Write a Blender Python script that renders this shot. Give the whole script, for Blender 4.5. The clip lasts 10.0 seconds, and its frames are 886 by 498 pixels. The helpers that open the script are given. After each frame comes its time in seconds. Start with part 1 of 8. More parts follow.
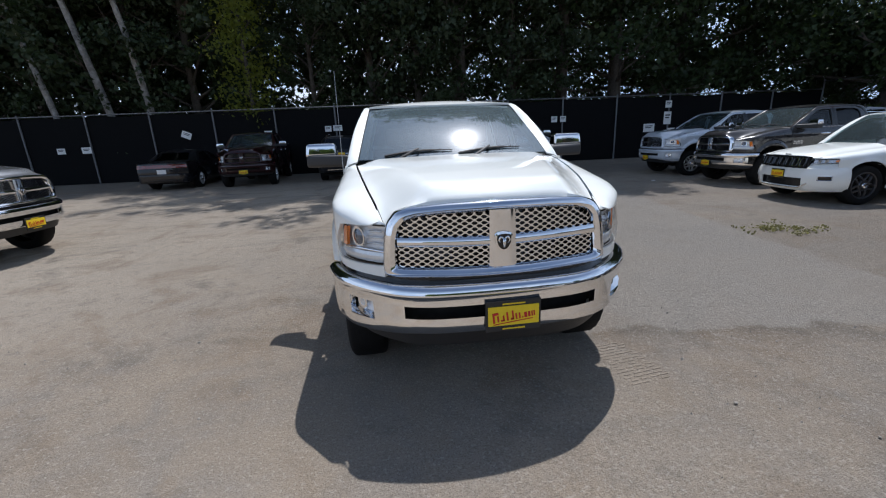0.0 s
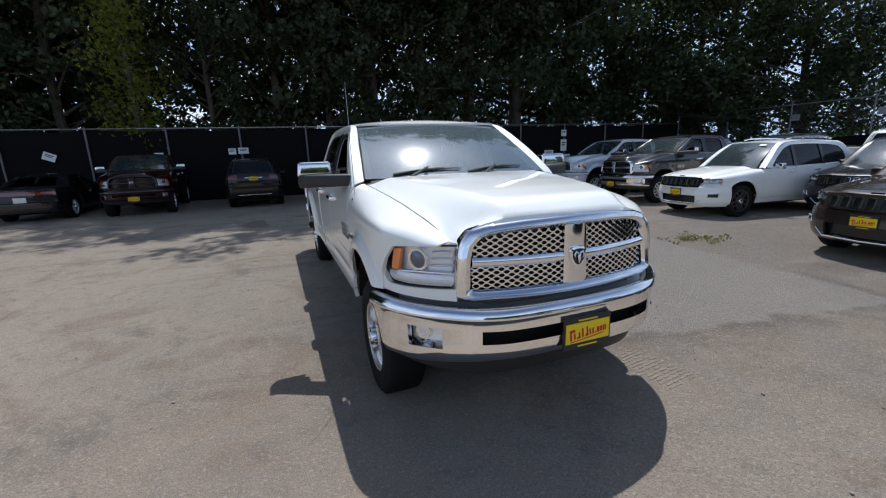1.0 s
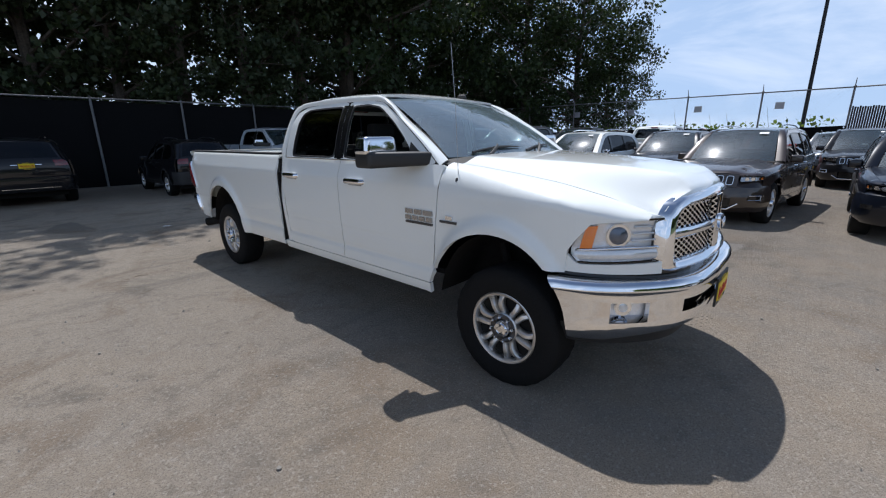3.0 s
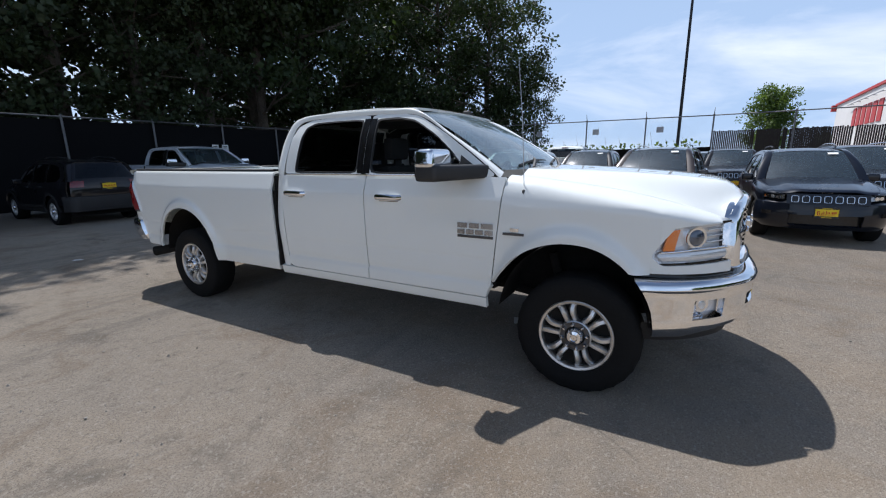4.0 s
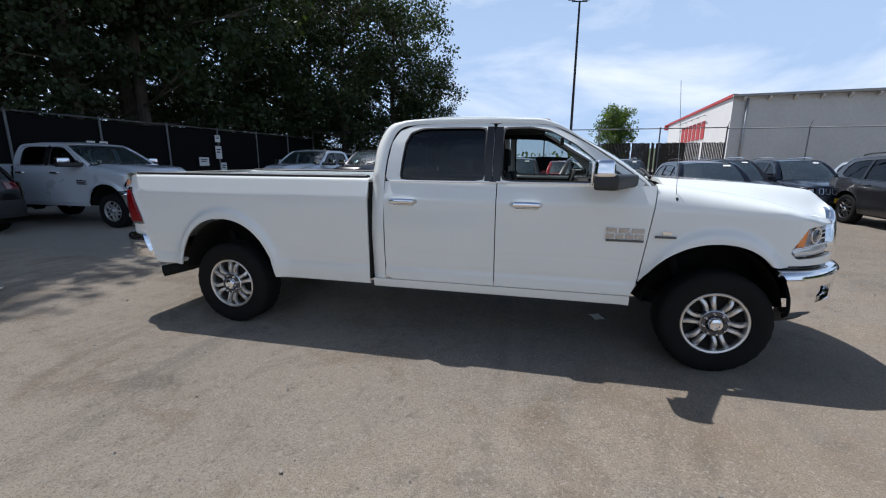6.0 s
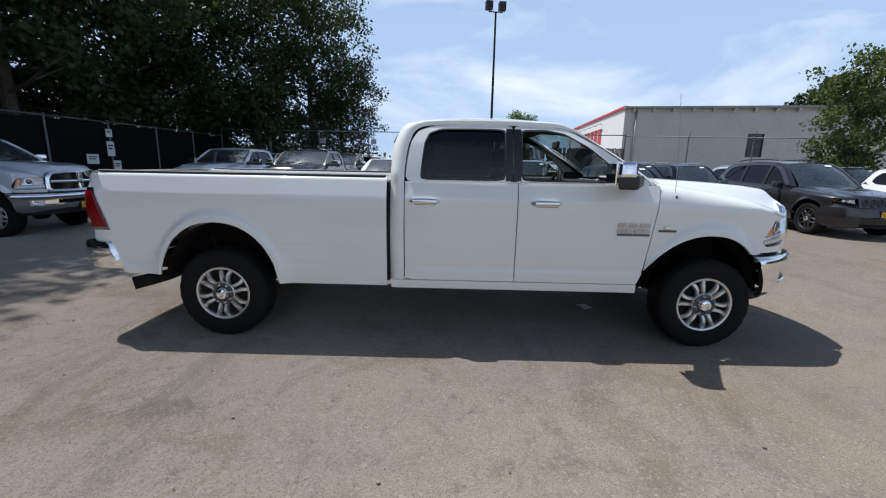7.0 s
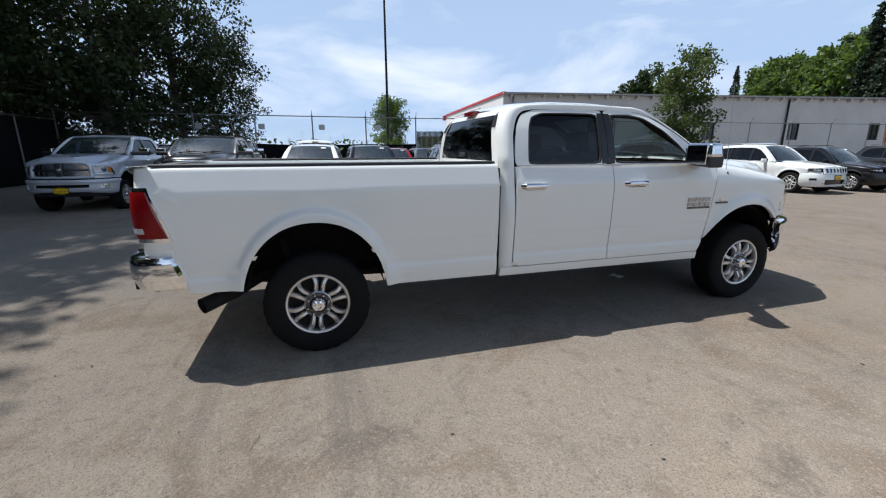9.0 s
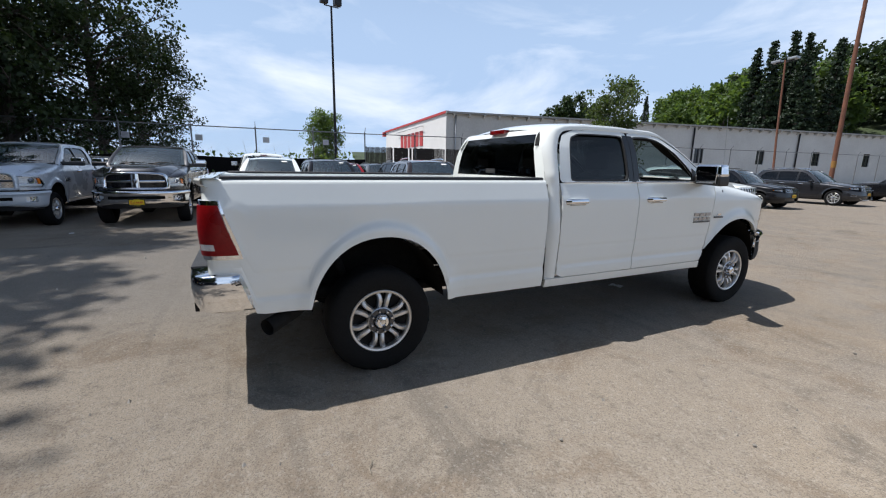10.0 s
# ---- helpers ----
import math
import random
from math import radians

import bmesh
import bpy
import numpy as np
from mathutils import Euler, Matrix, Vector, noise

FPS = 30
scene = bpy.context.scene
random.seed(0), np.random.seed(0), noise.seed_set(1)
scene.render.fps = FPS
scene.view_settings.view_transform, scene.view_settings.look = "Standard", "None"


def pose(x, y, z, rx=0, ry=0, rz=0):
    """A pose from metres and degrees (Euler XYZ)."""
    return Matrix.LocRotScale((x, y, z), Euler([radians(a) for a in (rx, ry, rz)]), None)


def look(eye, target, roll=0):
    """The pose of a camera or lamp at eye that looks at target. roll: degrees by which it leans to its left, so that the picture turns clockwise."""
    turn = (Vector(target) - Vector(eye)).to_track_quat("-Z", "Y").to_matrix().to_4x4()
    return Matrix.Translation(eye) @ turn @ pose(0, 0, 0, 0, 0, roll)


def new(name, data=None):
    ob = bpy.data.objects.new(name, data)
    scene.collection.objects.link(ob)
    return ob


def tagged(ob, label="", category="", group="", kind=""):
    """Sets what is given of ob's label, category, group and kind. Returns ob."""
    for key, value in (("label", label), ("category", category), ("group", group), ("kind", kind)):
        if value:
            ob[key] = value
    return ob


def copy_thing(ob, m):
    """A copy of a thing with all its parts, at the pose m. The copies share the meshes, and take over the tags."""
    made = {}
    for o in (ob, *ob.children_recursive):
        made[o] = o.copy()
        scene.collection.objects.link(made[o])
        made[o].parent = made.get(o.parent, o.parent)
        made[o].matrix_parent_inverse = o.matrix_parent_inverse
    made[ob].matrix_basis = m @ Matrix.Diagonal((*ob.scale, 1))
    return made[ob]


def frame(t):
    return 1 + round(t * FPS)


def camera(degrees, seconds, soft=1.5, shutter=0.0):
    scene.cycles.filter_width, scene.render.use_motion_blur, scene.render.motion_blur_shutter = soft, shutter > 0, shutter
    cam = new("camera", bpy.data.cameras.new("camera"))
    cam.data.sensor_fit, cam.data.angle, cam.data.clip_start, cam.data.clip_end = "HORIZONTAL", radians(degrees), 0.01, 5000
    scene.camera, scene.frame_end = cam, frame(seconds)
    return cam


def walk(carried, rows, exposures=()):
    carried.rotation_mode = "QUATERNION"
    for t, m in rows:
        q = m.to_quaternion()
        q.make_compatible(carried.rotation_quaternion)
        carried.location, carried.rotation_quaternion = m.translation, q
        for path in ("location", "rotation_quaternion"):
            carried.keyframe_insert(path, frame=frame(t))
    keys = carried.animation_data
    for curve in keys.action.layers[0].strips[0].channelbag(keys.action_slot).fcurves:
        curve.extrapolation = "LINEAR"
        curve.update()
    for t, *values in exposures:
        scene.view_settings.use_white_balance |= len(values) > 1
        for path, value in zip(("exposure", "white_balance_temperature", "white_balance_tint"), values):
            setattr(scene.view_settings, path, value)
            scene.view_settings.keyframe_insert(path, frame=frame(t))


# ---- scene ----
cam = camera(93.8, 10.0, soft=1.15)
PATH = [
    (0, (-0.631, -3.129, 1.672), (-0.377, -1.22, 1.133), -2.4),
    (0.5, (-1.037, -2.953, 1.648), (-0.51, -1.079, 1.189), -3.1),
    (1, (-1.494, -2.745, 1.645), (-0.78, -0.93, 1.201), -1.9),
    (1.5, (-1.9, -2.437, 1.61), (-0.999, -0.709, 1.159), -1.1),
    (2, (-2.267, -2.109, 1.615), (-1.155, -0.514, 1.147), -0.2),
    (2.5, (-2.681, -1.779, 1.623), (-1.414, -0.323, 1.099), -0.7),
    (4, (-3.609, -0.5, 1.569), (-1.908, 0.458, 1.136), -0.8),
    (4.5, (-3.819, -0.06, 1.616), (-2.056, 0.775, 1.174), -1.7),
    (5, (-4.052, 0.411, 1.605), (-2.25, 1.172, 1.186), -2.2),
    (5.5, (-4.205, 0.887, 1.611), (-2.356, 1.525, 1.192), -1.0),
    (7, (-4.504, 2.265, 1.582), (-2.546, 2.297, 1.179), 1.1),
    (7.5, (-4.484, 2.732, 1.578), (-2.531, 2.637, 1.159), 0.7),
    (8, (-4.394, 3.209, 1.606), (-2.454, 2.995, 1.17), 1.6),
    (8.5, (-4.335, 3.741, 1.605), (-2.43, 3.341, 1.144), 1.0),
    (9, (-4.155, 4.225, 1.574), (-2.289, 3.677, 1.106), -0.1),
    (9.5, (-4.032, 4.725, 1.58), (-2.199, 4.026, 1.186), 0.2),
    (10, (-3.848, 5.171, 1.559), (-2.077, 4.327, 1.168), 1.0),
]
walk(cam, [(t, look(eye, target, roll)) for t, eye, target, roll in PATH], exposures=[(0.0, 0.12, 5950, 12), (2.5, 0.08, 5950, 12), (5.0, 0.12, 6000, 12), (7.5, 0.10, 6050, 11), (10.0, 0.14, 6150, 11)])

# ---- light: high summer sun behind the tree line, hazy blue sky with thin cloud ----
SUN = Vector((0.243, 0.412, 1.0)).normalized()
sun_lamp = new("sun", bpy.data.lights.new("sun", "SUN"))
sun_lamp.matrix_world = look(SUN * 60, (0, 0, 0))
sun_lamp.data.energy, sun_lamp.data.angle, sun_lamp.data.color = 5.0, radians(0.55), (1.0, 0.955, 0.89)

world = bpy.data.worlds.new("sky")
scene.world = world
world.use_nodes = True
wn, wl = world.node_tree.nodes, world.node_tree.links
wn.clear()
w_out, w_bg, w_sky = wn.new("ShaderNodeOutputWorld"), wn.new("ShaderNodeBackground"), wn.new("ShaderNodeTexSky")
w_sky.sky_type, w_sky.sun_disc = "NISHITA", False
w_sky.sun_elevation, w_sky.sun_rotation = math.asin(SUN.z), math.atan2(SUN.x, SUN.y)
w_sky.air_density, w_sky.dust_density, w_sky.ozone_density = 0.7, 0.2, 2.4
w_co, w_map = wn.new("ShaderNodeTexCoord"), wn.new("ShaderNodeMapping")
w_map.inputs["Scale"].default_value = (1.0, 1.0, 3.4)
w_map.inputs["Rotation"].default_value = (0.12, 0.2, 0.4)
w_n1, w_n2 = wn.new("ShaderNodeTexNoise"), wn.new("ShaderNodeTexNoise")
w_n1.inputs["Scale"].default_value, w_n1.inputs["Detail"].default_value, w_n1.inputs["Roughness"].default_value = 2.1, 9, 0.58
w_n1.inputs["Distortion"].default_value = 0.5
w_ramp = wn.new("ShaderNodeValToRGB")
w_ramp.color_ramp.elements[0].position, w_ramp.color_ramp.elements[1].position = 0.45, 0.74
w_ramp.color_ramp.elements[0].color, w_ramp.color_ramp.elements[1].color = (0.12, 0.12, 0.12, 1), (0.95, 0.95, 0.95, 1)
w_mix = wn.new("ShaderNodeMix")
w_mix.data_type = "RGBA"
wl.new(w_co.outputs["Generated"], w_map.inputs["Vector"])
wl.new(w_map.outputs["Vector"], w_n1.inputs["Vector"])
wl.new(w_n1.outputs["Fac"], w_ramp.inputs["Fac"])
# thin cloud brightens round the sun
w_dot, w_pos, w_pow = wn.new("ShaderNodeVectorMath"), wn.new("ShaderNodeMath"), wn.new("ShaderNodeMath")
w_dot.operation, w_pos.operation, w_pow.operation = "DOT_PRODUCT", "MAXIMUM", "POWER"
w_dot.inputs[1].default_value = SUN
w_pos.inputs[1].default_value, w_pow.inputs[1].default_value = 0.0, 14.0
w_veil, w_gain, w_lit = wn.new("ShaderNodeMath"), wn.new("ShaderNodeMath"), wn.new("ShaderNodeVectorMath")
w_veil.operation, w_gain.operation, w_lit.operation = "MULTIPLY_ADD", "MULTIPLY_ADD", "SCALE"
w_veil.use_clamp = True
w_veil.inputs[1].default_value = 0.35
w_gain.inputs[1].default_value, w_gain.inputs[2].default_value = 2.2, 1.0
w_lit.inputs[0].default_value = (10.7, 11.2, 11.9)
wl.new(w_co.outputs["Generated"], w_dot.inputs[0])
wl.new(w_dot.outputs["Value"], w_pos.inputs[0])
wl.new(w_pos.outputs[0], w_pow.inputs[0])
wl.new(w_pow.outputs[0], w_veil.inputs[0])
# cloud and haze gather towards the horizon, the zenith is clear
w_sep, w_low, w_thin = wn.new("ShaderNodeSeparateXYZ"), wn.new("ShaderNodeMapRange"), wn.new("ShaderNodeMath")
w_low.interpolation_type = "SMOOTHSTEP"
w_low.inputs["From Min"].default_value, w_low.inputs["From Max"].default_value = 0.22, 0.80
w_low.inputs["To Min"].default_value, w_low.inputs["To Max"].default_value = 1.0, 0.10
w_thin.operation = "MULTIPLY"
wl.new(w_co.outputs["Generated"], w_sep.inputs[0])
wl.new(w_sep.outputs["Z"], w_low.inputs["Value"])
wl.new(w_ramp.outputs["Color"], w_thin.inputs[0])
wl.new(w_low.outputs["Result"], w_thin.inputs[1])
wl.new(w_thin.outputs[0], w_veil.inputs[2])
wl.new(w_pow.outputs[0], w_gain.inputs[0])
wl.new(w_gain.outputs[0], w_lit.inputs["Scale"])
wl.new(w_lit.outputs["Vector"], w_mix.inputs["B"])
wl.new(w_veil.outputs[0], w_mix.inputs["Factor"])
w_haze, w_air = wn.new("ShaderNodeMix"), wn.new("ShaderNodeMath")
w_haze.data_type, w_air.operation = "RGBA", "MULTIPLY"
w_air.inputs[1].default_value = 0.85
w_haze.inputs["B"].default_value = (4.9, 6.8, 9.5, 1)
wl.new(w_low.outputs["Result"], w_air.inputs[0])
wl.new(w_air.outputs[0], w_haze.inputs["Factor"])
wl.new(w_sky.outputs["Color"], w_haze.inputs["A"])
wl.new(w_haze.outputs["Result"], w_mix.inputs["A"])
wl.new(w_mix.outputs["Result"], w_bg.inputs["Color"])
wl.new(w_bg.outputs["Background"], w_out.inputs["Surface"])
w_bg.inputs["Strength"].default_value = 0.085


# ---- materials ----
def material(name, base, rough=0.6, metal=0.0, vary=0.12, grain=40.0, blotch=3.0, bump=0.0, coat=0.0, dark=None, spec=0.5, island=False, obj_random=0.0, rough_vary=0.08):
    """A surface with colour variation at two scales, uneven gloss and fine relief."""
    m = bpy.data.materials.new(name)
    m.use_nodes = True
    n, l = m.node_tree.nodes, m.node_tree.links
    b = n["Principled BSDF"]
    b.inputs["Metallic"].default_value = metal
    b.inputs["Coat Weight"].default_value = coat
    b.inputs["Coat Roughness"].default_value = 0.03
    b.inputs["Coat IOR"].default_value = 1.55
    b.inputs["Specular IOR Level"].default_value = spec
    co = n.new("ShaderNodeTexCoord")
    fine, broad = n.new("ShaderNodeTexNoise"), n.new("ShaderNodeTexNoise")
    fine.inputs["Scale"].default_value, fine.inputs["Detail"].default_value = grain, 5
    broad.inputs["Scale"].default_value, broad.inputs["Detail"].default_value = blotch, 4
    l.new(co.outputs["Object"], fine.inputs["Vector"])
    l.new(co.outputs["Object"], broad.inputs["Vector"])
    add = n.new("ShaderNodeMath")
    add.operation = "ADD"
    l.new(fine.outputs["Fac"], add.inputs[0])
    l.new(broad.outputs["Fac"], add.inputs[1])
    last = add.outputs[0]
    if island or obj_random:
        src = n.new("ShaderNodeNewGeometry").outputs["Random Per Island"] if island else n.new("ShaderNodeObjectInfo").outputs["Random"]
        mad = n.new("ShaderNodeMath")
        mad.operation = "MULTIPLY_ADD"
        mad.inputs[1].default_value = obj_random or 0.8
        l.new(src, mad.inputs[0])
        l.new(last, mad.inputs[2])
        last = mad.outputs[0]
    ramp = n.new("ShaderNodeMapRange")
    hi = 1.55 + ((obj_random or 0.8) if (island or obj_random) else 0)
    ramp.inputs["From Min"].default_value, ramp.inputs["From Max"].default_value = 0.5, hi
    l.new(last, ramp.inputs["Value"])
    mix = n.new("ShaderNodeMix")
    mix.data_type = "RGBA"
    lo = dark or tuple(c * (1 - 2 * vary) for c in base)
    up = tuple(min(1, c * (1 + 1.2 * vary)) for c in base)
    mix.inputs["A"].default_value, mix.inputs["B"].default_value = (*lo, 1), (*up, 1)
    l.new(ramp.outputs["Result"], mix.inputs["Factor"])
    l.new(mix.outputs["Result"], b.inputs["Base Color"])
    rr = n.new("ShaderNodeMapRange")
    rr.inputs["From Min"].default_value, rr.inputs["From Max"].default_value = 0.3, 0.7
    rr.inputs["To Min"].default_value, rr.inputs["To Max"].default_value = max(0.02, rough - rough_vary), min(1, rough + rough_vary)
    l.new(broad.outputs["Fac"], rr.inputs["Value"])
    l.new(rr.outputs["Result"], b.inputs["Roughness"])
    if bump:
        bp = n.new("ShaderNodeBump")
        bp.inputs["Strength"].default_value, bp.inputs["Distance"].default_value = min(1, bump), 0.01
        l.new(fine.outputs["Fac"], bp.inputs["Height"])
        l.new(bp.outputs["Normal"], b.inputs["Normal"])
    return m


def paint(name, base, flake=0.0, rough=0.3, coat=1.0):
    """Car paint: a base coat under clear lacquer, with a thin film of road dust."""
    return material(name, base, rough=rough, metal=flake, vary=0.03, grain=600, blotch=1.3, coat=coat, rough_vary=0.05, spec=0.15)


def glass(name, tint, rough=0.0, ior=1.55, dust=0.0):
    m = bpy.data.materials.new(name)
    m.use_nodes = True
    n, l = m.node_tree.nodes, m.node_tree.links
    n.clear()
    out, mix, tr, gl, facing, power, weight = (n.new("ShaderNode" + k) for k in ("OutputMaterial", "MixShader", "BsdfTransparent", "BsdfGlossy", "LayerWeight", "Math", "Math"))
    head_on = ((ior - 1) / (ior + 1)) ** 2
    facing.inputs["Blend"].default_value = 0.5
    power.operation, weight.operation = "POWER", "MULTIPLY_ADD"
    power.inputs[1].default_value = 5.0
    weight.inputs[1].default_value, weight.inputs[2].default_value = 1 - head_on, head_on
    l.new(facing.outputs["Facing"], power.inputs[0])
    l.new(power.outputs[0], weight.inputs[0])
    tr.inputs["Color"].default_value = (*tint, 1)
    gl.inputs["Roughness"].default_value = rough
    l.new(weight.outputs[0], mix.inputs["Fac"])
    l.new(tr.outputs["BSDF"], mix.inputs[1])
    l.new(gl.outputs["BSDF"], mix.inputs[2])
    last = mix.outputs["Shader"]
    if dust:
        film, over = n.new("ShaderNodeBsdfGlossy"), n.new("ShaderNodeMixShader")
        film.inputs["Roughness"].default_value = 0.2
        # dust film, coloured blue to stand in for the reflected sky
        dust_sky_tint, both_films = n.new("ShaderNodeBsdfDiffuse"), n.new("ShaderNodeMixShader")
        dust_sky_tint.inputs["Color"].default_value = (0.52, 0.70, 0.78, 1)
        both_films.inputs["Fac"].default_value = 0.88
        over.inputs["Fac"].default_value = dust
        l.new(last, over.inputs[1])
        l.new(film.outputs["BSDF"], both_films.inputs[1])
        l.new(dust_sky_tint.outputs["BSDF"], both_films.inputs[2])
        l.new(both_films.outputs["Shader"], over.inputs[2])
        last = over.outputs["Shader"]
    l.new(last, out.inputs["Surface"])
    return m


def leaf_material(name, base, through_colour, share=0.35):
    m = material(name, base, rough=0.55, vary=0.35, grain=3, blotch=0.35, island=True, spec=0.35)
    n, l = m.node_tree.nodes, m.node_tree.links
    out, b = n["Material Output"], n["Principled BSDF"]
    t, mix = n.new("ShaderNodeBsdfTranslucent"), n.new("ShaderNodeMixShader")
    t.inputs["Color"].default_value = (*through_colour, 1)
    mix.inputs["Fac"].default_value = share
    l.new(b.outputs["BSDF"], mix.inputs[1])
    l.new(t.outputs["BSDF"], mix.inputs[2])
    l.new(mix.outputs["Shader"], out.inputs["Surface"])
    return m


def ground_material():
    """Old pale asphalt: dusty tan patches, dark stains, fine gravel relief and worn cracks."""
    m = bpy.data.materials.new("dusty_asphalt")
    m.use_nodes = True
    n, l = m.node_tree.nodes, m.node_tree.links
    b = n["Principled BSDF"]
    co = n.new("ShaderNodeTexCoord")

    def noise_of(scale, detail, rough=0.55, dist=0.0):
        t = n.new("ShaderNodeTexNoise")
        t.inputs["Scale"].default_value, t.inputs["Detail"].default_value = scale, detail
        t.inputs["Roughness"].default_value, t.inputs["Distortion"].default_value = rough, dist
        l.new(co.outputs["Object"], t.inputs["Vector"])
        return t.outputs["Fac"]

    def track_of(turn, along, across):
        """Long faint wheel tracks and sweeps in one direction."""
        mp, t = n.new("ShaderNodeMapping"), n.new("ShaderNodeTexNoise")
        mp.inputs["Rotation"].default_value = (0, 0, radians(turn))
        mp.inputs["Scale"].default_value = (along, across, 1)
        t.inputs["Scale"].default_value, t.inputs["Detail"].default_value = 1.0, 6
        t.inputs["Roughness"].default_value, t.inputs["Distortion"].default_value = 0.6, 0.35
        l.new(co.outputs["Object"], mp.inputs["Vector"])
        l.new(mp.outputs["Vector"], t.inputs["Vector"])
        return t.outputs["Fac"]

    def ramp_of(value, lo, hi, to_lo=0.0, to_hi=1.0):
        r = n.new("ShaderNodeMapRange")
        r.inputs["From Min"].default_value, r.inputs["From Max"].default_value = lo, hi
        r.inputs["To Min"].default_value, r.inputs["To Max"].default_value = to_lo, to_hi
        l.new(value, r.inputs["Value"])
        return r.outputs["Result"]

    def blend(a, c, factor):
        x = n.new("ShaderNodeMix")
        x.data_type = "RGBA"
        for key, v in (("A", a), ("B", c)):
            if isinstance(v, tuple):
                x.inputs[key].default_value = (*v, 1)
            else:
                l.new(v, x.inputs[key])
        l.new(factor, x.inputs["Factor"])
        return x.outputs["Result"]

    grey, tan, darker, pale = (0.225, 0.196, 0.163), (0.310, 0.252, 0.186), (0.105, 0.092, 0.077), (0.320, 0.281, 0.234)
    c = blend(grey, tan, ramp_of(noise_of(0.42, 8, 0.66, 0.6), 0.44, 0.66, 0, 0.9))
    c = blend(c, pale, ramp_of(noise_of(0.16, 6, 0.6, 0.3), 0.5, 0.72, 0, 0.75))
    place = n.new("ShaderNodeVectorMath")
    place.operation = "DOT_PRODUCT"
    place.inputs[1].default_value = (0.10, -0.13, 0.0)
    l.new(co.outputs["Object"], place.inputs[0])
    mixed = n.new("ShaderNodeMath")
    mixed.operation = "ADD"
    l.new(place.outputs["Value"], mixed.inputs[0])
    l.new(noise_of(0.3, 5, 0.6, 0.5), mixed.inputs[1])
    c = blend(c, (0.185, 0.162, 0.136), ramp_of(mixed.outputs[0], 0.60, 1.10, 0, 0.45))
    c = blend(c, (0.380, 0.322, 0.250), ramp_of(mixed.outputs[0], 0.32, -0.35, 0, 0.75))
    # shade along the tree row, painted in as a dark ragged strip
    tree_row_shade = n.new("ShaderNodeVectorMath")
    tree_row_shade.operation = "DOT_PRODUCT"
    tree_row_shade.inputs[1].default_value = (0.012, 0.22, 0.0)
    l.new(co.outputs["Object"], tree_row_shade.inputs[0])
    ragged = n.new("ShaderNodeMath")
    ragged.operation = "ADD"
    l.new(tree_row_shade.outputs["Value"], ragged.inputs[0])
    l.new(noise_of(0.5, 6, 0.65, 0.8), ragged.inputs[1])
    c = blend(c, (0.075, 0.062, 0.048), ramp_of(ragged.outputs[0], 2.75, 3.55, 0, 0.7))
    c = blend(c, darker, ramp_of(noise_of(0.8, 9, 0.72, 0.6), 0.56, 0.68, 0, 0.7))
    c = blend(c, (0.150, 0.135, 0.115), ramp_of(track_of(26, 0.16, 2.3), 0.56, 0.70, 0, 0.5))
    c = blend(c, (0.330, 0.285, 0.232), ramp_of(track_of(-64, 0.14, 1.9), 0.56, 0.70, 0, 0.45))
    c = blend(c, (0.085, 0.078, 0.070), ramp_of(noise_of(0.33, 4, 0.5, 1.2), 0.64, 0.70, 0, 0.6))
    c = blend(c, (0.195, 0.142, 0.095), ramp_of(noise_of(1.3, 6, 0.6, 0.8), 0.51, 0.66, 0, 0.6))
    c = blend(c, (0.172, 0.148, 0.120), ramp_of(noise_of(6.5, 8, 0.8), 0.52, 0.66, 0, 0.75))
    c = blend(c, (0.37, 0.345, 0.31), ramp_of(noise_of(11.0, 8, 0.82), 0.57, 0.70, 0, 0.65))
    def side_of(a, b, k, wobble):
        """Signed distance from the line a x + b y = k, made ragged."""
        d, w = n.new("ShaderNodeVectorMath"), n.new("ShaderNodeMath")
        d.operation, w.operation = "DOT_PRODUCT", "MULTIPLY_ADD"
        d.inputs[1].default_value = (a, b, 0.0)
        l.new(co.outputs["Object"], d.inputs[0])
        w.inputs[1].default_value = wobble
        l.new(noise_of(1.6, 6, 0.65), w.inputs[0])
        e = n.new("ShaderNodeMath")
        e.operation = "SUBTRACT"
        l.new(d.outputs["Value"], w.inputs[2])
        l.new(w.outputs[0], e.inputs[0])
        e.inputs[1].default_value = k + wobble * 0.5
        return e.outputs[0]

    def times(a, b):
        w = n.new("ShaderNodeMath")
        w.operation = "MULTIPLY"
        l.new(a, w.inputs[0])
        l.new(b, w.inputs[1])
        return w.outputs[0]

    # a smoother paler slab beside the truck, with a dirty southern edge and tan grit past it
    south, east, west = side_of(0.19, 0.98, 0.115, 0.5), side_of(-0.989, 0.148, -4.50, 0.5), side_of(1.0, 0.0, 0.9, 0.8)
    slab = times(times(ramp_of(south, -0.03, 0.05), ramp_of(east, -0.04, 0.08)), ramp_of(west, -0.5, 0.6))
    near_edge = times(times(ramp_of(south, -0.34, -0.06), ramp_of(south, 0.06, -0.02)), ramp_of(west, -0.3, 0.4))
    rough_side = times(ramp_of(south, 0.0, -0.5), ramp_of(noise_of(2.4, 7, 0.7, 0.6), 0.42, 0.60))
    past_east = times(ramp_of(east, 0.02, -0.25), ramp_of(noise_of(1.7, 7, 0.7, 0.6), 0.35, 0.60))
    c = blend(c, (0.265, 0.243, 0.212), ramp_of(slab, 0, 1, 0, 0.70))
    c = blend(c, (0.120, 0.100, 0.080), times(near_edge, ramp_of(noise_of(1.1, 6, 0.7, 0.5), 0.42, 0.62, 0, 0.75)))
    c = blend(c, (0.285, 0.232, 0.172), ramp_of(rough_side, 0, 1, 0, 0.55))
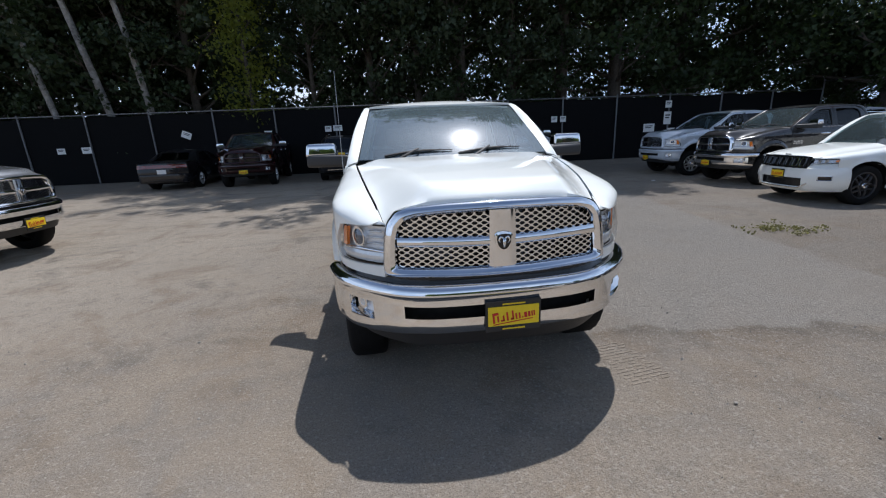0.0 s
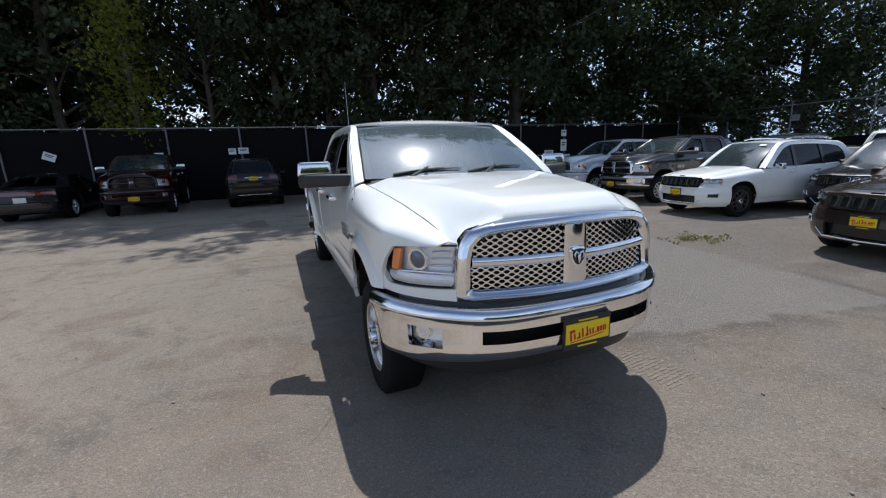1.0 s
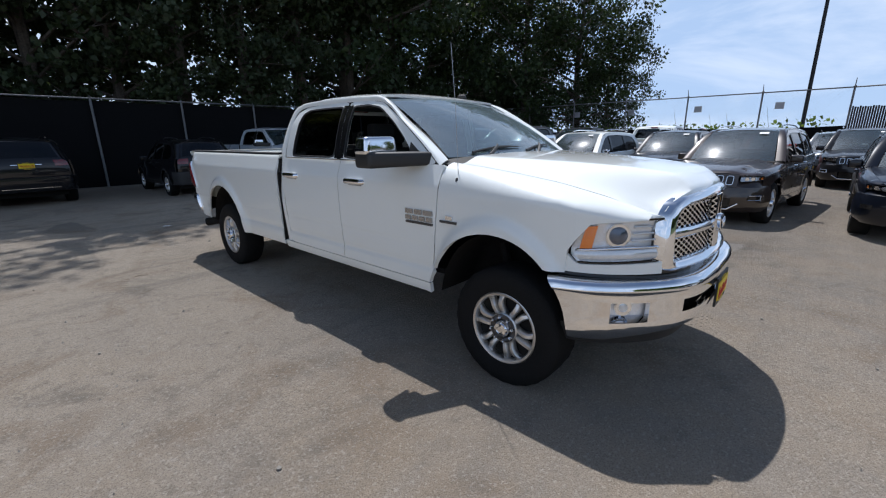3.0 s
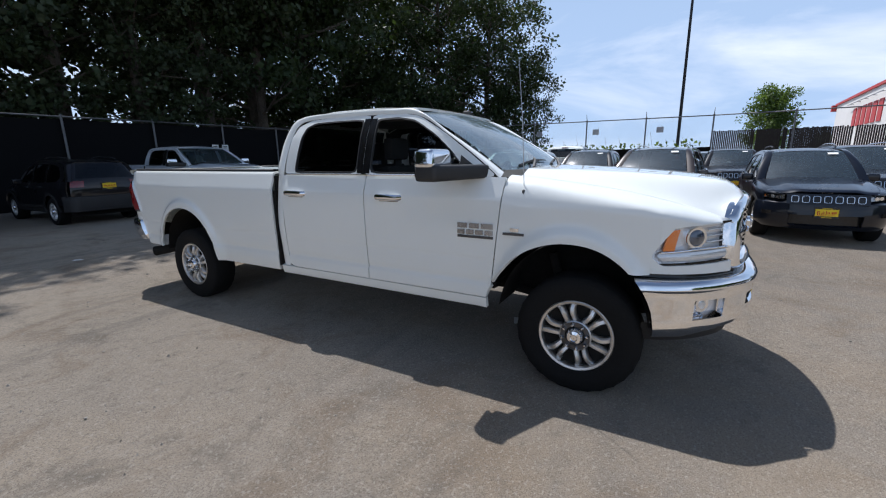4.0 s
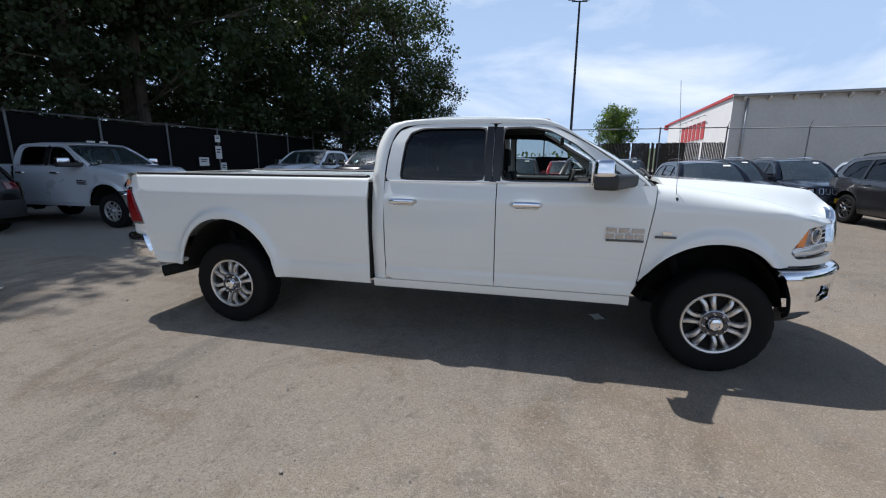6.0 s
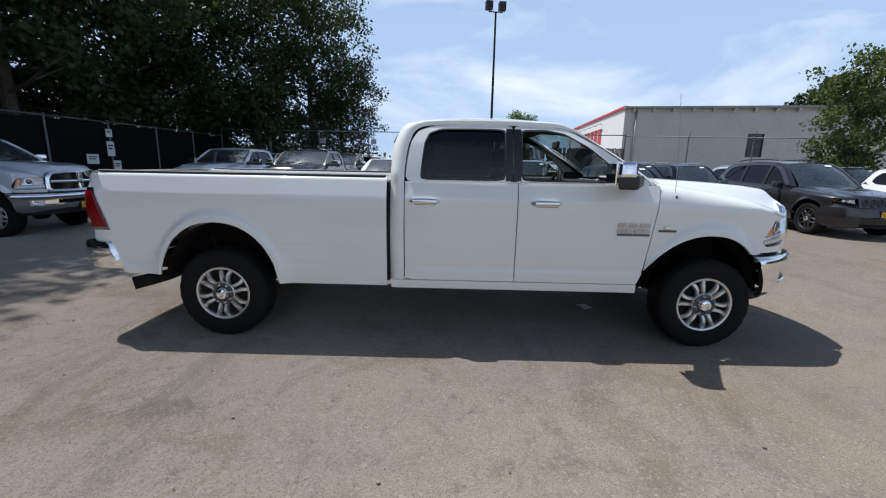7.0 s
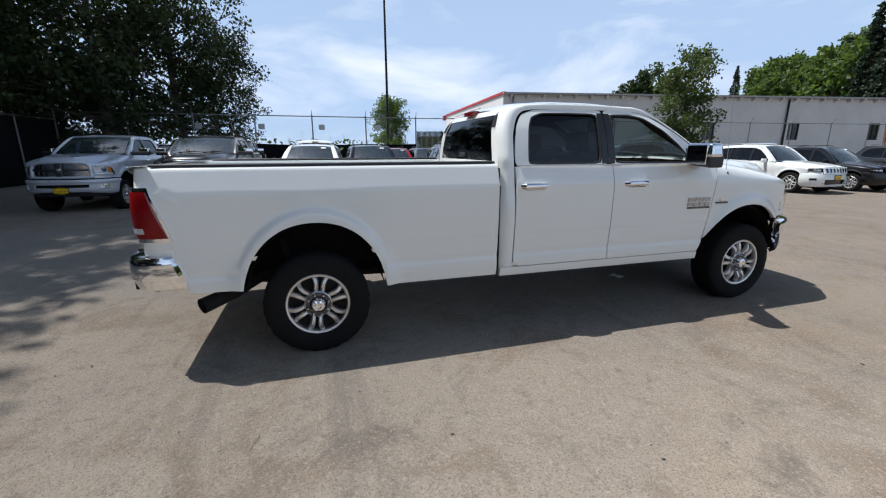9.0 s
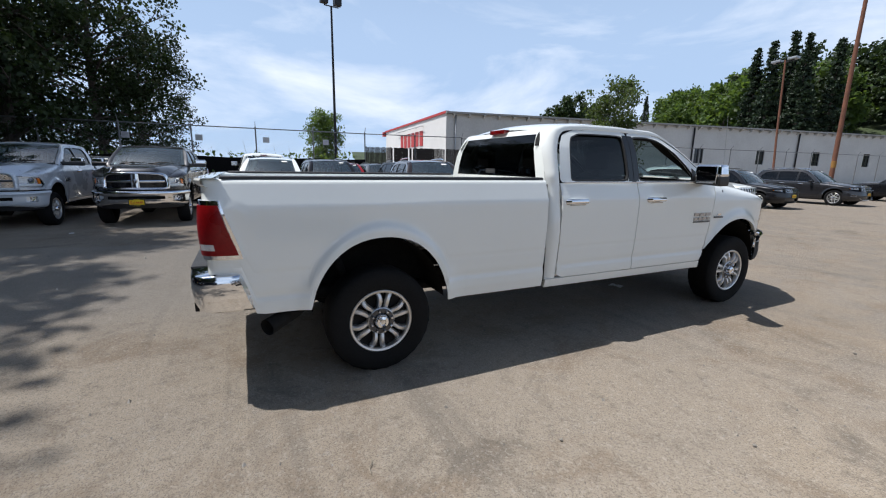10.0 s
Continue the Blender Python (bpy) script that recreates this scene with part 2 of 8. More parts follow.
    c = blend(c, (0.225, 0.190, 0.150), ramp_of(past_east, 0, 1, 0, 0.55))
    speck = n.new("ShaderNodeTexVoronoi")
    speck.inputs["Scale"].default_value = 85
    l.new(co.outputs["Object"], speck.inputs["Vector"])
    c = blend(c, (0.44, 0.39, 0.33), ramp_of(speck.outputs["Distance"], 0.26, 0.06, 0, 0.4))
    c = blend(c, (0.118, 0.100, 0.082), ramp_of(noise_of(110, 3), 0.51, 0.62, 0, 0.55))
    c = blend(c, (0.43, 0.39, 0.335), ramp_of(noise_of(48, 4), 0.56, 0.66, 0, 0.42))
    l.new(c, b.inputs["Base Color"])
    b.inputs["Roughness"].default_value = 0.93
    b.inputs["Diffuse Roughness"].default_value = 0.9
    b.inputs["Specular IOR Level"].default_value = 0.25
    bump_node = n.new("ShaderNodeBump")
    bump_node.inputs["Strength"].default_value, bump_node.inputs["Distance"].default_value = 0.9, 0.012
    h = n.new("ShaderNodeMath")
    h.operation = "ADD"
    l.new(noise_of(150, 4), h.inputs[0])
    l.new(noise_of(28, 4), h.inputs[1])
    l.new(h.outputs[0], bump_node.inputs["Height"])
    l.new(bump_node.outputs["Normal"], b.inputs["Normal"])
    return m


M_GROUND = ground_material()
M_WHITE = paint("white_paint", (0.815, 0.84, 0.815), 0.0, 0.35, 1.0)
M_SILVER = paint("silver_paint", (0.50, 0.53, 0.57), 0.35)
M_LIGHTSILVER = paint("pale_silver_paint", (0.62, 0.66, 0.71), 0.2)
M_BLACKP = paint("black_paint", (0.010, 0.010, 0.012), 0.0, 0.3, 0.6)
M_NAVY = paint("navy_paint", (0.005, 0.007, 0.013), 0.0, 0.3, 0.6)
M_GRANITE = paint("granite_paint", (0.026, 0.026, 0.029), 0.15)
M_BROWN = paint("bronze_paint", (0.034, 0.025, 0.021), 0.15)
M_MAROON = paint("maroon_paint", (0.022, 0.004, 0.005), 0.0)
M_RED = paint("red_paint", (0.30, 0.012, 0.014), 0.1)
M_STEELGREY = paint("grey_paint", (0.16, 0.17, 0.185), 0.4)
M_CHROME = material("chrome", (0.80, 0.81, 0.83), rough=0.06, metal=1.0, vary=0.02, grain=30, blotch=5, rough_vary=0.03)
M_ALLOY = material("polished_alloy", (0.70, 0.69, 0.67), rough=0.42, metal=1.0, vary=0.05, grain=60, rough_vary=0.06)
M_DARKALLOY = material("dark_alloy", (0.10, 0.10, 0.105), rough=0.35, metal=0.8, vary=0.08)
M_RUBBER = material("tyre_rubber", (0.011, 0.011, 0.011), rough=0.85, vary=0.25, grain=70, blotch=6, bump=0.3, spec=0.2)
M_PLASTIC = material("black_plastic", (0.022, 0.022, 0.023), rough=0.55, vary=0.15, grain=180, bump=0.15)
M_TRIM = material("gloss_black_trim", (0.012, 0.012, 0.013), rough=0.18, vary=0.1)
M_UNDER = material("underbody", (0.016, 0.015, 0.014), rough=0.9, vary=0.3, grain=25, spec=0.2)
M_INTERIOR = material("dark_cloth", (0.011, 0.0105, 0.0105), rough=0.9, vary=0.2, grain=220, bump=0.3)
M_GLASS = glass("window_glass", (0.50, 0.56, 0.55))
M_TINT = glass("tinted_glass", (0.07, 0.075, 0.08))
M_LENS = glass("lamp_lens", (0.985, 0.99, 0.995), 0.0, 1.35)
M_REDLENS = material("red_lens", (0.15, 0.004, 0.005), rough=0.12, vary=0.15, grain=90, coat=1.0)
M_TAILRED = material("tail_lens", (0.22, 0.003, 0.005), rough=0.3, vary=0.2, grain=50, coat=0.15, spec=0.3)
M_AMBER = material("amber_lens", (0.85, 0.22, 0.02), rough=0.15, vary=0.1, grain=90, coat=1.0)
M_REFLECT = material("lamp_reflector", (0.86, 0.87, 0.89), rough=0.12, metal=0.5, vary=0.06, grain=70, bump=0.5)
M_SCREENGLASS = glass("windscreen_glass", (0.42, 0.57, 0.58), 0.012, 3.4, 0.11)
M_LAMPBACK = material("lamp_bowl", (0.80, 0.81, 0.83), rough=0.22, metal=0.5, vary=0.06, grain=70, bump=0.3)
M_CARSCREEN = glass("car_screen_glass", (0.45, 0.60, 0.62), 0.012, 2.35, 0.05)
M_LENSSOLID = material("lamp_glass", (0.70, 0.72, 0.74), rough=0.08, metal=0.3, vary=0.1, grain=60, coat=1.0)
M_LENSDARK = material("projector_glass", (0.07, 0.085, 0.12), rough=0.05, metal=0.3, vary=0.1, coat=1.0)
M_BADGE = material("badge_metal", (0.42, 0.42, 0.43), rough=0.25, metal=0.9, vary=0.1)
M_YELLOW = material("yellow_plate", (0.83, 0.60, 0.012), rough=0.45, vary=0.06, grain=60)
M_PLATERED = material("plate_red", (0.52, 0.02, 0.015), rough=0.5, vary=0.05)
M_PAPER = material("white_paper", (0.78, 0.78, 0.76), rough=0.8, vary=0.05)
M_FENCEPOST = material("weathered_fence_steel", (0.20, 0.205, 0.21), rough=0.6, metal=0.4, vary=0.25, grain=40)
M_GALV = material("galvanised_steel", (0.42, 0.43, 0.44), rough=0.45, metal=0.7, vary=0.2, grain=50)
M_SCREEN = material("fence_screen", (0.007, 0.0072, 0.008), rough=0.9, vary=0.35, grain=120, blotch=1.2, bump=0.2, spec=0.15)
M_SLAT = material("brown_slat", (0.026, 0.019, 0.015), rough=0.8, vary=0.25, grain=20, obj_random=0.5)
M_BARK = material("bark", (0.115, 0.095, 0.075), rough=0.95, vary=0.4, grain=14, blotch=2, bump=0.8)
M_PALEBARK = material("pale_bark", (0.36, 0.34, 0.31), rough=0.9, vary=0.4, grain=9, blotch=2.5, bump=0.5)
M_LEAF = leaf_material("dark_leaves", (0.042, 0.060, 0.025), (0.09, 0.14, 0.03), 0.15)
M_LEAFMAPLE = leaf_material("maple_leaves", (0.028, 0.047, 0.014), (0.10, 0.16, 0.025), 0.14)
M_LEAFLIGHT = leaf_material("light_leaves", (0.075, 0.120, 0.030), (0.20, 0.30, 0.04), 0.35)
M_LEAFGOLD = leaf_material("sunlit_young_leaves", (0.14, 0.17, 0.035), (0.46, 0.50, 0.08), 0.6)
M_LEAFYOUNG = leaf_material("olive_leaves", (0.062, 0.088, 0.030), (0.16, 0.23, 0.04), 0.3)
M_NEEDLE = leaf_material("needles", (0.020, 0.036, 0.016), (0.04, 0.07, 0.01), 0.12)
M_CONCRETE = material("painted_concrete", (0.56, 0.56, 0.545), rough=0.85, vary=0.10, grain=6, blotch=0.5, bump=0.2)
M_WHITEWALL = material("white_wall", (0.76, 0.74, 0.71), rough=0.8, vary=0.06, grain=8, blotch=0.6)
M_REDTRIM = material("red_trim", (0.50, 0.045, 0.04), rough=0.6, vary=0.1)
M_DARKWIN = material("dark_window", (0.03, 0.033, 0.036), rough=0.12, vary=0.2)
M_ROOFING = material("roofing", (0.34, 0.34, 0.33), rough=0.9, vary=0.15)
M_POLE = material("weathered_pole", (0.20, 0.085, 0.050), rough=0.9, vary=0.3, grain=16, blotch=1.5, bump=0.5)
M_DARKSTEEL = material("dark_steel", (0.03, 0.03, 0.032), rough=0.5, metal=0.5, vary=0.2)
M_BAND = material("worn_yellow_band", (0.34, 0.17, 0.035), rough=0.8, vary=0.3, grain=14)
M_HILL = material("hill_ground", (0.045, 0.065, 0.022), rough=0.95, vary=0.35, grain=1.5, blotch=0.08)
M_GRASS = leaf_material("weeds", (0.24, 0.22, 0.11), (0.24, 0.24, 0.08), 0.25)
M_TWIG = material("dry_twig", (0.30, 0.26, 0.20), rough=0.9, vary=0.3)
M_STONE = material("pale_stone", (0.27, 0.25, 0.22), rough=0.9, vary=0.25, grain=30, obj_random=0.6)


# ---- building tools ----
def mesh_of(name, verts, faces, mats, smooth=False):
    me = bpy.data.meshes.new(name)
    me.from_pydata([tuple(v) for v in verts], [], faces)
    for m in mats if isinstance(mats, (list, tuple)) else [mats]:
        me.materials.append(m)
    if smooth:
        me.polygons.foreach_set("use_smooth", [True] * len(me.polygons))
    me.update()
    return me


def link(name, me, parent=None, label=""):
    ob = new(name, me)
    if parent:
        ob.parent = parent
    return tagged(ob, label)


def part(name, bm, mat, parent=None, label="", smooth=False, bevel=0.0):
    """Links a bmesh as one mesh object under a thing or a part."""
    if bevel:
        bmesh.ops.bevel(bm, geom=[e for e in bm.edges if len(e.link_faces) == 2 and e.calc_face_angle(0) > 0.6], offset=bevel, segments=2, profile=0.7, affect="EDGES")
    bmesh.ops.recalc_face_normals(bm, faces=bm.faces)
    me = bpy.data.meshes.new(name)
    bm.to_mesh(me)
    bm.free()
    me.materials.append(mat)
    if smooth:
        me.polygons.foreach_set("use_smooth", [True] * len(me.polygons))
        if smooth == "auto":
            me.set_sharp_from_angle(angle=radians(38))
    return link(name, me, parent, label)


def empty(name, m=None, parent=None):
    ob = new(name)
    ob.empty_display_size = 0.2
    if m is not None:
        ob.matrix_world = m
    if parent:
        ob.parent = parent
    return ob


def add_box(bm, lo, hi, m=None):
    lo, hi = Vector(lo), Vector(hi)
    got = bmesh.ops.create_cube(bm, size=1)["verts"]
    for v in got:
        v.co = Vector([(lo[i] + hi[i]) / 2 + v.co[i] * (hi[i] - lo[i]) for i in range(3)])
        if m is not None:
            v.co = m @ v.co
    return got


def box(lo, hi, m=None):
    bm = bmesh.new()
    add_box(bm, lo, hi, m)
    return bm


def add_tube(bm, points, radii, sides=10, cap=True):
    """A tube along points with a radius at each."""
    pts = [Vector(p) for p in points]
    if not isinstance(radii, (list, tuple)):
        radii = [radii] * len(pts)
    rings = []
    for i, p in enumerate(pts):
        d = (pts[min(i + 1, len(pts) - 1)] - pts[max(i - 1, 0)]).normalized()
        a = d.orthogonal().normalized() if i == 0 else (a - d * a.dot(d)).normalized()
        b = d.cross(a)
        rings.append([bm.verts.new(p + (a * math.cos(k * 2 * math.pi / sides) + b * math.sin(k * 2 * math.pi / sides)) * radii[i]) for k in range(sides)])
    for r0, r1 in zip(rings, rings[1:]):
        for k in range(sides):
            bm.faces.new((r0[k], r0[(k + 1) % sides], r1[(k + 1) % sides], r1[k]))
    if cap:
        bm.faces.new(rings[0][::-1])
        bm.faces.new(rings[-1])


def tube(points, radii, sides=10, cap=True):
    bm = bmesh.new()
    add_tube(bm, points, radii, sides, cap)
    return bm


def add_lathe(bm, profile, sides=32, axis="x"):
    """Spins (along the axis, radius) points."""
    rings = []
    for a, r in profile:
        ring = []
        for k in range(sides):
            c, s = math.cos(2 * math.pi * k / sides), math.sin(2 * math.pi * k / sides)
            ring.append(bm.verts.new((a, r * c, r * s) if axis == "x" else (r * c, r * s, a)))
        rings.append(ring)
    for r0, r1 in zip(rings, rings[1:]):
        for k in range(sides):
            bm.faces.new((r0[k], r0[(k + 1) % sides], r1[(k + 1) % sides], r1[k]))
    return rings


def curve_at(pts, u):
    """A smooth (Catmull-Rom) curve through points, u from 0 to 1 by index."""
    n = len(pts) - 1
    f = max(0.0, min(1.0, u)) * n
    i = min(int(f), n - 1)
    t = f - i
    p = [Vector(pts[max(0, min(n, i + k))]) for k in (-1, 0, 1, 2)]
    return 0.5 * (2 * p[1] + (p[2] - p[0]) * t + (2 * p[0] - 5 * p[1] + 4 * p[2] - p[3]) * t * t + (3 * p[1] - p[0] - 3 * p[2] + p[3]) * t ** 3)


def smooth_line(pts, per=8):
    """The same line with rounded corners: a spline through all its points."""
    p = [Vector((*q[:2], 0)) for q in pts]
    p = [p[0] * 2 - p[1]] + p + [p[-1] * 2 - p[-2]]
    out = []
    for i in range(1, len(p) - 2):
        for k in range(per):
            t = k / per
            v = 0.5 * ((2 * p[i]) + (p[i + 1] - p[i - 1]) * t + (2 * p[i - 1] - 5 * p[i] + 4 * p[i + 1] - p[i + 2]) * t * t + (3 * p[i] - p[i - 1] - 3 * p[i + 1] + p[i + 2]) * t ** 3)
            out.append((v.x, v.y))
    return out + [tuple(pts[-1][:2])]


def interp(table, v):
    """Linear table look-up: ((x, y), ...)."""
    if v <= table[0][0]:
        return table[0][1]
    for (a, ya), (b, yb) in zip(table, table[1:]):
        if v <= b:
            return ya + (yb - ya) * (v - a) / (b - a)
    return table[-1][1]


def ease(table, v):
    """Table look-up with soft knees."""
    w = 0.03
    return (interp(table, v - w) + 2 * interp(table, v) + interp(table, v + w)) / 4


def sheet(fn, us, vs, drop=None, flip=False, rim=0.0):
    """A grid of fn(u, v); drop(u, v) leaves a cell out; rim turns the free edges inwards."""
    bm = bmesh.new()
    vv = [[bm.verts.new(fn(u, v)) for v in vs] for u in us]
    for i in range(len(us) - 1):
        for j in range(len(vs) - 1):
            if drop and drop((us[i] + us[i + 1]) / 2, (vs[j] + vs[j + 1]) / 2):
                continue
            q = [vv[i][j], vv[i + 1][j], vv[i + 1][j + 1], vv[i][j + 1]]
            bm.faces.new(q[::-1] if flip else q)
    bmesh.ops.delete(bm, geom=[v for v in bm.verts if not v.link_faces], context="VERTS")
    bmesh.ops.remove_doubles(bm, verts=bm.verts, dist=1e-5)
    if rim:
        fold_rim(bm, rim)
    return bm


def fold_rim(bm, depth):
    bm.normal_update()
    edges = [e for e in bm.edges if e.is_boundary]
    normals = {v: v.normal.copy() for e in edges for v in e.verts}
    got = bmesh.ops.extrude_edge_only(bm, edges=edges)["geom"]
    fresh = [g for g in got if isinstance(g, bmesh.types.BMVert)]
    for v in fresh:
        src = [e.other_vert(v) for e in v.link_edges if e.other_vert(v) in normals]
        if src:
            v.co = v.co - normals[src[0]] * depth


def span(a, b, n):
    return [a + (b - a) * i / n for i in range(n + 1)]


# ---- ground ----
def ground_z(x, y):
    near = max(0.0, 1 - math.hypot(x - 2, y - 2) / 40)
    return -0.012 * near * (0.5 + noise.noise((x * 0.35, y * 0.35, 0)))


def build_ground():
    n, half = 96, 420.0
    line = [half * math.copysign(abs(k) ** 2.6, k) for k in np.linspace(-1, 1, n + 1)]

    def at(x, y):
        return (x, y, ground_z(x, y))

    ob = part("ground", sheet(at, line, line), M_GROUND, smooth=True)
    ob["category"] = "ground"
    return tagged(ob, "dusty grey-tan worn asphalt lot with stains and gravel", "ground", kind="structure")


build_ground()


def build_fence(name, a, b, top, spacing, label, screen_top=0.0, slats=None, arms=False, wires=0, screen_y=0.05):
    """Chain-link fence: posts, a top rail, mesh or screen fabric, ties."""
    a, b = Vector(a), Vector(b)
    run = (b - a)
    length = run.length
    d = run.normalized()
    n = max(1, round(length / spacing))
    thing = empty(name, Matrix.Translation(a) @ Matrix.Rotation(math.atan2(d.y, d.x), 4, "Z"))
    tagged(thing, label, "fence", kind="structure")
    post = None
    for i in range(n + 1):
        x = length * i / n
        if post is None:
            bm = tube([(0, 0, -0.05), (0, 0, top + 0.02)], 0.038, 8)
            add_tube(bm, [(0, 0, top + 0.02), (0, 0, top + 0.05), (0, 0, top + 0.09)], [0.05, 0.05, 0.015], 8)
            if arms:
                add_tube(bm, [(0, 0, top + 0.05), (0, 0.22, top + 0.35)], [0.02, 0.012], 6)
            post = part("post", bm, M_FENCEPOST, thing, smooth="auto")
        else:
            link("post", post.data, thing).location = (x, 0, 0)
    part("top_rail", tube([(0, 0.0, top), (length, 0.0, top)], 0.028, 8), M_FENCEPOST, thing, smooth=True)
    if wires:
        bm = bmesh.new()
        for k in range(wires):
            add_tube(bm, [(0, 0.22 * (k + 1) / wires, top + 0.05 + 0.3 * (k + 1) / wires), (length, 0.22 * (k + 1) / wires, top + 0.05 + 0.3 * (k + 1) / wires)], 0.008, 4)
        part("wire", bm, M_GALV, thing)
    if screen_top:
        def cloth(u, v):
            sag = 0.05 * math.sin(u / spacing * math.pi * 2) * math.sin(v / screen_top * math.pi) + 0.05 * noise.noise((u * 0.9, v * 0.8, a.x))
            return (u, screen_y + sag * (0.6 if screen_y > 0 else 0.35), v - 0.025 * (v / screen_top) * (1 - math.cos(u / spacing * math.pi * 2)))
        part("screen", sheet(cloth, span(0, length, int(length / 0.4)), span(0.02, screen_top, 7)), M_SCREEN, thing, "dark privacy screen fabric", smooth=True)
    return thing, length


def wire_mesh(parent, length, z0, z1, step=0.16):
    """Diagonal wires of a bare chain-link field."""
    bm = bmesh.new()
    h = z1 - z0
    k = -h
    while k < length:
        for sgn in (1, -1):
            x0, x1 = (k, k + h) if sgn > 0 else (k + h, k)
            p, q = Vector((x0, -0.03, z0)), Vector((x1, -0.03, z1))
            lo, hi = sorted((p.x, q.x))
            if lo < 0 or hi > length:
                continue
            r = 0.0016
            w = [bm.verts.new(c) for c in (p + Vector((r, 0, 0)), p - Vector((r, 0, 0)), q - Vector((r, 0, 0)), q + Vector((r, 0, 0)))]
            bm.faces.new(w)
        k += step
    tagged(part("chain_link", bm, M_GALV, parent), kind="stuff")


FENCE_Y0, FENCE_DY = 18.0, -0.05
north_fence, _ = build_fence("fence_north", (22.4, FENCE_Y0 + 22.4 * FENCE_DY, 0), (-44.6, FENCE_Y0 - 44.6 * FENCE_DY, 0), 3.08, 2.75, "galvanised chain-link fence with black privacy screen fabric", screen_top=3.02, screen_y=-0.065)
east_fence, e_len = build_fence("fence_east", (22.4, -1.8, 0), (22.4, 16.88, 0), 3.46, 3.05, "bare galvanised chain-link fence with short post arms and low dark screen", screen_top=1.9, arms=True)
wire_mesh(east_fence, e_len, 1.9, 3.44)
slat_fence, s_len = build_fence("fence_slatted", (21.6, -8.2, 0), (22.4, -1.8, 0), 3.46, 3.2, "tall chain-link fence filled with brown privacy slats")
south_fence, g_len = build_fence("fence_south", (16.0, -62, 0), (21.6, -8.2, 0), 3.4, 3.6, "bare galvanised chain-link fence along the warehouse", arms=True)
slat = None
for i in range(int(s_len / 0.078)):
    x = 0.05 + i * 0.078
    if random.random() < 0.06:
        continue
    if slat is None:
        slat = part("slat", box((-0.031, -0.012, 0.03), (0.031, 0.0, 2.68)), M_SLAT, slat_fence)
        slat.location = (x, 0, 0)
    else:
        o = link("slat", slat.data, slat_fence)
        o.location, o.scale = (x, random.uniform(-0.01, 0.01), 0), (1.22 if 0.28 < i * 0.078 / s_len < 0.74 else 1.0, 1, random.uniform(0.99, 1.01))


def fence_sign(x, z, w, h, tilt=0.0, marks=2):
    y = FENCE_Y0 + x * FENCE_DY - 0.042
    thing = empty("fence_sign", pose(x, y, z, 0, tilt, 0))
    tagged(thing, "small white notice fixed to the fence fabric", "sign", group="notices on the fence")
    part("board", box((-w / 2, -0.006, -h / 2), (w / 2, 0.0, h / 2)), M_PAPER, thing)
    bm = bmesh.new()
    for k in range(marks):
        zz = h * (0.22 - 0.4 * k / max(1, marks))
        add_box(bm, (-w * 0.33, -0.0085, zz - h * 0.05), (w * (0.33 - 0.12 * (k % 2)), -0.0062, zz + h * 0.05))
    part("print", bm, M_PLASTIC, thing, "dark bars of print")


for sx, sz, sw, sh, tl in ((-15.2, 1.55, 0.34, 0.26, 0), (-14.1, 1.55, 0.4, 0.28, 0), (-9.6, 2.05, 0.42, 0.3, 24), (-5.9, 1.95, 0.34, 0.3, 0), (-3.1, 2.08, 0.3, 0.26, 0), (-2.65, 2.1, 0.42, 0.26, 0), (8.0, 2.1, 0.3, 0.28, 0), (8.45, 2.1, 0.3, 0.28, 0), (13.95, 2.62, 0.34, 0.34, 0), (13.95, 1.95, 0.4, 0.62, 0), (13.0, 1.5, 0.6, 0.4, 0), (14.2, 1.2, 0.4, 0.5, 0)):
    fence_sign(sx, sz, sw, sh, tl)
for sy in (3.9, 7.2, 10.4, 0.6):
    thing = empty("wire_sign", pose(22.34, sy, 2.85))
    tagged(thing, "small grey square plate hung on the chain-link", "sign", group="plates on the chain-link")
    part("board", box((-0.01, -0.17, -0.15), (0.0, 0.17, 0.15)), M_GALV, thing)


# ---- lamp posts and poles ----
def flood_lamp_post(x, y, h, yaw, mat, heads=2, r=0.085):
    thing = empty("lamp_post", pose(x, y, 0, 0, 0, yaw))
    tagged(thing, "tall slim dark steel lamp post with twin floodlights", "lamp post")
    part("base_plate", box((-0.22, -0.22, 0.0), (0.22, 0.22, 0.05)), M_GALV, thing, bevel=0.01)
    part("pole", tube([(0, 0, 0.03), (0, 0, h * 0.5), (0, 0, h)], [r, r * 0.85, r * 0.65], 12), mat, thing, smooth="auto")
    part("crossarm", tube([(-0.45, 0, h), (0.45, 0, h)], 0.035, 8), mat, thing, smooth="auto")
    for sx in (-0.42, 0.42):
        head = part("floodlight", box((sx - 0.22, -0.24, h + 0.12), (sx + 0.22, 0.10, h + 0.62)), M_DARKSTEEL, thing, bevel=0.03)
        part("bracket", tube([(sx, 0, h), (sx, 0, h + 0.14)], 0.03, 8), mat, thing)
        part("lens", box((sx - 0.18, -0.252, h + 0.16), (sx + 0.18, -0.242, h + 0.58)), M_REFLECT, head)


flood_lamp_post(23.85, -0.28, 10.9, 100, M_DARKSTEEL, r=0.09)


